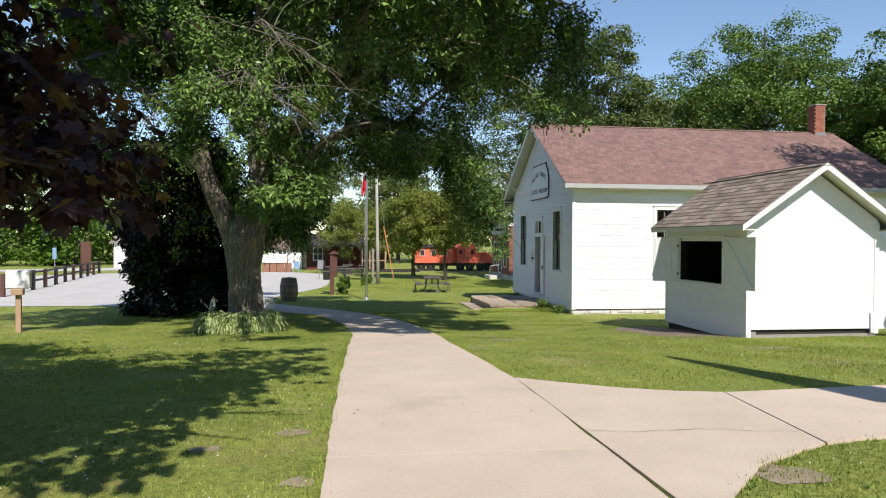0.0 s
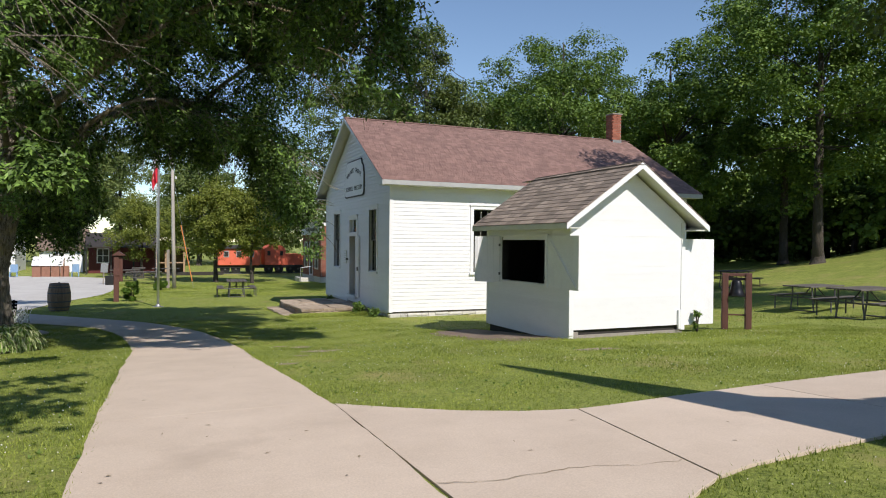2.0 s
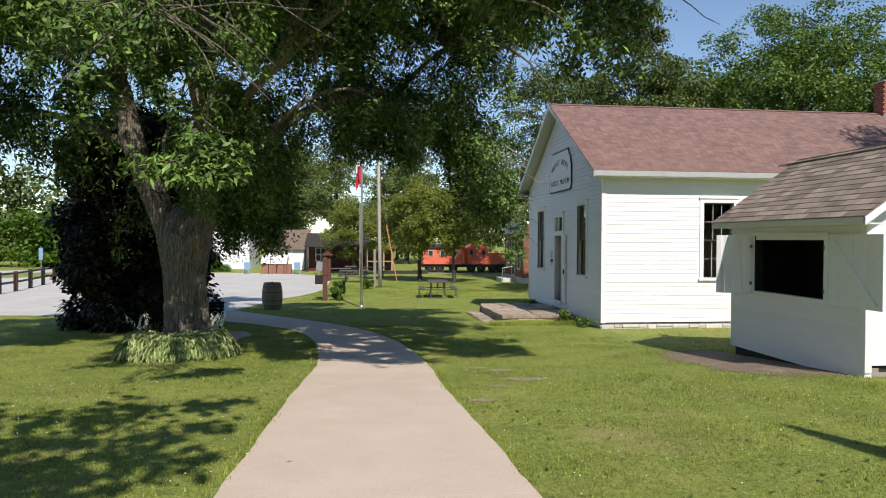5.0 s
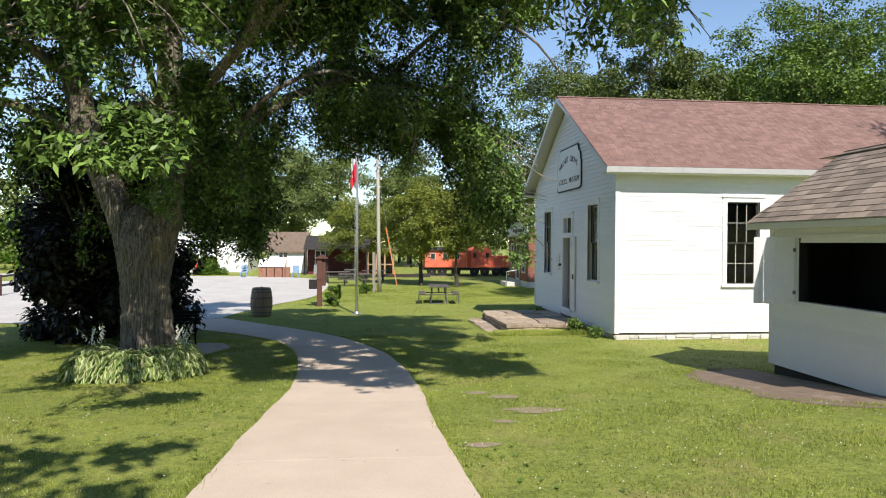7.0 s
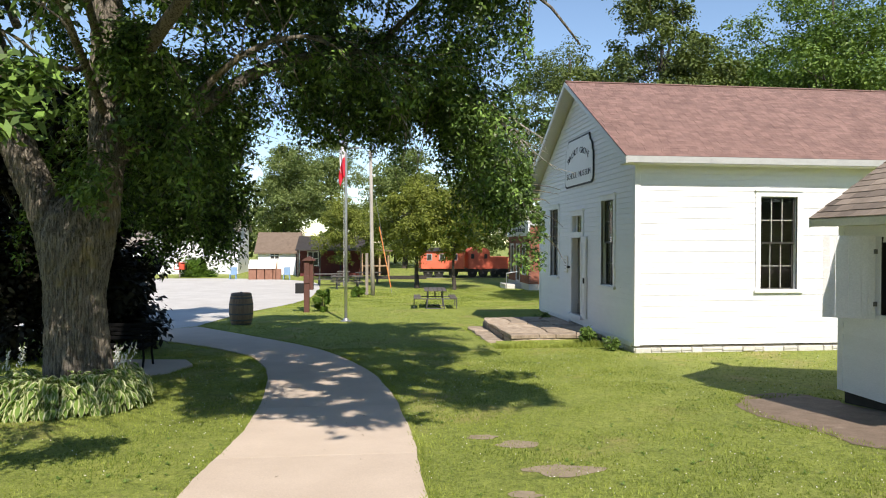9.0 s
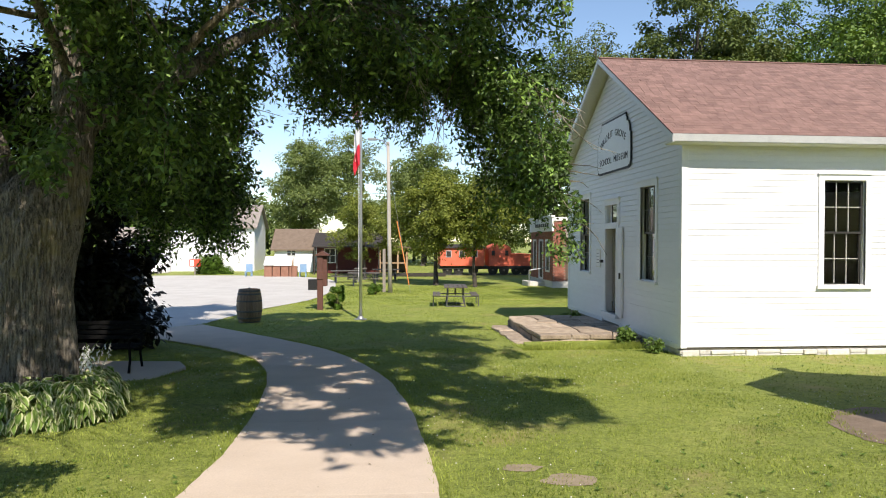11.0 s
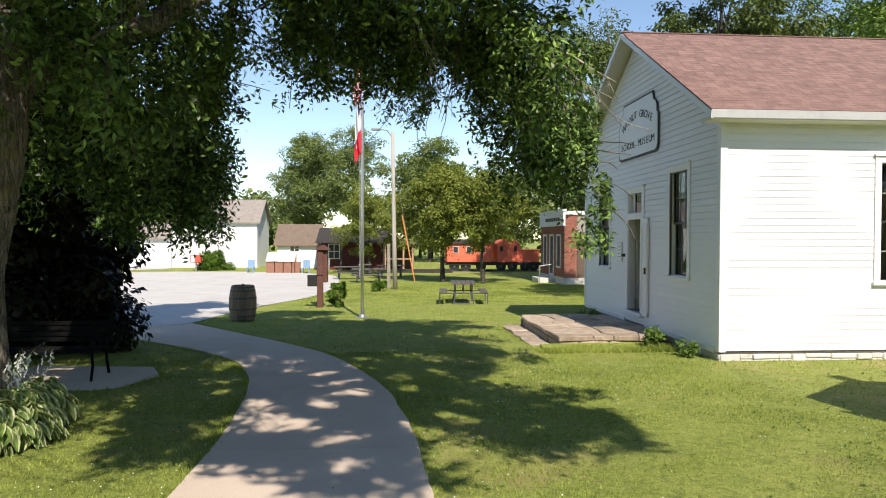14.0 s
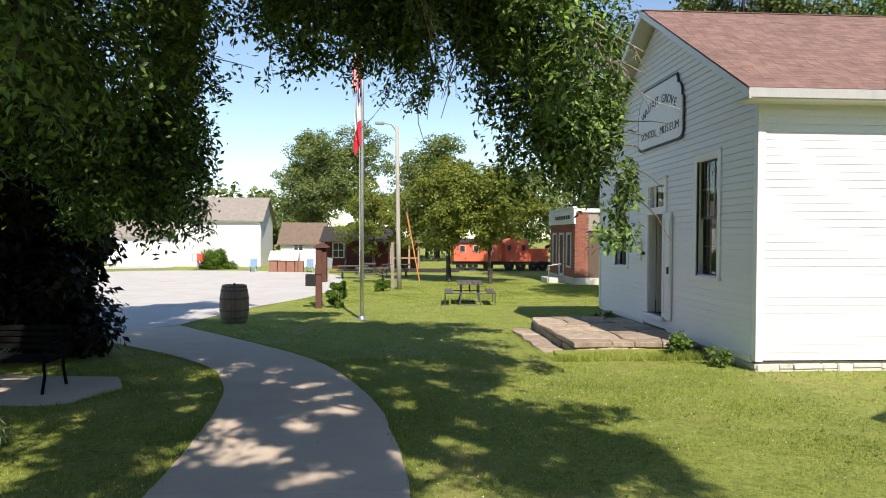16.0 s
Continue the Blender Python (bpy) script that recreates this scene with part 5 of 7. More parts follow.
keep &= ~((py < -6.0) & (px > -7.4) & (px < -4.9) & (pz > 5.0) & ~((px < -6.05 - 0.4 * (py + 9.4)) & (py < -7.4) & (pz < 7.6)) & (gap + rs.uniform(-0.5, 0.5, len(px)) > np.where(py < -9.0, 0.4, 0.2)))
keep &= ~((px > -8.15) & (px < -6.9) & (py < -8.8) & (pz < 6.0))
# holes through which flecks of sun reach the walk
gx, gy = px - 0.209 * pz, py + 0.97 * pz
fleck = np.sin(gx * 5.3 + 2 * np.sin(gy * 1.9)) * np.sin(gy * 4.1 + 1.5 * np.sin(gx * 2.3))
keep &= ~((gx > -7.6 - 0.3 * (gy + 3)) & (gx < -4.6) & (gy > -7.5) & (gy < 2.0) & (py < -5.0) & (fleck + rs.uniform(-0.15, 0.15, len(px)) > np.where((gx > -6.2) & (gy > -5.2), 0.08, 0.22)))
keep &= ~((gx > -4.6) & (gx < -3.4) & (gy > -6.0) & (gy < -1.0) & (fleck + rs.uniform(-0.15, 0.15, len(px)) > 0.5))
# the crown ends where the lawn lies in the sun
edge = np.interp(gy, [-6.3, -6.0, -5.8, -5.1, -3.6, -2.9, -2.5, -2.0, -1.4, -0.4, 0.6, 1.6, 3.0], [-5.0, -4.6, -3.75, -3.5, -3.3, -3.15, -3.0, -3.6, -3.7, -4.0, -3.6, -2.9, -2.6])
keep &= ~((gx > edge + rs.uniform(-0.2, 0.2, len(px))) & (gy < 3.0))
keep &= ~((gx > -7.3) & (gx < -4.8) & (gy < np.where(gx < -5.9, -8.3, -7.6) + 0.5 * np.sin(gx * 3.0) + rs.uniform(-0.3, 0.3, len(px))))
# the main bough shows between the near sprays
keep &= ~((py > -8.5) & (py < -4.3) & (px > -8.3) & (px < -6.6) & (pz < 6.6) & (rs.uniform(0, 1, len(px)) < 0.6))
fray = 0.25 * np.sin(pz * 5.1 + py * 2.0) + rs.uniform(-0.25, 0.25, len(px))
keep &= ~((py > -3.0) & (pz < 4.1) & (px < -5.0) & (px + 5.5 > -0.25 * (py + 10.9) + 0.15 + fray))
# open air to the south, through which the sun reaches the low boughs
keep &= ~((py > -6.0) & (py < -2.6) & (px > -8.2) & (px < -5.0) & (pz > 4.2) & (pz < 5.9) & (rs.uniform(0, 1, len(px)) < 0.6))
keep &= ~((py < -7.4) & (np.abs(px + 8.4) < 1.3) & (pz > 5.9) & (pz < 9.5) & (rs.uniform(0, 1, len(px)) < 0.4))
south = -(py + 8.2)
keep &= ~((south > 0.9) & (np.abs(px + 8.4 - 0.215 * south) < 1.15) & (pz - 1.03 * south > 2.7) & (pz - 1.03 * south < 6.2))
pos, dr = pos[keep], dr[keep]
# sunlit low boughs on the south side, in two tiers
stips, stipd = [], []
for xr, yr, zr, many in (((-8.4, -7.7), (-9.75, -9.45), (3.08, 3.2), 9), ((-9.6, -7.8), (-8.9, -7.9), (3.85, 5.5), 44), ((-9.4, -8.3), (-7.8, -7.0), (4.9, 5.8), 10), ((-3.1, -2.5), (-1.8, -1.2), (2.1, 3.4), 12), ((-3.6, -3.0), (-2.0, -1.3), (3.4, 5.2), 5)):
    for _ in range(many):
        q = Vector((rng.uniform(*xr), rng.uniform(*yr), rng.uniform(*zr)))
        branch = wander(rng, q, (rng.gauss(0.25, 0.8), rng.gauss(-0.3, 0.7), rng.gauss(-0.1, 0.3)), rng.uniform(0.4, 0.8), 5, 0.15, 0.10)
        twig = Wood()
        twig.add(branch, 0.012, 0.004, 5)
        twig.done("hanging_branch", bark, ash)
        for k in range(1, len(branch)):
            for _ in range(2):
                stips.append(tuple(branch[k]))
                stipd.append(tuple((branch[k] - branch[k - 1]).normalized() + Vector((rng.gauss(0, 0.7), rng.gauss(0, 0.7), rng.gauss(0.1, 0.4)))))
for pts in ([(-9.0, -6.6, 5.3), (-8.9, -7.8, 5.0), (-8.6, -9.0, 4.5)], [(-9.1, -5.2, 4.4), (-8.95, -7.2, 3.9), (-8.5, -9.0, 3.3), (-7.9, -9.6, 3.12)]):
    twig = Wood()
    twig.add(spline(pts, 0.3), 0.035, 0.010, 8)
    twig.done("limb", bark, ash)
p2, d2 = sprays(rs, np.array(stips), unit(np.array(stipd)), 22, 0.34, 0.2)
ok = (p2[:, 0] < np.where((p2[:, 1] > -9.2) & (p2[:, 2] < 4.3), -7.95, -7.4)) & (p2[:, 2] > np.where(p2[:, 1] < -9.2, 2.9, 3.6)) & ((p2[:, 1] > -9.2) | (p2[:, 2] < 3.4))
sd = -(p2[:, 1] + 4.6)
ok &= ~((np.abs(p2[:, 0] + 9.45 - 0.215 * sd) < 0.85) & (np.abs(p2[:, 2] - 1.04 * sd - 0.1) < 1.0) & (np.sin(p2[:, 0] * 9) * np.sin(p2[:, 2] * 7 - 1) > -0.2))
ok |= ((p2[:, 0] > -6.0) & (p2[:, 0] < np.where(p2[:, 2] < 3.0, -5.6, -6.0) + 0.262 * (p2[:, 1] + 13.7)) & (p2[:, 2] > 1.85))
pos, dr = np.concatenate([pos, p2[ok]]), np.concatenate([dr, d2[ok]])
a, s = leaf_axes(rs, dr, 0.22, 0.9, 0.55)
n = len(pos)
big = np.where(pos[:, 2] > 6.6, 2.5, 1.0)
leaves_mesh("crown", pos, a, s, rs.uniform(0.075, 0.13, n) * big, rs.uniform(0.032, 0.049, n) * big, 0.08, ash_leaf, ash)
# bare dead twigs that hang from the limb over the lawn and by the fork
for start, d0, ln in (((-4.6, -2.0, 5.15), (0.8, 0.1, -0.22), 1.9), ((-4.2, -1.9, 5.0), (0.8, 0.2, -0.3), 1.7), ((-5.5, -2.3, 5.45), (0.4, -0.2, -0.6), 1.1), ((-5.0, -2.0, 5.3), (0.3, 0.0, -0.8), 1.1), ((-3.6, -1.7, 4.75), (0.6, -0.05, -0.42), 1.3), ((-10.95, -4.3, 5.85), (-0.8, -0.5, -0.25), 1.2), ((-10.9, -4.4, 5.8), (-0.5, -0.5, -0.6), 1.2), ((-8.9, -6.4, 4.9), (0.1, -0.5, -0.7), 0.6), ((-3.5, -1.75, 4.75), (0.8, -0.1, -0.3), 1.2), ((-3.4, -1.7, 4.6), (0.75, 0.1, -0.6), 1.1)):
    twigs = Wood()
    main = wander(rng, start, d0, ln, 8, 0.10, 0.04)
    twigs.add(main, 0.022, 0.006, 5)
    for k in range(2, 8):
        for _ in range(2):
            dd = (main[k] - main[k - 1]).normalized() + Vector((rng.gauss(0, 0.5), rng.gauss(0, 0.5), rng.gauss(-0.25, 0.4)))
            twigs.add(wander(rng, main[k], dd, rng.uniform(0.15, 0.42), 4, 0.15, 0.06), 0.008, 0.003, 4)
    twigs.done("dead_twig", dead_wood, ash, "bare grey twig")
for pts in ([(-5.9, -2.5, 5.25), (-5.5, -2.58, 5.18), (-4.67, -2.5, 4.99), (-3.5, -2.2, 4.55), (-2.6, -1.6, 4.0), (-2.15, -1.0, 3.85)], [(-5.5, -2.5, 5.3), (-5.3, -2.7, 4.9), (-5.12, -2.6, 4.45), (-5.0, -2.6, 4.2)], [(-3.9, -2.3, 4.7), (-3.4, -2.2, 4.1), (-3.15, -2.1, 3.4), (-3.1, -2.0, 2.9)]):
    twigs = Wood()
    main = spline(pts, 0.2)
    twigs.add(main, 0.026, 0.005, 6)
    for k in range(3, len(main)):
        dd = (main[k] - main[k - 1]).normalized() + Vector((rng.gauss(0, 0.5), rng.gauss(0, 0.4), rng.gauss(-0.35, 0.4)))
        side = wander(rng, main[k], dd, rng.uniform(0.25, 0.7), 5, 0.16, 0.06)
        twigs.add(side, 0.008, 0.003, 4)
        for q in (2, 4):
            twigs.add(wander(rng, side[q], dd + Vector((rng.gauss(0, 0.6), rng.gauss(0, 0.6), rng.gauss(-0.2, 0.5))), rng.uniform(0.1, 0.28), 3, 0.2, 0.06), 0.004, 0.002, 4)
    twigs.done("dead_branch", dead_wood, ash, "bare pale dead branch")["kind"] = "stuff"


# ---- big dark bush behind the ash ----
def leafy_mass(name, label, category, x, y, rx, ry, h, leaf, count, size, seed, lumps=26, stem=None, low=0.05):
    rng, rs = random.Random(seed), np.random.RandomState(seed)
    z0 = gz(x, y)
    top = thing(name, pose(x, y, z0), label, category)
    w = Wood()
    pos, dr = [], []
    for i in range(lumps):
        a, t = rng.uniform(0, 2 * math.pi), rng.uniform(0, 1)
        z = h * (low + (0.86 - low) * rng.random())
        k = math.sqrt(max(0.05, 1 - ((z / h - 0.35) / 0.75) ** 2)) * rng.uniform(0.35, 0.85)
        c = np.array([math.cos(a) * rx * k, math.sin(a) * ry * k, z])
        r = rng.uniform(0.22, 0.38) * min(rx, h)
        m = count // lumps
        u = unit(rs.normal(0, 1, (m, 3)))
        q = c + u * (rs.uniform(0.1, 1, (m, 1)) ** 0.5 * r * (1 + 0.06 * rs.normal(0, 1, (m, 1))))
        q[:, 2] = np.maximum(q[:, 2], 0.03)
        pos.append(q)
        dr.append(u)
        w.add(spline([(0, 0, -0.05), (c[0] * 0.35, c[1] * 0.35, c[2] * 0.5), tuple(c)], 0.5), 0.05 * max(0.4, rx / 2.5), 0.008, 5)
    w.done("woody_base", stem or dark_bark, top)
    pos, dr = np.concatenate(pos), np.concatenate(dr)
    a, s = leaf_axes(rs, dr, 0.3, 0.8, 0.5)
    n = len(pos)
    leaves_mesh("foliage", pos, a, s, rs.uniform(0.7, 1.3, n) * size, rs.uniform(0.7, 1.2, n) * size * 0.65, 0.1, leaf, top)
    return top


leafy_mass("purple_bush", "huge dark purple-leaved bush at the edge of the lot", "bush", -12.3, 1.6, 2.1, 2.2, 6.2, dark_bush_leaf, 46000, 0.17, 41, 70)

# ---- purple maple beside the start of the walk ----
maple = thing("purple_maple", pose(0, 0, 0), "purple-leaved maple with dark crown hanging low", "tree")
rng, rs = random.Random(51), np.random.RandomState(51)
MX, MY = -12.2, -18.8
mw, tips, tipd = Wood(), [], []
mz = gz(MX, MY)
mw.add(spline([(MX, MY, mz - 0.1), (MX, MY, mz + 1.5), (MX + 0.1, MY, mz + 4), (MX, MY, mz + 8)], 0.5), 0.26, 0.06, 12, 0.05, rng)
for k in range(40):
    a = 2 * math.pi * k / 40 * 7.0 + rng.uniform(-0.2, 0.2)
    zb = mz + 2.0 + 6 * (k / 40)
    ln = rng.uniform(4.4, 6.2) * (1.0 if k < 26 else 0.78)
    br = wander(rng, (MX, MY, zb), (math.cos(a), math.sin(a), 0.32), ln, 9, 0.08, 0.06)
    mw.add(br, 0.07, 0.012, 6)
    for i in range(3, 10):
        for _ in range(6):
            b = wander(rng, br[i], Vector((rng.gauss(0, 1), rng.gauss(0, 1), rng.gauss(0, 0.5))), rng.uniform(0.5, 1.1), 4, 0.2, 0.12)
            for q in b[1:]:
                tips.append(tuple(q))
                tipd.append((rng.gauss(0, 1), rng.gauss(0, 1), -0.5))
for k in range(14):
    br = wander(rng, (MX, MY, mz + rng.uniform(3.6, 6.0)), (1.0, rng.uniform(-0.1, 0.7), rng.uniform(0.1, 0.4)), rng.uniform(5.0, 6.4), 9, 0.06, 0.05)
    mw.add(br, 0.06, 0.01, 6)
    for i in range(4, 10):
        for _ in range(6):
            b = wander(rng, br[i], Vector((rng.gauss(0, 1), rng.gauss(0, 1), rng.gauss(0, 0.6))), rng.uniform(0.4, 0.9), 4, 0.2, 0.12)
            for q in b[1:]:
                tips.append(tuple(q))
                tipd.append((rng.gauss(0, 1), rng.gauss(0, 1), -0.5))
for k in range(16):
    br = wander(rng, (MX, MY, mz + rng.uniform(1.8, 3.4)), (rng.uniform(2.4, 4.6), 3.2, rng.uniform(-0.1, 1.2)), rng.uniform(3.8, 4.9), 9, 0.06, 0.04)
    mw.add(br, 0.06, 0.01, 6)
    for i in range(4, 10):
        for _ in range(6):
            b = wander(rng, br[i], Vector((rng.gauss(0, 1), rng.gauss(0, 1), rng.gauss(0, 0.6))), rng.uniform(0.4, 0.9), 4, 0.2, 0.12)
            for q in b[1:]:
                tips.append(tuple(q))
                tipd.append((rng.gauss(0, 1), rng.gauss(0, 1), -0.5))
mw.done("trunk", dark_bark, maple)
tips, tipd = np.array(tips), unit(np.array(tipd))
pos, dr = sprays(rs, tips, tipd, 3, 0.35, 0.3)
keep = (pos[:, 2] > 2.5 + 0.12 * rs.uniform(-1, 1, len(pos))) & ~((pos[:, 0] > -8.35 + 0.6 * np.clip(pos[:, 2] - 3.3, 0, 4)) | ((pos[:, 0] > -9.4) & (pos[:, 1] < -17.2) & (pos[:, 2] < 3.8)))
pos, dr = pos[keep], dr[keep]
a, s = leaf_axes(rs, dr, 0.7, 0.5, 0.6)


def lobed(pos, a, s, size, rs, mat, parent, name):
    """Five-lobed leaves: one blade for each lobe."""
    P, A, S, L = [], [], [], []
    for ang, k in ((0, 1.0), (0.85, 0.82), (-0.85, 0.82), (1.75, 0.5), (-1.75, 0.5)):
        d = a * math.cos(ang) + s * math.sin(ang)
        P.append(pos)
        A.append(d)
        S.append(s * math.cos(ang) - a * math.sin(ang))
        L.append(size * k)
    return leaves_mesh(name, np.concatenate(P), np.concatenate(A), np.concatenate(S), np.concatenate(L), np.concatenate(L) * 0.52, 0.05, mat, parent)


near = (pos[:, 0] > -10.8) & (pos[:, 1] > -18.6) & (pos[:, 2] < 5.6)
lobed(pos[near], a[near], s[near], rs.uniform(0.09, 0.16, int(near.sum())), rs, plum_leaf, maple, "crown")
far = ~near
k = int(far.sum())
leaves_mesh("upper_crown", pos[far], a[far], s[far], rs.uniform(0.16, 0.26, k), rs.uniform(0.13, 0.2, k), 0.06, plum_leaf, maple)
# Lighter bronze leaves scattered in; some stand for leaves the sun catches.
pick = near & (pos[:, 0] > -10.2) & (pos[:, 2] < mz + 3.0) & (rs.uniform(0, 1, len(pos)) < 0.16)
lobed(pos[pick] + np.array([0.1, 0.05, 0.03]), a[pick], s[pick], rs.uniform(0.09, 0.14, int(pick.sum())), rs, bronze_leaf, maple, "young_leaves")

# ---- trees round the place ----
tree("oak_tree", "tall spreading green oak behind the schoolhouse", 21.5, 23.0, 18.8, 8.2, 3.0, 0.4, oak_leaf, 84000, 0.175, 61, clumps=140, clump=0.74)
tree("hackberry_tree", "narrow hackberry with thin grey-green crown behind the school", 6.0, 12.0, 13.2, 3.1, 3.5, 0.22, wood_leaf, 40000, 0.125, 62, clumps=80, clump=0.95, shape=0.8)
tree("hackberry_tree", "tall hackberry with dark dense crown behind the roof", 7.0, 27.5, 15.8, 5.2, 3.0, 0.36, wood_leaf, 48000, 0.15, 63, clumps=100, clump=0.85)
tree("hackberry_tree", "mid-height hackberry behind the ridge", 16.6, 24.5, 13.0, 4.6, 3.0, 0.3, wood_leaf, 40000, 0.15, 64, clumps=90, clump=0.85)
tree("oak_tree", "tall oak with dark trunk on the far lawn", 31.0, 11.7, 19.0, 8.0, 3.2, 0.34, oak_leaf, 48000, 0.185, 65, clumps=100, clump=0.74)
tree("oak_tree", "tall oak with flared trunk at the wood's edge", 27.4, 6.5, 18.0, 6.8, 2.3, 0.36, oak_leaf, 48000, 0.175, 66, clumps=100, clump=0.74)
tree("oak_tree", "broad oak at the end of the schoolhouse", 24.0, 14.5, 14.5, 5.6, 1.8, 0.4, oak_leaf, 40000, 0.175, 67, clumps=84, clump=0.76)
tree("oak_tree", "tall leafy oak overhanging the picnic lawn", 34.0, 1.5, 19.0, 7.0, 3.0, 0.5, oak_leaf, 26000, 0.26, 68, clumps=90, clump=0.74)
tree("walnut_tree", "tall walnut standing by the booth lawn", 16.4, -8.8, 17.5, 5.6, 5.4, 0.4, wood_leaf, 44000, 0.17, 69, clumps=90, clump=0.8)
tree("apple_tree", "small round-headed crabapple on the lawn", -2.6, 28.0, 6.6, 3.0, 1.9, 0.17, apple_leaf, 26000, 0.135, 71, clumps=56, clump=1.15)
tree("apple_tree", "small crabapple with slender dark trunk", -0.5, 26.0, 5.8, 2.5, 2.0, 0.12, apple_leaf, 20000, 0.135, 72, clumps=46, clump=1.15)
tree("apple_tree", "small leafy crabapple beside the shed", -7.2, 38.0, 6.2, 3.0, 1.5, 0.14, apple_leaf, 18000, 0.13, 73, clumps=50)
tree("locust_tree", "grey-green tree behind the red shed", -9.5, 58.0, 14.5, 5.6, 2.5, 0.3, locust_leaf, 30000, 0.20, 74, clumps=70)
tree("locust_tree", "tall pale green tree behind the white shed", -14.5, 60.0, 14.0, 4.6, 2.0, 0.3, locust_leaf, 28000, 0.20, 75, clumps=60)
tree("locust_tree", "green tree behind the caboose", -1.5, 62.0, 13.5, 5.6, 2.0, 0.3, locust_leaf, 20000, 0.25, 76, clumps=60)
tree("locust_tree", "green tree beside the caboose", 6.5, 58.0, 11.0, 5.5, 1.5, 0.3, locust_leaf, 20000, 0.25, 77, clumps=60)


def wood_belt(name, label, x0, y0, x1, y1, deep, h, leaf, count, size, seed):
    """A far wood: crowns of many leaves with uneven tops, as one piece."""
    rng, rs = random.Random(seed), np.random.RandomState(seed)
    ln = math.hypot(x1 - x0, y1 - y0)
    n = max(4, int(ln / 3.2))
    pos, dr = [], []
    w = Wood()
    for i in range(n):
        t = (i + rng.uniform(0.1, 0.9)) / n
        x, y = x0 + (x1 - x0) * t + rng.uniform(-deep, deep), y0 + (y1 - y0) * t + rng.uniform(-deep, deep)
        z0 = gz(x, y)
        hh = h * rng.uniform(0.62, 1.08)
        r = rng.uniform(2.2, 3.6)
        w.add([Vector((x, y, z0 - 0.1)), Vector((x + 0.2, y, z0 + hh * 0.4)), Vector((x, y, z0 + hh * 0.8))], 0.22, 0.06, 6)
        c = np.array([(x + rng.gauss(0, r * 0.5), y + rng.gauss(0, r * 0.5), z0 + hh * rng.uniform(0.06, 0.92)) for _ in range(24)])
        p, u = tufts(rs, c, np.array([rng.uniform(0.9, 1.9) for _ in range(24)]), count // n, 4)
        pos.append(p)
        dr.append(u)
    ob = thing(name, None, label, "trees", kind="stuff")
    w.done("trunks", dark_bark, ob)
    pos, dr = np.concatenate(pos), np.concatenate(dr)
    a, s = leaf_axes(rs, dr, 0.3, 0.6, 0.4)
    k = len(pos)
    leaves_mesh("crowns", pos, a, s, rs.uniform(0.7, 1.3, k) * size, rs.uniform(0.7, 1.2, k) * size * 0.8, 0.1, leaf, ob)


wood_belt("far_wood", "distant green wood behind the village buildings", -75, 78, 30, 74, 4, 12.5, locust_leaf, 34000, 0.62, 81)
wood_belt("far_wood", "dark wood at the upper edge of the lawn", 30, 34, 48, 2, 4, 16, oak_leaf, 44000, 0.52, 82)
wood_belt("far_wood", "dark wood closing the picnic lawn", 46, 4, 60, -40, 4, 15, oak_leaf, 18000, 0.62, 83)
wood_belt("far_wood", "woodland behind the schoolhouse", 8, 42, 34, 32, 3, 17.5, oak_leaf, 26000, 0.6, 84)
wood_belt("far_shrubs", "bright green shrubs along the far lane", -80, 44, -30, 56, 3, 6.0, pale_leaf, 22000, 0.46, 85)
wood_belt("far_wood", "tall trees beyond the lane", -95, 60, -35, 72, 4, 14.0, locust_leaf, 24000, 0.58, 86)
# Unseen belt, added only for what the windows reflect.
wood_belt("far_wood", "unseen trees added behind the start of the walk for reflections", -60, -55, 60, -60, 5, 14.0, oak_leaf, 8000, 0.9, 87)
wood_belt("far_wood", "dense dark thicket deep in the wood", 36, 46, 66, -16, 3, 9.0, oak_leaf, 34000, 0.8, 89)
wood_belt("far_shrubs", "shady undergrowth at the edge of the wood", 29, 30, 47, -8, 2, 5.0, oak_leaf, 30000, 0.5, 88)

# ---- barrel ----
def barrel(x, y):
    t = thing("barrel", pose(x, y, gz(x, y)), "weathered oak barrel with rusty iron hoops", "barrel")
    n = 22
    prof = [(0.0, 0.285), (0.12, 0.325), (0.3, 0.355), (0.5, 0.365), (0.7, 0.352), (0.88, 0.318), (0.98, 0.29)]
    for k in range(n):
        a0, a1 = 2 * math.pi * k / n + 0.01, 2 * math.pi * (k + 1) / n - 0.01
        am = (a0 + a1) / 2
        bm = bmesh.new()
        cols = []
        for z, r in prof:
            cols.append([bm.verts.new((math.cos(q) * rr, math.sin(q) * rr, z)) for q, rr in ((a0, r), (am, r + 0.003), (a1, r), (a1, r - 0.03), (a0, r - 0.03))])
        for a, b in zip(cols, cols[1:]):
            for i in range(5):
                j = (i + 1) % 5
                bm.faces.new((a[i], a[j], b[j], b[i]))
        bm.faces.new(cols[0][::-1])
        bm.faces.new(cols[-1])
        bmesh.ops.recalc_face_normals(bm, faces=bm.faces[:])
        part("stave", bm, oak_stave, t)
    for z, r in ((0.04, 0.302), (0.15, 0.337), (0.34, 0.366), (0.64, 0.363), (0.84, 0.334), (0.93, 0.31)):
        bm = lathe([(r - 0.02, z - 0.022), (r + 0.001, z - 0.022), (r + 0.005, z), (r + 0.001, z + 0.022), (r - 0.02, z + 0.022)], 32)
        part("hoop", bm, iron, t)
    part("head", lathe([(0.27, 0.93), (0.27, 0.955)], 28), dark_shade, t)
    part("bung", lathe([(0.03, 0.955), (0.025, 1.02)], 10), dark_steel, t)
    return t


barrel(-9.58, 7.75)


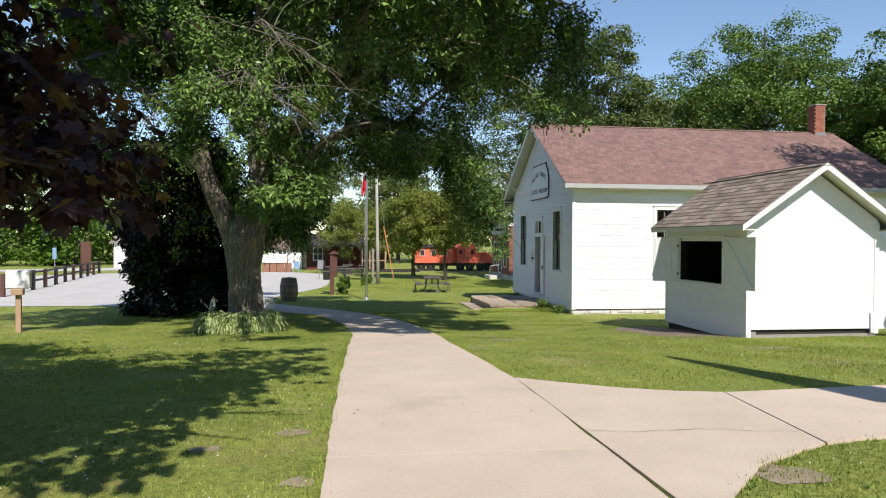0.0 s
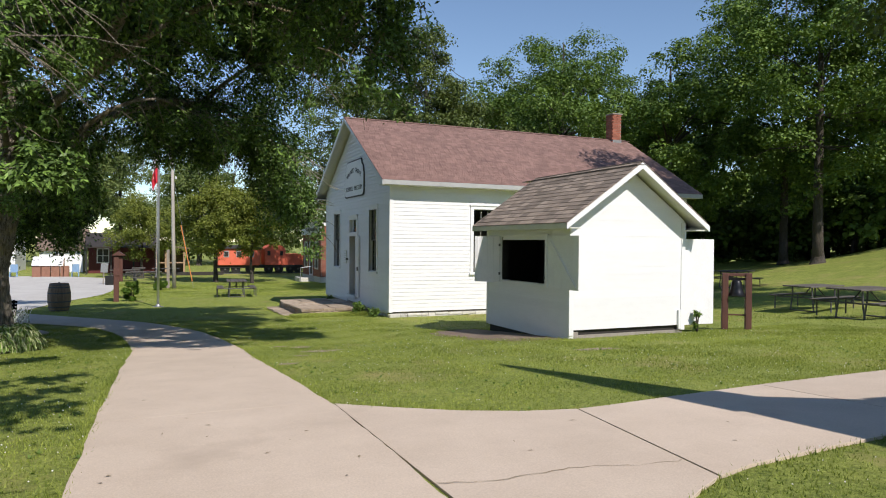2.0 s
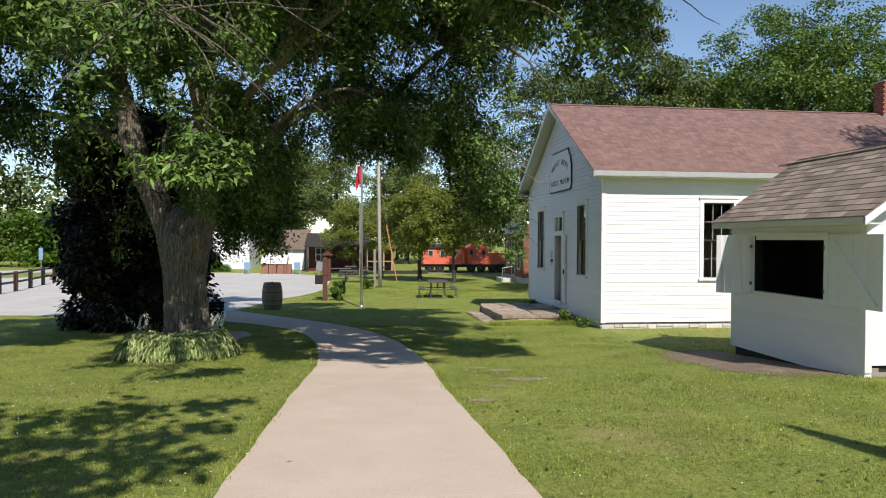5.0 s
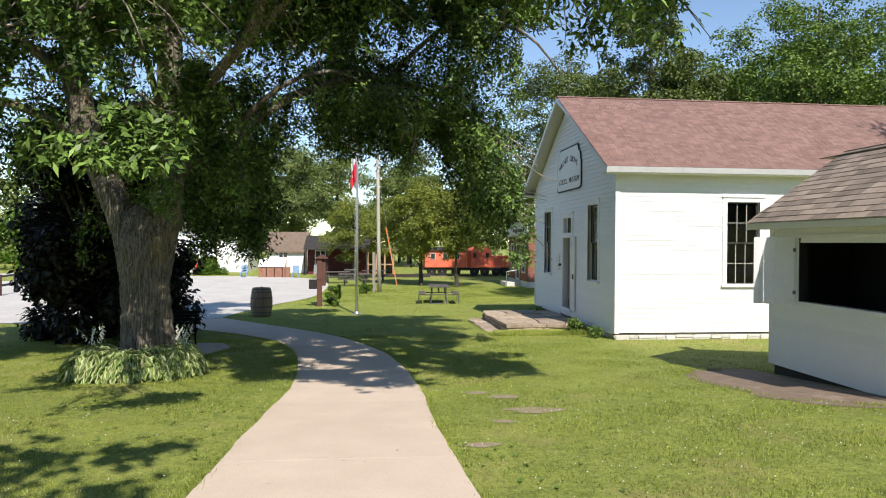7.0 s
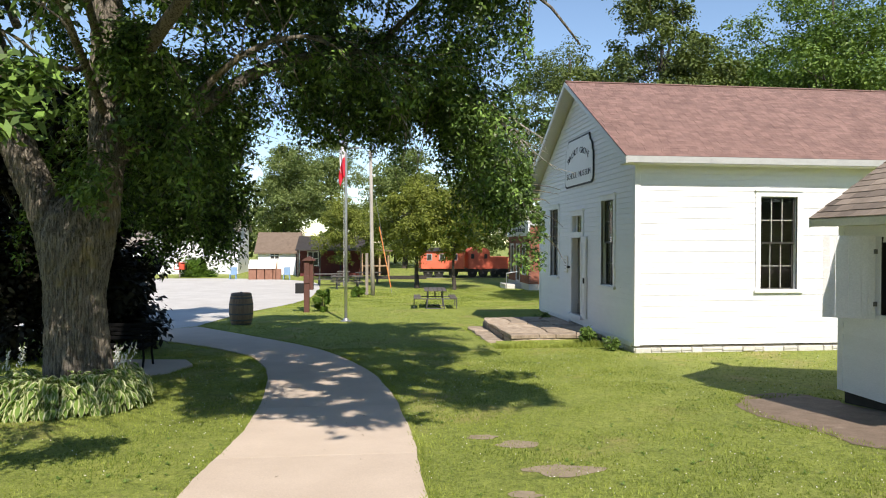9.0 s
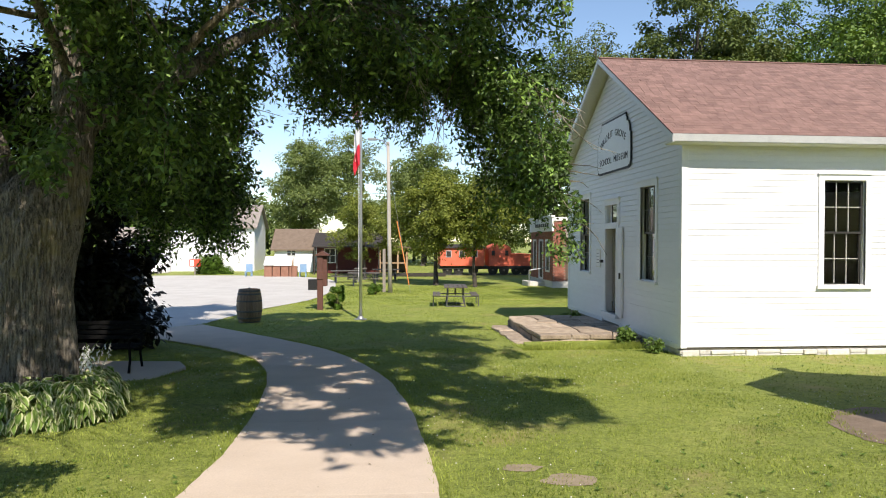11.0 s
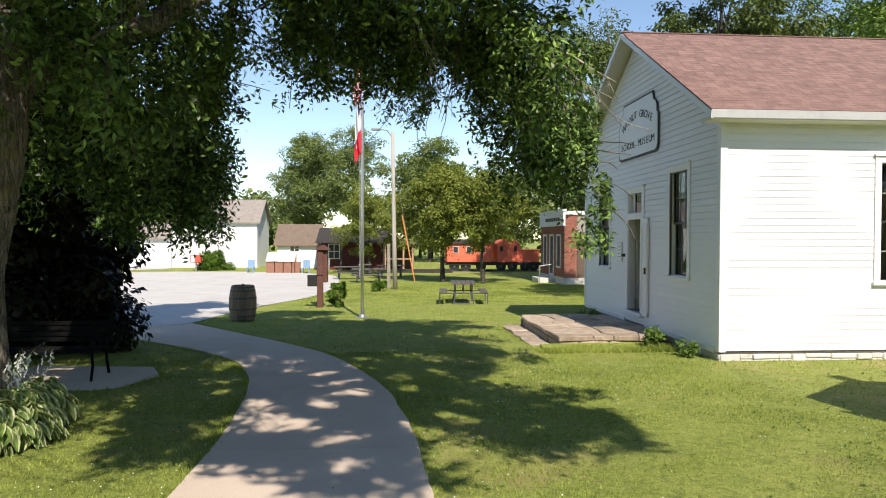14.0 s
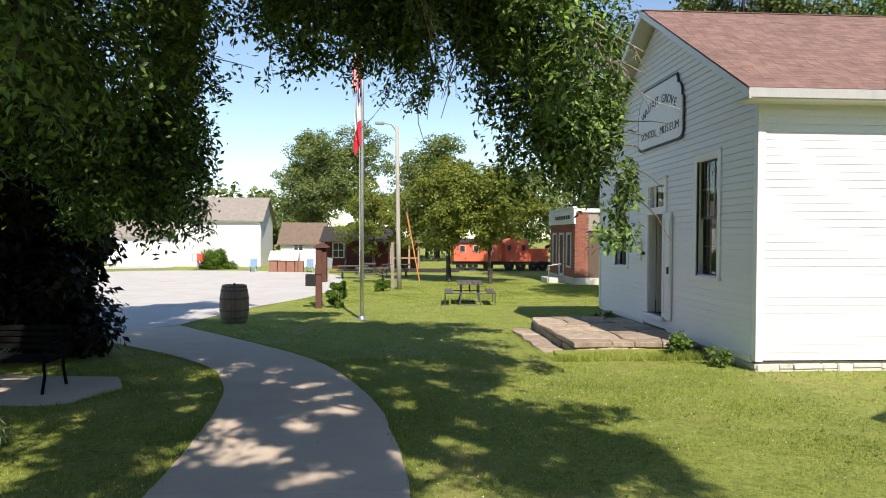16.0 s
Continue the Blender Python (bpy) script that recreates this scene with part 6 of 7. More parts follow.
# ---- picnic tables: steel frame, grey planks ----
def picnic_table(m, label, group):
    t = thing("picnic_table", m, label, "picnic table", group)
    for k in range(5):
        y = -0.36 + k * 0.18
        part("tabletop_plank", boxes(((-0.92, y - 0.082, 0.735), (0.92, y + 0.082, 0.775)), bevel=0.005), table_wood, t)
    for s in (-1, 1):
        for k in range(2):
            y = s * (0.66 + k * 0.145)
            part("bench_plank", boxes(((-0.92, y - 0.066, 0.43), (0.92, y + 0.066, 0.468)), bevel=0.005), table_wood, t)
    for x in (-0.62, 0.62):
        for s in (-1, 1):
            part("leg", tube([(x, s * 0.30, 0.73), (x, s * 0.30, 0.45), (x, s * 0.36, 0.02)], 0.024, 8), dark_steel, t)
            part("bench_support", tube([(x, s * 0.86, 0.43), (x, s * 0.86, 0.02)], 0.02, 8), dark_steel, t)
        part("cross_bar", tube([(x, -0.88, 0.41), (x, 0.88, 0.41)], 0.022, 8), dark_steel, t)
        part("brace", tube([(x, 0.0, 0.41), (x * 0.25, 0.0, 0.72)], 0.018, 8), dark_steel, t)
        part("foot_bar", tube([(x, -0.38, 0.02), (x, 0.38, 0.02)], 0.02, 8), dark_steel, t)
    return t


first_table = picnic_table(pose(-2.9, 13.75, gz(-2.9, 13.75), 0, 0, 86), "grey plank picnic table on a steel frame, on grass", "picnic tables")
for x, y, r in ((12.0, -5.0, 8), (9.8, -8.1, 4), (17.9, 3.5, 10), (-6.9, 27.5, 5), (-8.2, 31.0, 8), (-5.6, 33.5, 3), (-7.4, 35.2, 90)):
    copy_thing(first_table, pose(x, y, gz(x, y), 0, 0, r))


# ---- flagpole with two limp flags ----
def hanging_cloth(x0, x1, z0, z1, seed, sway):
    """Cloth hung in folds from the pole's side."""
    rng = random.Random(seed)
    bm = bmesh.new()
    nu, nv = 14, 18
    g = []
    for j in range(nv + 1):
        v = j / nv
        row = []
        for i in range(nu + 1):
            u = i / nu
            x = -0.04 - (abs(x1 - x0) * u) * (0.55 + 0.45 * math.sin(v * 2.2 + 0.5))
            y = 0.09 * math.sin(u * 9 + v * 2.0 + seed) * (0.25 + u) + sway * v * u
            row.append(bm.verts.new((x, y, z1 - (z1 - z0) * v - 0.35 * u * u)))
        g.append(row)
    for j in range(nv):
        for i in range(nu):
            bm.faces.new((g[j][i], g[j + 1][i], g[j + 1][i + 1], g[j][i + 1]))
    return bm


fx, fy = -6.37, 8.5
fz = gz(fx, fy)
flagpole = thing("flagpole", pose(fx, fy, fz), "aluminium flagpole standing on the lawn", "flagpole")
part("pole", tube([(0, 0, 0), (0, 0, 3), (0, 0, 6), (0, 0, 9.0)], [0.05, 0.046, 0.038, 0.026], 14), aluminium, flagpole, smooth=True)
part("base_collar", lathe([(0.2, 0.0), (0.2, 0.015), (0.1, 0.03), (0.075, 0.10), (0.062, 0.11)], 20), steel, flagpole)
part("ball", lathe([(0.01, 8.98), (0.06, 9.02), (0.075, 9.07), (0.06, 9.12), (0.01, 9.15)], 14), aluminium, flagpole)
part("halyard", tube([(-0.07, 0.03, 1.2), (-0.075, 0.03, 5), (-0.04, 0.03, 8.9)], 0.005, 5), flag_white, flagpole)
part("cleat", boxes(((-0.09, -0.02, 1.15), (-0.055, 0.02, 1.3))), steel, flagpole)
flag_a = thing("flag", pose(fx, fy, fz), "red and white striped flag hanging limp", "flag")
for k in range(6):
    part("stripe", hanging_cloth(0, 0.12, 6.4, 7.3, 2 + k * 0.06, 0.06), flag_red if k % 2 == 0 else flag_white, flag_a, m=pose(-0.025 * k, -0.015 * k, -0.02 * k))
flag_b = thing("flag", pose(fx, fy, fz), "white and red flag hanging limp below", "flag")
part("white_field", hanging_cloth(0, 0.18, 5.2, 6.3, 5, 0.10), flag_white, flag_b)
part("red_field", hanging_cloth(0, 0.20, 4.75, 5.4, 7, 0.12), flag_red, flag_b)
part("blue_field", hanging_cloth(0, 0.10, 6.0, 6.5, 9, 0.05), flag_blue, flag_b)

# ---- utility pole with a lamp arm, guy guard and short post ----
ux, uy = -5.38, 21.6
uz = gz(ux, uy)
upole = thing("utility_pole", pose(ux, uy, uz), "weathered grey wooden utility pole with a lamp arm", "utility pole")
part("pole", tube([(0, 0, -0.1), (-0.06, 0, 2.6), (-0.10, 0, 5), (-0.14, 0, 7.6)], [0.115, 0.10, 0.09, 0.08], 14), pole_wood, upole, smooth=True)
part("lamp_arm", tube([(-0.13, 0, 7.3), (-0.4, -0.1, 7.65), (-0.8, -0.2, 7.7)], 0.025, 8), steel, upole)
part("lamp_head", boxes(((-1.15, -0.34, 7.62), (-0.72, -0.14, 7.74)), bevel=0.03), steel, upole)
part("insulator", lathe([(0.03, 6.2), (0.05, 6.22), (0.05, 6.3), (0.03, 6.34)], 10), flag_white, upole, m=pose(0.05, -0.1, 0))
guy = thing("guy_wire", pose(ux, uy, uz), "steel guy wire with an orange plastic guard", "guy wire")
part("wire", tube([(-0.1, 0, 6.4), (1.0, -0.3, 0.0)], 0.008, 5), steel, guy)
part("guard", tube([(0.32, -0.11, 3.6), (0.93, -0.28, 0.42)], 0.027, 8), orange_plastic, guy)
short_post = thing("post", pose(ux - 0.32, uy + 0.5, uz), "short grey wooden post beside the utility pole", "post")
part("post_shaft", boxes(((-0.08, -0.08, -0.1), (0.08, 0.08, 2.2)), bevel=0.01), grey_wood, short_post)

# ---- brown box post with its black side box ----
px, py = -7.95, 12.05
bp = thing("information_post", pose(px, py, gz(px, py)), "brown painted wooden post with a roofed top and black box", "information post")
part("post_shaft", boxes(((-0.10, -0.09, -0.05), (0.10, 0.09, 1.95)), bevel=0.008), brown_wood, bp)
part("side_panel", boxes(((0.10, -0.03, 0.85), (0.24, 0.3, 1.95)), bevel=0.006), brown_wood, bp)
part("head_board", boxes(((-0.11, -0.115, 1.1), (0.11, -0.092, 1.4)), bevel=0.006), brown_wood, bp)
part("cap", prism([(-0.16, 1.95), (0.32, 1.95), (0.32, 1.98), (0.08, 2.13), (-0.16, 1.98)], "y", -0.16, 0.36), brown_wood, bp)
part("black_box", boxes(((-0.42, -0.1, 0.72), (-0.102, 0.14, 1.1)), bevel=0.008), black_stuff, bp)
leafy_mass("shrub", "small bright green shrub at the foot of the post", "shrub", -7.35, 12.3, 0.36, 0.34, 0.95, pale_leaf, 5000, 0.07, 91, 14)
leafy_mass("shrub", "low green shrub beside the utility pole", "shrub", -6.1, 20.3, 0.4, 0.4, 0.55, pale_leaf, 2500, 0.09, 92, 10)

# ---- white boxed sign on a stake ----
sx, sy = -14.5, -4.2
stake = thing("sign_stake", pose(sx, sy, gz(sx, sy), 0, 0, 10), "wooden stake carrying a white plastic box", "sign")
part("stake", boxes(((-0.055, -0.05, -0.1), (0.055, 0.05, 1.05)), bevel=0.006), tan_wood, stake)
part("box", boxes(((-0.24, -0.12, 1.0), (0.24, 0.12, 1.42)), bevel=0.03), white_trim, stake)
part("tray", boxes(((-0.12, -0.16, 0.86), (0.12, 0.02, 1.0)), bevel=0.01), tan_wood, stake)

# ---- bell in its frame ----
bx, by = 4.45, -9.0
bell = thing("school_bell", pose(bx, by, gz(bx, by), 0, 0, -38), "black cast bell hung between two brown posts", "bell")
for s in (-1, 1):
    part("post", boxes(((s * 0.225 - 0.06, -0.07, -0.1), (s * 0.225 + 0.06, 0.07, 1.17)), bevel=0.008), brown_wood, bell)
part("top_beam", boxes(((-0.2, -0.045, 1.10), (0.2, 0.045, 1.165)), bevel=0.006), brown_wood, bell)
part("low_beam", boxes(((-0.2, -0.02, 0.29), (0.2, 0.02, 0.32)), bevel=0.006), brown_wood, bell)
part("bell_body", lathe([(0.01, 1.03), (0.07, 1.03), (0.10, 0.98), (0.115, 0.88), (0.135, 0.78), (0.18, 0.70), (0.175, 0.69), (0.12, 0.75), (0.05, 0.9)], 24), bell_metal, bell, smooth=True)
part("yoke", boxes(((-0.2, -0.03, 1.02), (0.2, 0.03, 1.07)), bevel=0.008), bell_metal, bell)

# ---- stone stoop ----
stoop = thing("stoop", None, "low stoop of rough brown flagstones before the school door", "stoop")
SX0, SX1, SY0, SY1, STOP = -2.30, -0.06, 1.85, 5.7, 0.14
part("core", boxes(((SX0 + 0.06, SY0 + 0.06, -0.5), (SX1, SY1 - 0.06, STOP - 0.05))), mortar, stoop)
part("step_core", boxes(((SX0 - 0.4, SY0 + 0.16, -0.5), (SX0 + 0.06, SY1 - 0.2, -0.14))), mortar, stoop)


def crazy_stones(x0, x1, y0, y1, z, cell, seed, name, parent, thick):
    """Irregular flags fitted together with joints between."""
    rng = random.Random(seed)
    nx, ny = max(1, round((x1 - x0) / cell)), max(1, round((y1 - y0) / cell))
    g = [[(x0 + (x1 - x0) * i / nx + (rng.uniform(-0.32, 0.32) * cell if 0 < i < nx else rng.uniform(-0.08, 0.05) if i == 0 else 0.0), y0 + (y1 - y0) * j / ny + (rng.uniform(-0.32, 0.32) * cell if 0 < j < ny else rng.uniform(-0.07, 0.05))) for i in range(nx + 1)] for j in range(ny + 1)]
    for j in range(ny):
        for i in range(nx):
            q = [g[j][i], g[j][i + 1], g[j + 1][i + 1], g[j + 1][i]]
            c = (sum(p[0] for p in q) / 4, sum(p[1] for p in q) / 4)
            q = [(c[0] + (p[0] - c[0]) * 0.975, c[1] + (p[1] - c[1]) * 0.975) for p in q]
            up = rng.uniform(-0.015, 0.012)
            bm = prism(q, "z", z - thick, z + up)
            bmesh.ops.bevel(bm, geom=bm.edges[:], offset=0.014, segments=1, affect="EDGES")
            part(name, bm, flagstone, parent)


crazy_stones(SX0, SX1, SY0, SY1, STOP, 0.52, 101, "flagstone", stoop, 0.09)
crazy_stones(SX0 - 0.46, SX0 - 0.01, SY0 + 0.1, SY1 - 0.1, -0.09, 0.42, 102, "step_stone", stoop, 0.12)
rng = random.Random(103)
for edge in ("front", "end"):
    u, stop_u = (SY0, SY1) if edge == "front" else (SX0, SX1)
    while u < stop_u:
        w = rng.uniform(0.35, 0.95)
        for z0_, z1_ in ((-0.35, STOP - 0.095 + rng.uniform(-0.02, 0.0)),):
            if edge == "front":
                bm = boxes(((SX0 + 0.0 + rng.uniform(0, 0.03), u + 0.006, z0_), (SX0 + 0.16, min(u + w, stop_u) - 0.006, z1_)), bevel=0.015)
            else:
                bm = boxes(((u + 0.006, SY0 + rng.uniform(0, 0.03), z0_), (min(u + w, stop_u) - 0.006, SY0 + 0.16, z1_)), bevel=0.03)
            part("edge_stone", bm, flagstone, stoop)
        u += w
bank = prism([(SY0 - 0.7, -0.02), (SY0 - 0.3, 0.035), (SY0 + 0.02, 0.085), (SY0 + 0.02, -0.2), (SY0 - 0.7, -0.2)], "x", SX0 - 0.35, SX1 - 0.4)
for v in bank.verts:
    v.co.z += gz(v.co.x, SY0 - 0.3)
tagged(part("turf_bank", bank, lawn), "low grassy bank against the stoop", "lawn", kind="structure")
leafy_mass("weed_clump", "leafy green weeds against the school wall", "weeds", -0.5, 1.5, 0.26, 0.34, 0.42, weed_leaf, 620, 0.075, 104, 16)
leafy_mass("weed_clump", "leafy green weeds by the foundation", "weeds", -0.34, 0.52, 0.2, 0.26, 0.27, weed_leaf, 380, 0.065, 105, 12)
leafy_mass("weed_clump", "dark green weeds at the far end of the stoop", "weeds", -0.35, 6.35, 0.32, 0.4, 0.42, weed_leaf, 1600, 0.07, 106, 10)
leafy_mass("weed_clump", "small green weeds by the booth corner", "weeds", 3.34, -9.05, 0.08, 0.05, 0.46, weed_leaf, 260, 0.06, 107, 8)

# ---- buildings and caboose in the distance ----
def gabled(name, label, x0, x1, y0, y1, wall_h, ridge_h, wall_mat, roof_mat, along_x=True, over=0.3, openings=()):
    z = min(gz(x0, y0), gz(x1, y1)) - 0.05
    t = thing(name, pose(0, 0, z), label, "building")
    part("wall", boxes(((x0, y0, 0), (x1, y1, wall_h))), wall_mat, t)
    if along_x:
        ym = (y0 + y1) / 2
        part("gable", prism([(y0, wall_h), (y1, wall_h), (ym, ridge_h - 0.05)], "x", x0, x1), wall_mat, t)
        k = (ridge_h - wall_h) / (ym - y0)
        for s, ye in ((-1, y0 - over), (1, y1 + over)):
            part("roof_slope", prism([(ym, ridge_h), (ye, wall_h - over * k), (ye, wall_h - over * k - 0.12), (ym, ridge_h - 0.14)], "x", x0 - over, x1 + over), roof_mat, t)
    else:
        xm = (x0 + x1) / 2
        part("gable", prism([(x0, wall_h), (x1, wall_h), (xm, ridge_h - 0.05)], "y", y0, y1), wall_mat, t)
        k = (ridge_h - wall_h) / (xm - x0)
        for s, xe in ((-1, x0 - over), (1, x1 + over)):
            part("roof_slope", prism([(xm, ridge_h), (xe, wall_h - over * k), (xe, wall_h - over * k - 0.12), (xm, ridge_h - 0.14)], "y", y0 - over, y1 + over), roof_mat, t)
    for xa, xb, za, zb in openings:
        w = thing("window")
        w.parent = t
        part("frame", boxes(((xa - 0.08, y0 - 0.05, za - 0.08), (xb + 0.08, y0 - 0.005, zb + 0.08))), white_trim, w)
        part("pane", boxes(((xa, y0 - 0.062, za), (xb, y0 - 0.052, zb))), sash_paint, w)
        part("bar", boxes((((xa + xb) / 2 - 0.03, y0 - 0.075, za), ((xa + xb) / 2 + 0.03, y0 - 0.063, zb)), ((xa, y0 - 0.075, (za + zb) / 2 - 0.03), (xb, y0 - 0.063, (za + zb) / 2 + 0.03))), white_trim, w)
    return t


gabled("white_house", "white wooden house with a grey gabled roof", -24.5, -17.3, 48.5, 54, 4.2, 6.1, white_paint, grey_roof, along_x=True)
gabled("white_shed", "low white shed beside the house", -30.5, -24.9, 49.5, 55, 2.7, 4.0, white_paint, grey_roof)
gabled("white_cabin", "small whitewashed cabin with a brown roof", -15.3, -12.0, 47.0, 51.5, 2.25, 3.85, white_paint, brown_roof, openings=((-14.2, -13.5, 1.5, 2.05),))
red = gabled("red_shed", "dark red wooden shed with a white window", -11.4, -6.2, 44.5, 49, 2.7, 3.5, shed_red, dark_shade, openings=((-10.7, -9.9, 1.0, 2.1),))
part("porch_roof", prism([(42.6, 2.25), (44.6, 2.75), (44.6, 2.85), (42.6, 2.35)], "x", -11.6, -6.0), dark_shade, red)
for x in (-11.4, -9.6, -7.9, -6.2):
    part("porch_post", boxes(((x - 0.06, 42.65, 0), (x + 0.06, 42.77, 2.27))), dark_shade, red)
porch = thing("log_porch", pose(-6.2, 44.0, gz(-6, 44)), "rough timber porch with tan posts", "porch")
for k in range(4):
    part("post", boxes(((k * 0.75, -0.08, 0), (k * 0.75 + 0.14, 0.08, 2.1))), tan_wood, porch)
part("porch_roof", prism([(-0.3, 2.35), (2.8, 2.1), (2.8, 2.22), (-0.3, 2.48)], "y", -0.4, 3.0), brown_roof, porch)
part("back_wall", boxes(((0, 2.2, 0), (2.5, 2.3, 2.1))), brown_siding, porch)
part("rail", boxes(((0, -0.05, 0.85), (2.4, 0.02, 0.95))), tan_wood, porch)
# brown bins under a white lid
bins = thing("bin_shelter", pose(-14.75, 38.9, gz(-13.5, 39)), "brown wooden bins under a sloping white lid", "bin shelter")
for k in range(4):
    part("bin_panel", boxes(((k * 0.62 + 0.02, 0, 0), (k * 0.62 + 0.58, 0.5, 0.82)), bevel=0.01), surface("bin_brown_%s" % "abcd"[k], (0.20, 0.09, 0.055), (0.30, 0.15, 0.10), 5, 0.75, 50, 0.2) if k == 0 else bpy.data.materials["bin_brown_a"], bins)
part("lid", prism([(-0.1, 0.86), (0.75, 1.45), (0.75, 1.52), (-0.1, 0.93)], "x", 0.0, 2.05), white_trim, bins)
part("end_panel", prism([(0, 0), (0.7, 0), (0.7, 1.4), (0, 0.85)], "x", 2.05, 2.1), tan_wood, bins)
for x, y in ((-16.0, 39.6), (-11.9, 39.3)):
    c = thing("garden_chair", pose(x, y, gz(x, y)), "blue plastic garden chair", "chair", "blue chairs by the bins")
    part("seat", boxes(((-0.25, -0.25, 0.36), (0.25, 0.25, 0.42))), blue_paint, c)
    part("backrest", boxes(((-0.25, 0.2, 0.42), (0.25, 0.27, 0.95))), blue_paint, c)
    for a in (-0.22, 0.22):
        for b in (-0.2, 0.2):
            part("leg", boxes(((a - 0.03, b - 0.03, 0), (a + 0.03, b + 0.03, 0.36))), blue_paint, c)
leafy_mass("shrub", "rounded green shrub by the lot", "shrub", -19.6, 43.6, 1.5, 1.2, 1.5, pale_leaf, 9000, 0.14, 111, 22)
mb = thing("mail_box", pose(-20.8, 42.6, gz(-20.8, 42.6)), "red box on a short post", "box")
part("post", boxes(((-0.05, -0.05, 0), (0.05, 0.05, 0.7))), grey_wood, mb)
part("box", boxes(((-0.4, -0.25, 0.65), (0.4, 0.25, 1.25)), bevel=0.05), red_paint, mb)
part("white_panel", boxes(((-0.32, -0.27, 0.72), (-0.02, -0.252, 1.2))), white_trim, mb)

# caboose: two red cars coupled
cab = thing("caboose", pose(-1.3, 41.0, gz(1, 41)), "red railway caboose with an arched cab standing on rails", "railway car")
part("body", boxes(((0, 0, 0.75), (3.55, 2.8, 2.25)), bevel=0.03), caboose_red, cab)
part("roof", prism([(-0.15, 2.25), (1.4, 2.5), (2.95, 2.25), (2.95, 2.18), (-0.15, 2.18)], "x", -0.1, 3.65), dark_shade, cab)
for x in (0.45, 1.5, 2.55):
    w = part("window", boxes(((x, -0.03, 1.45), (x + 0.45, -0.005, 2.0))), aged_white, cab)
    part("pane", boxes(((x + 0.06, -0.045, 1.51), (x + 0.39, -0.032, 1.94))), sash_paint, w)
part("frame", boxes(((-0.1, 0.2, 0.5), (7.5, 2.6, 0.74))), black_stuff, cab)
cabin = [(3.95, 0.75), (5.75, 0.75), (5.75, 2.05)] + [(4.85 + 0.9 * math.cos(a), 2.05 + 0.5 * math.sin(a)) for a in np.linspace(0, math.pi, 14)][1:-1] + [(3.95, 2.05)]
part("cab_body", prism(cabin, "y", 0.1, 2.7), caboose_red, cab)
part("hood", boxes(((5.75, 0.3, 0.75), (7.35, 2.5, 1.65)), bevel=0.03), caboose_red, cab)
part("hood_cap", boxes(((5.7, 0.25, 1.65), (7.4, 2.55, 1.74)), bevel=0.02), caboose_red, cab)
for x in (4.1, 5.2):
    w = part("cab_window", boxes(((x, 0.07, 1.55), (x + 0.36, 0.098, 2.05))), caboose_red, cab)
    part("pane", boxes(((x + 0.05, 0.055, 1.6), (x + 0.31, 0.069, 2.0))), sash_paint, w)
for x in (0.6, 1.5, 2.7, 4.3, 5.2, 6.2, 6.9):
    wh = part("wheel", lathe([(0.05, -0.06), (0.36, -0.06), (0.36, 0.0), (0.40, 0.0), (0.40, 0.03), (0.05, 0.05)], 20), black_stuff, cab, m=pose(x, 0.35, 0.42, 90, 0, 0))
    part("hub", lathe([(0.02, 0.05), (0.1, 0.05), (0.08, 0.1)], 10), iron, wh)
part("rail", boxes(((-2, 0.3, 0.0), (9, 0.38, 0.06)), ((-2, 1.8, 0.0), (9, 1.88, 0.06))), iron, cab)

# brick shop with a white fascia
BX, BY0, BY1 = 3.75, 24.8, 30.6
bz = gz(BX, BY0) - 0.05
shop = thing("brick_shop", pose(0, 0, bz), "small red brick shop with a white front fascia", "building")
part("wall", boxes(((BX + 0.05, BY0 + 0.05, 0), (12, BY1, 3.9))), mortar, shop)
part("foundation", boxes(((BX, BY0, 0), (12, BY1, 0.42))), limestone, shop)
part("side_cladding", boxes(((BX + 0.75, BY0 + 0.0, 0.42), (12, BY0 + 0.05, 2.9))), brown_siding, shop)
rng = random.Random(121)
bv, bf = [], []
for row in range(45):
    z = 0.42 + row * 0.077
    for k in range(27):
        y = BY0 + k * 0.216 - (0.108 if row % 2 else 0)
        if y < BY0 or y + 0.2 > BY1:
            continue
        if any(a < y + 0.1 < b and za < z < zb for a, b, za, zb in ((BY0 + 0.7, BY0 + 1.7, 0.9, 2.8), (BY0 + 2.3, BY0 + 3.4, 0.42, 2.8), (BY0 + 4.0, BY0 + 5.0, 0.9, 2.8))):
            continue
        o = len(bv)
        bv += [(BX, y, z), (BX + 0.06, y, z), (BX + 0.06, y + 0.205, z), (BX, y + 0.205, z), (BX, y, z + 0.066), (BX + 0.06, y, z + 0.066), (BX + 0.06, y + 0.205, z + 0.066), (BX, y + 0.205, z + 0.066)]
        bf += [tuple(o + i for i in f) for f in BOX_FACES]
    for k in range(4):
        x = BX + k * 0.216 - (0.108 if row % 2 else 0)
        if x < BX or x + 0.2 > BX + 0.8:
            continue
        o = len(bv)
        y = BY0 - 0.004
        bv += [(x, y, z), (x + 0.205, y, z), (x + 0.205, y + 0.06, z), (x, y + 0.06, z), (x, y, z + 0.066), (x + 0.205, y, z + 0.066), (x + 0.205, y + 0.06, z + 0.066), (x, y + 0.06, z + 0.066)]
        bf += [tuple(o + i for i in f) for f in BOX_FACES]
tagged(link("brickwork", poly(bv, bf, "brickwork"), brick_field, shop), kind="stuff")
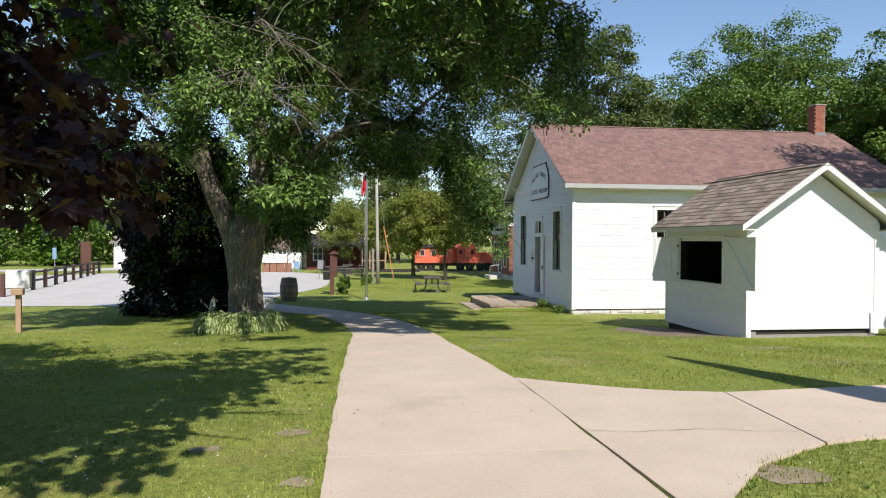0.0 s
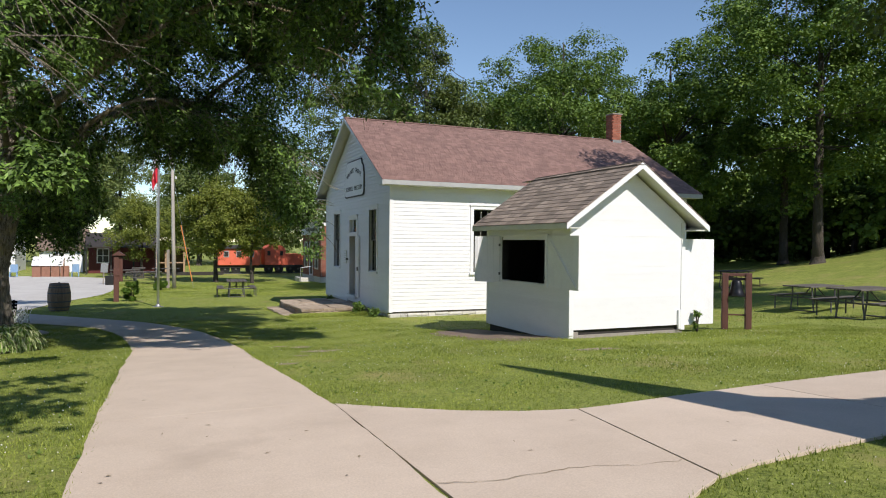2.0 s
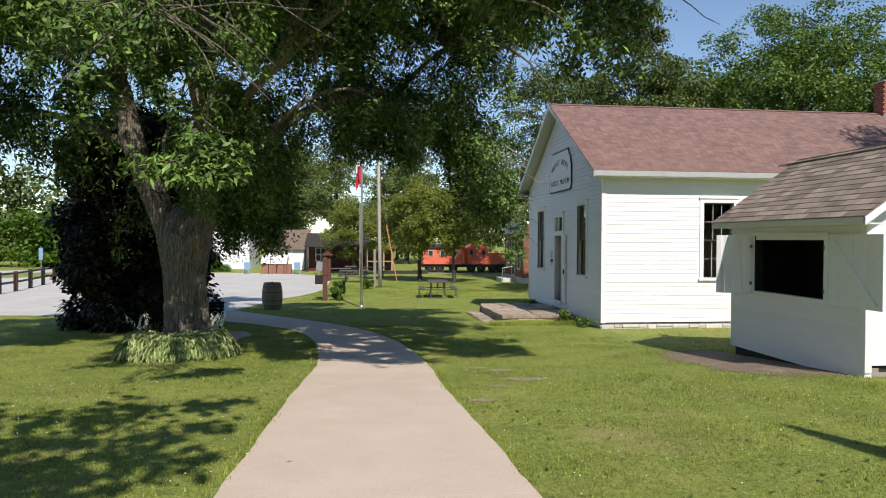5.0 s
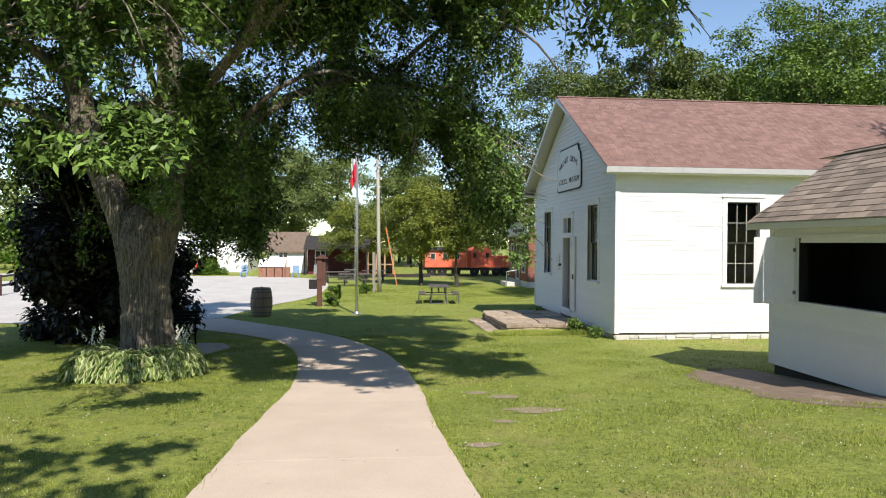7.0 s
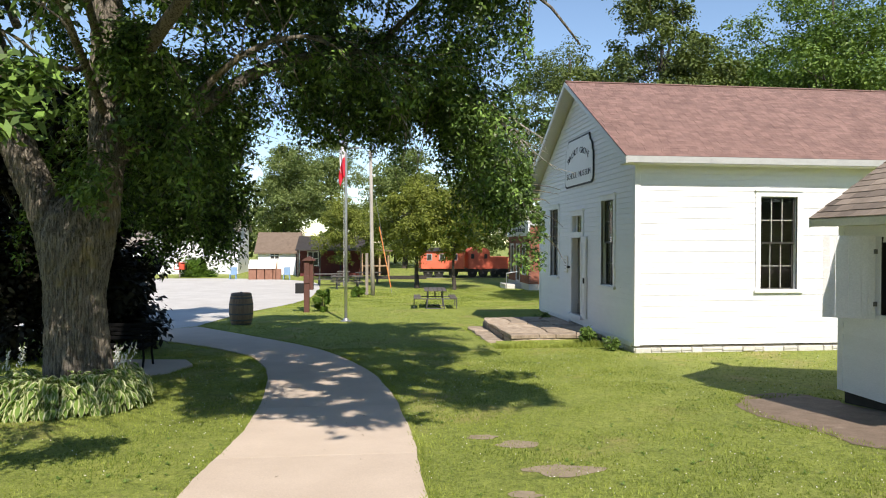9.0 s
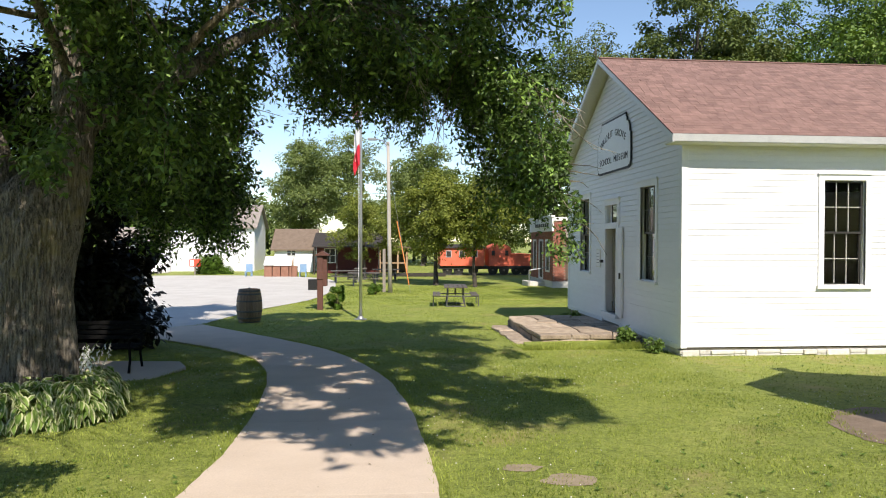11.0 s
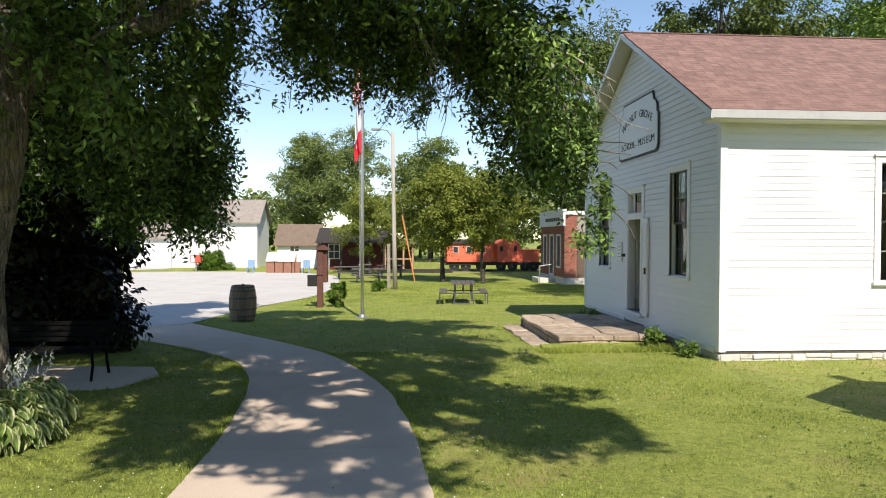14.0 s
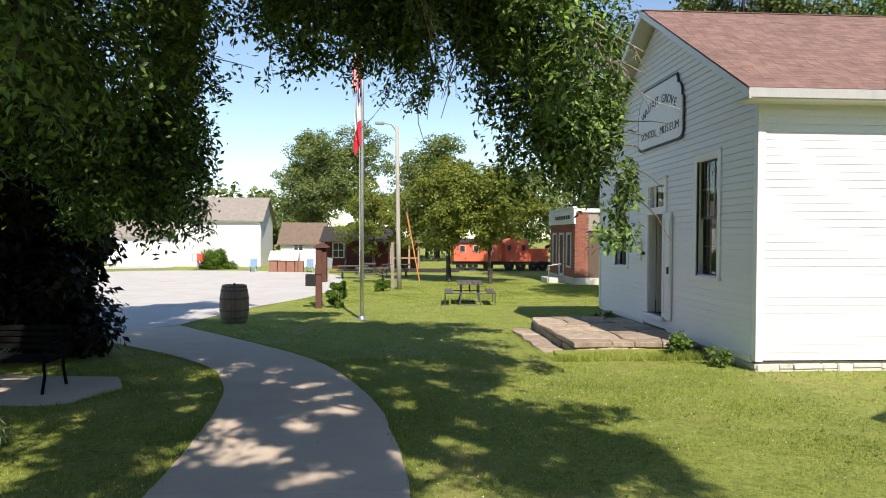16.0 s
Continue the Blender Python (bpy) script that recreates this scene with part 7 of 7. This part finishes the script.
for a, b, za, zb in ((BY0 + 0.7, BY0 + 1.7, 0.9, 2.8), (BY0 + 2.3, BY0 + 3.4, 0.42, 2.8), (BY0 + 4.0, BY0 + 5.0, 0.9, 2.8)):
    w = part("window", boxes(((BX - 0.03, a, za), (BX + 0.04, a + 0.09, zb)), ((BX - 0.03, b - 0.09, za), (BX + 0.04, b, zb)), ((BX - 0.03, a, zb - 0.12), (BX + 0.04, b, zb)), ((BX - 0.03, a, za), (BX + 0.04, b, za + 0.1))), white_trim, shop)
    part("pane", boxes(((BX + 0.03, a + 0.09, za + 0.1), (BX + 0.045, b - 0.09, zb - 0.12))), sash_paint, w)
fas = part("fascia", boxes(((BX - 0.06, BY0 - 0.05, 3.25), (BX + 0.05, BY1, 4.05)), ((BX - 0.12, BY0 - 0.1, 4.05), (BX + 0.1, BY1, 4.15)), ((BX + 0.05, BY0 - 0.05, 3.85), (12, BY0 + 0.05, 4.05))), white_trim, shop)
for k in range(7):
    part("lettering_bar", boxes(((BX - 0.075, BY0 + 0.8 + k * 0.5, 3.52), (BX - 0.061, BY0 + 1.15 + k * 0.5, 3.72))), black_letter, fas)
part("stone_step", boxes(((BX - 1.0, BY0 + 1.9, 0), (BX, BY0 + 3.6, 0.3)), bevel=0.02), limestone, shop)
rl = thing("hand_rail", pose(BX - 1.0, BY0 + 1.6, gz(BX - 1, BY0 + 1.6)), "grey pipe rail before the shop step", "rail")
part("post", tube([(0, 0, 0), (0, 0, 0.95)], 0.03, 8), steel, rl)
part("bar", tube([(0, 0, 0.95), (1.0, 0.0, 1.1)], 0.03, 8), steel, rl)

# small grey sign on a leaning stake, and a long dark timber along the track
gs = thing("lawn_sign", pose(-9.3, 27.0, gz(-9.3, 27), 0, 4, 8), "small grey sign on a leaning wooden stake", "sign")
part("stake", boxes(((-0.03, -0.03, -0.1), (0.03, 0.03, 1.0))), grey_wood, gs)
part("panel", boxes(((-0.2, -0.05, 0.75), (0.2, -0.032, 1.35)), bevel=0.004), steel, gs)
tm = thing("track_timber", pose(-5.4, 39.4, gz(-3, 39.4)), "long dark sleeper edging beside the track", "timber")
part("beam", boxes(((0, -0.12, 0), (4.4, 0.12, 0.28)), bevel=0.015), dark_shade, tm)

# ---- far left: rail fence, board and signs ----
fence = thing("rail_fence", None, "weathered two-rail timber fence along the lane", "fence")
FP = [(-20.1 - 0.2 * (11.5 + 2.6 * k), 11.5 + 2.6 * k) for k in range(11)]
for k, (x, y) in enumerate(FP):
    z = gz(x, y)
    part("post", boxes(((x - 0.08, y - 0.08, z - 0.1), (x + 0.08, y + 0.08, z + 1.05))), dark_shade if k % 3 else brown_wood, fence)
for (xa, ya), (xb, yb) in zip(FP, FP[1:]):
    for h in (0.5, 0.95):
        part("rail", tube([(xa, ya, gz(xa, ya) + h), (xb, yb, gz(xb, yb) + h)], 0.055, 6), dark_shade, fence)
bd = thing("notice_board", pose(-28.8, 38.0, gz(-28.8, 38.0)), "tall brown wooden notice board", "notice board")
part("board", boxes(((-0.4, -0.08, 0.3), (0.4, 0.08, 2.6)), bevel=0.02), brown_wood, bd)
part("leg", boxes(((-0.35, -0.05, -0.1), (-0.2, 0.05, 0.3)), ((0.2, -0.05, -0.1), (0.35, 0.05, 0.3))), brown_wood, bd)
sg = thing("road_sign", pose(-30.8, 37.0, gz(-30.8, 37)), "blue road sign on a steel post", "road sign")
part("post", tube([(0, 0, 0), (0, 0, 2.2)], 0.035, 8), steel, sg)
part("panel", boxes(((-0.15, -0.05, 1.2), (0.15, -0.035, 2.1)), bevel=0.005), blue_paint, sg)
sp = thing("street_pole", pose(-35.5, 34.5, gz(-35, 34)), "slim grey street pole", "pole")
part("shaft", tube([(0, 0, 0), (0, 0, 8)], [0.11, 0.07], 10), steel, sp)

# ---- sign on the gable ----
def letter_mesh(text, size):
    cu = bpy.data.curves.new("letter", "FONT")
    cu.body, cu.size, cu.extrude = text, size, 0.004
    cu.align_x = "CENTER"
    ob = new("letter", cu)
    me = bpy.data.meshes.new_from_object(ob.evaluated_get(bpy.context.evaluated_depsgraph_get()))
    bpy.data.objects.remove(ob)
    return me


SCY = 3.78
sign = thing("school_sign", Matrix(((0, 0, -1, -0.03), (-1, 0, 0, SCY), (0, 1, 0, 3.90), (0, 0, 0, 1))), "white sign board with black border reading WALNUT GROVE SCHOOL MUSEUM", "sign")


def sign_outline(grow):
    half = [(0, 0)]
    w, h = 1.17 + grow, 1.24
    pts = [(w - 0.16, -grow), (w - 0.05, 0.04 - grow), (w, 0.14), (w, 0.78), (w - 0.07, 0.80), (w - 0.07, 0.93), (w - 0.14, 1.04), (w - 0.26, 1.08), (w - 0.26, 1.16), (w - 0.31, 1.19), (w - 0.31, 1.24 + grow)]
    return [(x, y) for x, y in pts] + [(-x, y) for x, y in pts[::-1]]


part("border", prism(sign_outline(0.035), "z", 0.0, 0.022), black_letter, sign)
part("panel", prism(sign_outline(-0.012), "z", 0.004, 0.030), white_trim, sign)
words = "WALNUT GROVE"
for i, ch in enumerate(words):
    if ch == " ":
        continue
    k = (i - (len(words) - 1) / 2) / ((len(words) - 1) / 2)
    x, ang = 0.80 * k, -0.42 * k
    link("letter", letter_mesh(ch, 0.235), black_letter, sign, m=Matrix.Translation((x, 0.84 - 0.19 * k * k, 0.032)) @ Matrix.Rotation(ang, 4, "Z"))
words = "SCHOOL MUSEUM"
for i, ch in enumerate(words):
    if ch != " ":
        link("letter", letter_mesh(ch, 0.225), black_letter, sign, m=Matrix.Translation((-0.94 + 1.88 * i / (len(words) - 1), 0.20, 0.032)))

notice = thing("notice", pose(-0.03, 4.93, 1.52), "white paper notice pinned beside the door", "notice")
part("sheet", boxes(((-0.016, -0.14, 0.0), (-0.008, 0.14, 0.42))), white_trim, notice)
part("board", boxes(((-0.008, -0.17, -0.03), (0.012, 0.17, 0.45))), soffit_cream, notice)
for k in range(4):
    part("text_bar", boxes(((-0.0185, -0.1, 0.08 + k * 0.08), (-0.0165, 0.1, 0.1 + k * 0.08))), steel, notice)
lamp_box = thing("mail_slot", pose(-0.03, 4.62, 1.62), "small black metal box beside the door frame", "box")
part("box", boxes(((-0.06, -0.05, 0), (0.012, 0.05, 0.07)), bevel=0.006), black_stuff, lamp_box)


# ---- bench on its slab ----
slab = thing("bench_slab", None, "small concrete slab set in the grass under a bench", "slab")
so = [(-10.9, -2.15), (-9.6, -2.25), (-9.05, -1.9), (-8.85, -1.0), (-9.1, -0.5), (-10.9, -0.3)]
bm = prism(so, "z", -0.1, 0.09)
part("slab_body", bm, concrete, slab)
bench = thing("park_bench", pose(-10.25, -1.2, 0.085, 0, 0, 0), "dark slatted metal park bench standing under the bush", "bench")
for k in range(4):
    part("seat_slat", boxes(((-0.75, -0.28 + k * 0.12, 0.38), (0.75, -0.185 + k * 0.12, 0.41)), bevel=0.004), bench_black, bench)
for k in range(4):
    part("back_slat", boxes(((-0.75, 0.22 + k * 0.02, 0.47 + k * 0.075), (0.75, 0.245 + k * 0.02, 0.53 + k * 0.075)), bevel=0.004), bench_black, bench)
for x in (-0.68, 0.68):
    part("leg", tube([(x, -0.30, 0.0), (x, -0.24, 0.2), (x, -0.27, 0.38)], 0.02, 8), bench_black, bench)
    part("leg", tube([(x, 0.28, 0.0), (x, 0.2, 0.25), (x, 0.21, 0.40), (x, 0.31, 0.77)], 0.02, 8), bench_black, bench)
    part("arm_rest", tube([(x, -0.27, 0.38), (x, -0.3, 0.54), (x, -0.1, 0.58), (x, 0.25, 0.58)], 0.018, 8), bench_black, bench)


# ---- hostas round the ash ----
def hosta_mesh(rng, leaves, reach, high):
    """A dome of overlapping broad leaves, each cupped, with a pale margin."""
    verts, faces, mats = [], [], []
    nu, nv = 5, 4
    for _ in range(leaves):
        a = rng.uniform(0, 2 * math.pi)
        f = math.sqrt(rng.uniform(0.0, 1.0))
        zc = high * math.sqrt(max(0.04, 1 - 0.92 * f * f)) * rng.uniform(0.6, 1.05)
        base = Vector((math.cos(a) * reach * f * 0.85, math.sin(a) * reach * f * 0.85, zc))
        h = a + rng.uniform(-1.1, 1.1)
        pitch = 0.35 - 1.2 * f + rng.uniform(-0.65, 0.65)
        d = Vector((math.cos(h) * math.cos(pitch), math.sin(h) * math.cos(pitch), math.sin(pitch)))
        side = Vector((-math.sin(h), math.cos(h), rng.uniform(-0.3, 0.3))).normalized()
        up = side.cross(d) * -1
        ln, wid = rng.uniform(0.085, 0.13), rng.uniform(0.030, 0.046)
        o = len(verts)
        for j in range(nv):
            t = j / (nv - 1)
            w = wid * math.sin(math.pi * min(0.97, 0.12 + 0.85 * t)) ** 0.62
            for i in range(nu):
                u = (-1, -0.62, 0, 0.62, 1)[i]
                q = base + d * (ln * t) + side * (u * w) + up * (0.018 * abs(u)) - Vector((0, 0, 0.07 * t * t))
                verts.append((q.x, q.y, max(0.012, q.z)))
        for j in range(nv - 1):
            for i in range(nu - 1):
                p = o + j * nu + i
                faces.append((p, p + 1, p + nu + 1, p + nu))
                mats.append(1 if i in (0, nu - 2) else 0)
    me = poly(verts, faces, "foliage")
    me.materials.append(hosta_leaf)
    me.materials.append(hosta_edge)
    me.polygons.foreach_set("material_index", mats)
    return me


rng = random.Random(201)
hosta_meshes = [hosta_mesh(rng, 290, 0.36, 0.45) for _ in range(4)]
spots = [(-9.0, -4.3), (-9.05, -4.75), (-9.08, -5.08), (-9.35, -5.25), (-9.6, -5.3), (-9.85, -5.25), (-10.1, -5.1), (-10.2, -4.75), (-10.15, -4.4), (-9.25, -4.95), (-9.6, -5.0), (-9.95, -4.95), (-9.02, -3.95), (-8.80, -4.72), (-8.86, -5.0)]
for i, (x, y) in enumerate(spots):
    h = thing("hosta", pose(x, y, gz(x, y), 0, 0, rng.uniform(0, 360)), "variegated hosta with cream leaf margins at the tree's foot", "plant", "hostas round the tree")
    link("foliage", hosta_meshes[i % 4], None, h)
    if i in (0, 7, 8, 12, 13):
        for _ in range(3):
            pts = [(0, 0, 0.2), (rng.uniform(-0.08, 0.08), rng.uniform(-0.08, 0.08), 0.5), (rng.uniform(-0.2, 0.2), rng.uniform(-0.2, 0.2), 0.78)]
            st = part("flower_stalk", tube(spline(pts, 0.06), 0.0035, 5), weed_leaf, h)
            for k in range(9):
                t = 0.55 + 0.05 * k
                p = Vector(pts[1]).lerp(Vector(pts[2]), (t - 0.5) / 0.5) + Vector((rng.uniform(-0.02, 0.02), rng.uniform(-0.02, 0.02), 0))
                part("bell_flower", tube([p, p + Vector((rng.uniform(-0.015, 0.015), rng.uniform(-0.015, 0.015), -0.02)), p + Vector((rng.uniform(-0.025, 0.025), rng.uniform(-0.025, 0.025), -0.04))], [0.002, 0.006, 0.009], 6), petal, st)

# ---- bare spots, booth apron ----
for i, (x, y, rx, ry) in enumerate(((-4.54, -7.13, 0.2, 0.13), (-4.25, -7.5, 0.26, 0.15), (-4.1, -8.45, 0.34, 0.2), (-4.55, -9.05, 0.14, 0.1), (-4.95, -10.0, 0.22, 0.09), (-7.92, -15.9, 0.11, 0.09), (-7.36, -15.5, 0.14, 0.13), (-7.24, -16.7, 0.10, 0.12), (-4.35, -16.95, 0.3, 0.2), (-0.2, -10.6, 0.45, 0.16))):
    rr = random.Random(300 + i)
    ring = [(x + rx * math.cos(a) * rr.uniform(0.6, 1.15), y + ry * math.sin(a) * rr.uniform(0.6, 1.15)) for a in np.linspace(0, 2 * math.pi, 13)[:-1]]
    tagged(flat_patch("bare_patch", ring, 0.005, dirt, 0.01, i, 0.09), "worn patch of bare brown soil in the lawn", "bare soil", kind="structure")
# Worn soil strip, coloured dark for the shade along the booth's foot.
tagged(flat_patch("booth_apron", [(-1.18, -6.4), (-1.15, -7.6), (-1.0, -8.3), (-0.5, -8.75), (0.34, -8.9), (0.34, -7.0), (0.34, -5.2), (-0.3, -5.0), (-0.9, -5.5)], 0.006, mud, 0.07, 41, 0.2), "worn strip of stone and soil before the booth", "apron", kind="structure")

# ---- unseen shed and mast added behind the start to cast shade on lawn and walk ----
back = thing("shed_behind", None, "unseen plain wooden shed and tapering mast added to cast a shadow on the walk", "shed", kind="structure")
part("body", prism([(-1.5, 0.6), (3.0, 0.6), (3.0, 2.5), (-0.3, 3.2), (-1.1, 3.95), (-1.5, 3.95)], "y", -20.3, -17.54), grey_wood, back)
part("mast", prism([(-1.62, 3.7), (-0.95, 3.7), (-1.2, 6.75), (-1.28, 6.75)], "y", -17.85, -17.4), grey_wood, back)
part("roof", prism([(-0.32, 3.21), (3.12, 2.48), (3.12, 2.53), (-0.32, 3.26)], "y", -20.4, -17.5), grey_roof, back)
for x in (-0.4, 1.4):
    part("door", boxes(((x, -17.53, 0.95), (x + 0.8, -17.5, 2.45))), pole_wood, back)


# ---- grass blades, clover and litter ----
def inside(px, py, outline):
    """Which points lie in a closed outline."""
    hit = np.zeros(len(px), bool)
    n = len(outline)
    for i in range(n):
        x0, y0 = outline[i]
        x1, y1 = outline[(i + 1) % n]
        if y0 == y1:
            continue
        c = ((y0 > py) != (y1 > py)) & (px < (x1 - x0) * (py - y0) / (y1 - y0) + x0)
        hit ^= c
    return hit


lot_line = [(p.x, p.y) for p in spline([(*q, 0) for q in LOT + LOT[:1]], 1.0)]
walk_line = [(p.x, p.y) for p in Ls[::8]] + [(p.x, p.y) for p in Rs[::8]][::-1]
branch_line = [(-5.4, -17.9)] + B_NEAR[1:] + B_FAR[:0:-1] + [(-5.3, -13.2)]
apron = [(-1.1, -6.4), (-1.0, -8.1), (0.38, -8.95), (0.38, -5.2), (-0.8, -5.4)]


def open_grass(px, py):
    bad = inside(px, py, lot_line) | inside(px, py, walk_line) | inside(px, py, branch_line) | inside(px, py, apron) | inside(px, py, so)
    bad |= (px > -0.02) & (px < SL) & (py > -0.02) & (py < SW)
    bad |= (px > KX0) & (px < KX1) & (py > KY0) & (py < KY1)
    bad |= (px > SX0 - 0.48) & (px < 0) & (py > SY0 - 0.1) & (py < SY1)
    bad |= (px - TX) ** 2 + (py - TY) ** 2 < 0.36
    return ~bad


rs = np.random.RandomState(401)


def blades(name, label, x0, x1, y0, y1, count, low, high, wide, keep=None, stray=0.0):
    px, py = rs.uniform(x0, x1, count), rs.uniform(y0, y1, count)
    clumpy = np.sin(px * 2.1 + np.sin(py * 1.7) * 2) * np.sin(py * 2.4 + np.sin(px * 1.3) * 2)
    ok = open_grass(px, py) & (rs.uniform(-1.6, 1, count) < clumpy + 0.5)
    if keep is not None:
        ok &= keep(px, py)
    px, py, clumpy = px[ok], py[ok], clumpy[ok]
    n = len(px)
    px, py = px + rs.uniform(-stray, stray, n), py + rs.uniform(-stray, stray, n)
    h = rs.uniform(low, high, n) * (1 + 0.3 * clumpy)
    ang = rs.uniform(0, 2 * np.pi, n)
    lean = rs.uniform(0.1, 0.9, n) * h
    la = rs.uniform(0, 2 * np.pi, n)
    z = ground(px, py) - 0.004
    w = rs.uniform(0.6, 1.3, n) * wide
    A = np.stack([px - np.cos(ang) * w, py - np.sin(ang) * w, z], -1)
    B = np.stack([px + np.cos(ang) * w, py + np.sin(ang) * w, z], -1)
    C = np.stack([px + np.cos(la) * lean, py + np.sin(la) * lean, z + h], -1)
    co = np.stack([A, B, C], 1).reshape(-1, 3).astype(np.float32)
    me = bpy.data.meshes.new(name)
    me.vertices.add(3 * n)
    me.vertices.foreach_set("co", co.ravel())
    me.loops.add(3 * n)
    me.loops.foreach_set("vertex_index", np.arange(3 * n, dtype=np.int32))
    me.polygons.add(n)
    me.polygons.foreach_set("loop_start", np.arange(0, 3 * n, 3, dtype=np.int32))
    me.update(calc_edges=True)
    return tagged(link(name, me, grass_leaf), label, "grass", kind="stuff")


blades("grass", "short mown grass blades beside the walk", -13.5, -0.5, -17.5, 1.5, 400000, 0.012, 0.031, 0.0052)
blades("grass", "mown grass blades before the booth", -0.5, 7, -16.2, -8.6, 140000, 0.013, 0.033, 0.0054)
blades("grass", "mown grass blades on the open lawn", -20, 12, -18, 14, 150000, 0.016, 0.042, 0.010, keep=lambda x, y: ~((x > -13.5) & (x < -0.5) & (y > -17.5) & (y < 1.5)) & ~((x >= -0.5) & (x < 7) & (y < -8.6)))


blades("grass", "mown grass blades on the far lawn", -13, 8, 14, 27, 100000, 0.018, 0.042, 0.016)
blades("grass", "longer grass on the bank by the stoop", SX0 - 0.5, -0.3, SY0 - 0.75, SY0 + 0.0, 9000, 0.07, 0.15, 0.006)


def fringe(px, py):
    near = np.zeros(len(px), bool)
    for d in (0.07,):
        for dx, dy in ((d, 0), (-d, 0), (0, d), (0, -d), (d, d), (-d, -d)):
            near |= ~open_grass(px + dx, py + dy)
    near &= ~((px > -0.1) & (px < SL) & (py < 0) & (py > -0.2) & (rs.uniform(0, 1, len(px)) < 0.8))
    return near


blades("grass", "longer uncut grass along walk edges and walls", -13, 5, -17.5, 8, 1100000, 0.02, 0.06, 0.0045, keep=fringe, stray=0.055)
# clover heads
n = 6500
px, py = rs.uniform(-13, 5, n), rs.uniform(-17, 0, n)
ok = open_grass(px, py) & (np.sin(px * 0.9 + 1) * np.sin(py * 0.8) + rs.uniform(-1, 1, n) > 0.1)
px, py = px[ok], py[ok]
cv, cf = [], []
for x, y in zip(px, py):
    z, r, o = gz(x, y) + rs.uniform(0.02, 0.04), rs.uniform(0.003, 0.007), len(cv)
    cv += [(x + r, y, z), (x, y + r, z), (x - r, y, z), (x, y - r, z), (x, y, z + r), (x, y, z - r)]
    cf += [tuple(o + i for i in f) for f in ((0, 1, 4), (1, 2, 4), (2, 3, 4), (3, 0, 4), (1, 0, 5), (2, 1, 5), (3, 2, 5), (0, 3, 5))]
tagged(link("clover_flowers", poly(cv, cf), petal), "small white clover heads scattered through the lawn", "clover", kind="stuff")
# broad-leaved weeds in the turf
n = 3000
px, py = rs.uniform(-13, 4, n), rs.uniform(-17.3, 2, n)
ok = open_grass(px, py) & (np.sin(px * 1.3 + 2) * np.sin(py * 1.1 + 1) + rs.uniform(-1, 1, n) > 0.2)
px, py = px[ok], py[ok]
per = 7
ang = rs.uniform(0, 2 * np.pi, (len(px), per))
A = np.stack([np.cos(ang), np.sin(ang), rs.uniform(0.25, 1.0, ang.shape)], -1).reshape(-1, 3)
S = np.stack([-np.sin(ang), np.cos(ang), rs.uniform(-0.3, 0.3, ang.shape)], -1).reshape(-1, 3)
base = np.stack([px, py, ground(px, py) + 0.005], -1)[:, None, :].repeat(per, 1).reshape(-1, 3)
k = len(base)
weeds = leaves_mesh("turf_weeds", base, unit(A), unit(S), rs.uniform(0.02, 0.05, k), rs.uniform(0.010, 0.022, k), 0.05, weed_leaf)
tagged(weeds, "low broad-leaved weeds scattered in the grass", "weeds", kind="stuff")
# dry leaves and twigs on the walk
lv = random.Random(402)
pv = [(lv.uniform(-7.0, -5.3), lv.uniform(-17, -1)) for _ in range(40)] + [(lv.uniform(-4.5, 0.5), lv.uniform(-16, -14.6)) for _ in range(10)]
P = np.array([(x, y, gz(x, y) + 0.026) for x, y in pv])
ang = np.array([lv.uniform(0, 6.28) for _ in pv])
A = np.stack([np.cos(ang), np.sin(ang), np.full(len(pv), 0.1)], -1)
S = np.stack([-np.sin(ang), np.cos(ang), np.full(len(pv), 0.15)], -1)
litter = leaves_mesh("leaf_litter", P, unit(A), unit(S), np.array([lv.uniform(0.02, 0.06) for _ in pv]), np.array([lv.uniform(0.006, 0.02) for _ in pv]), 0.05, dirt)
tagged(litter, "dry brown leaves and twigs lying on the concrete", "leaf litter", kind="stuff")
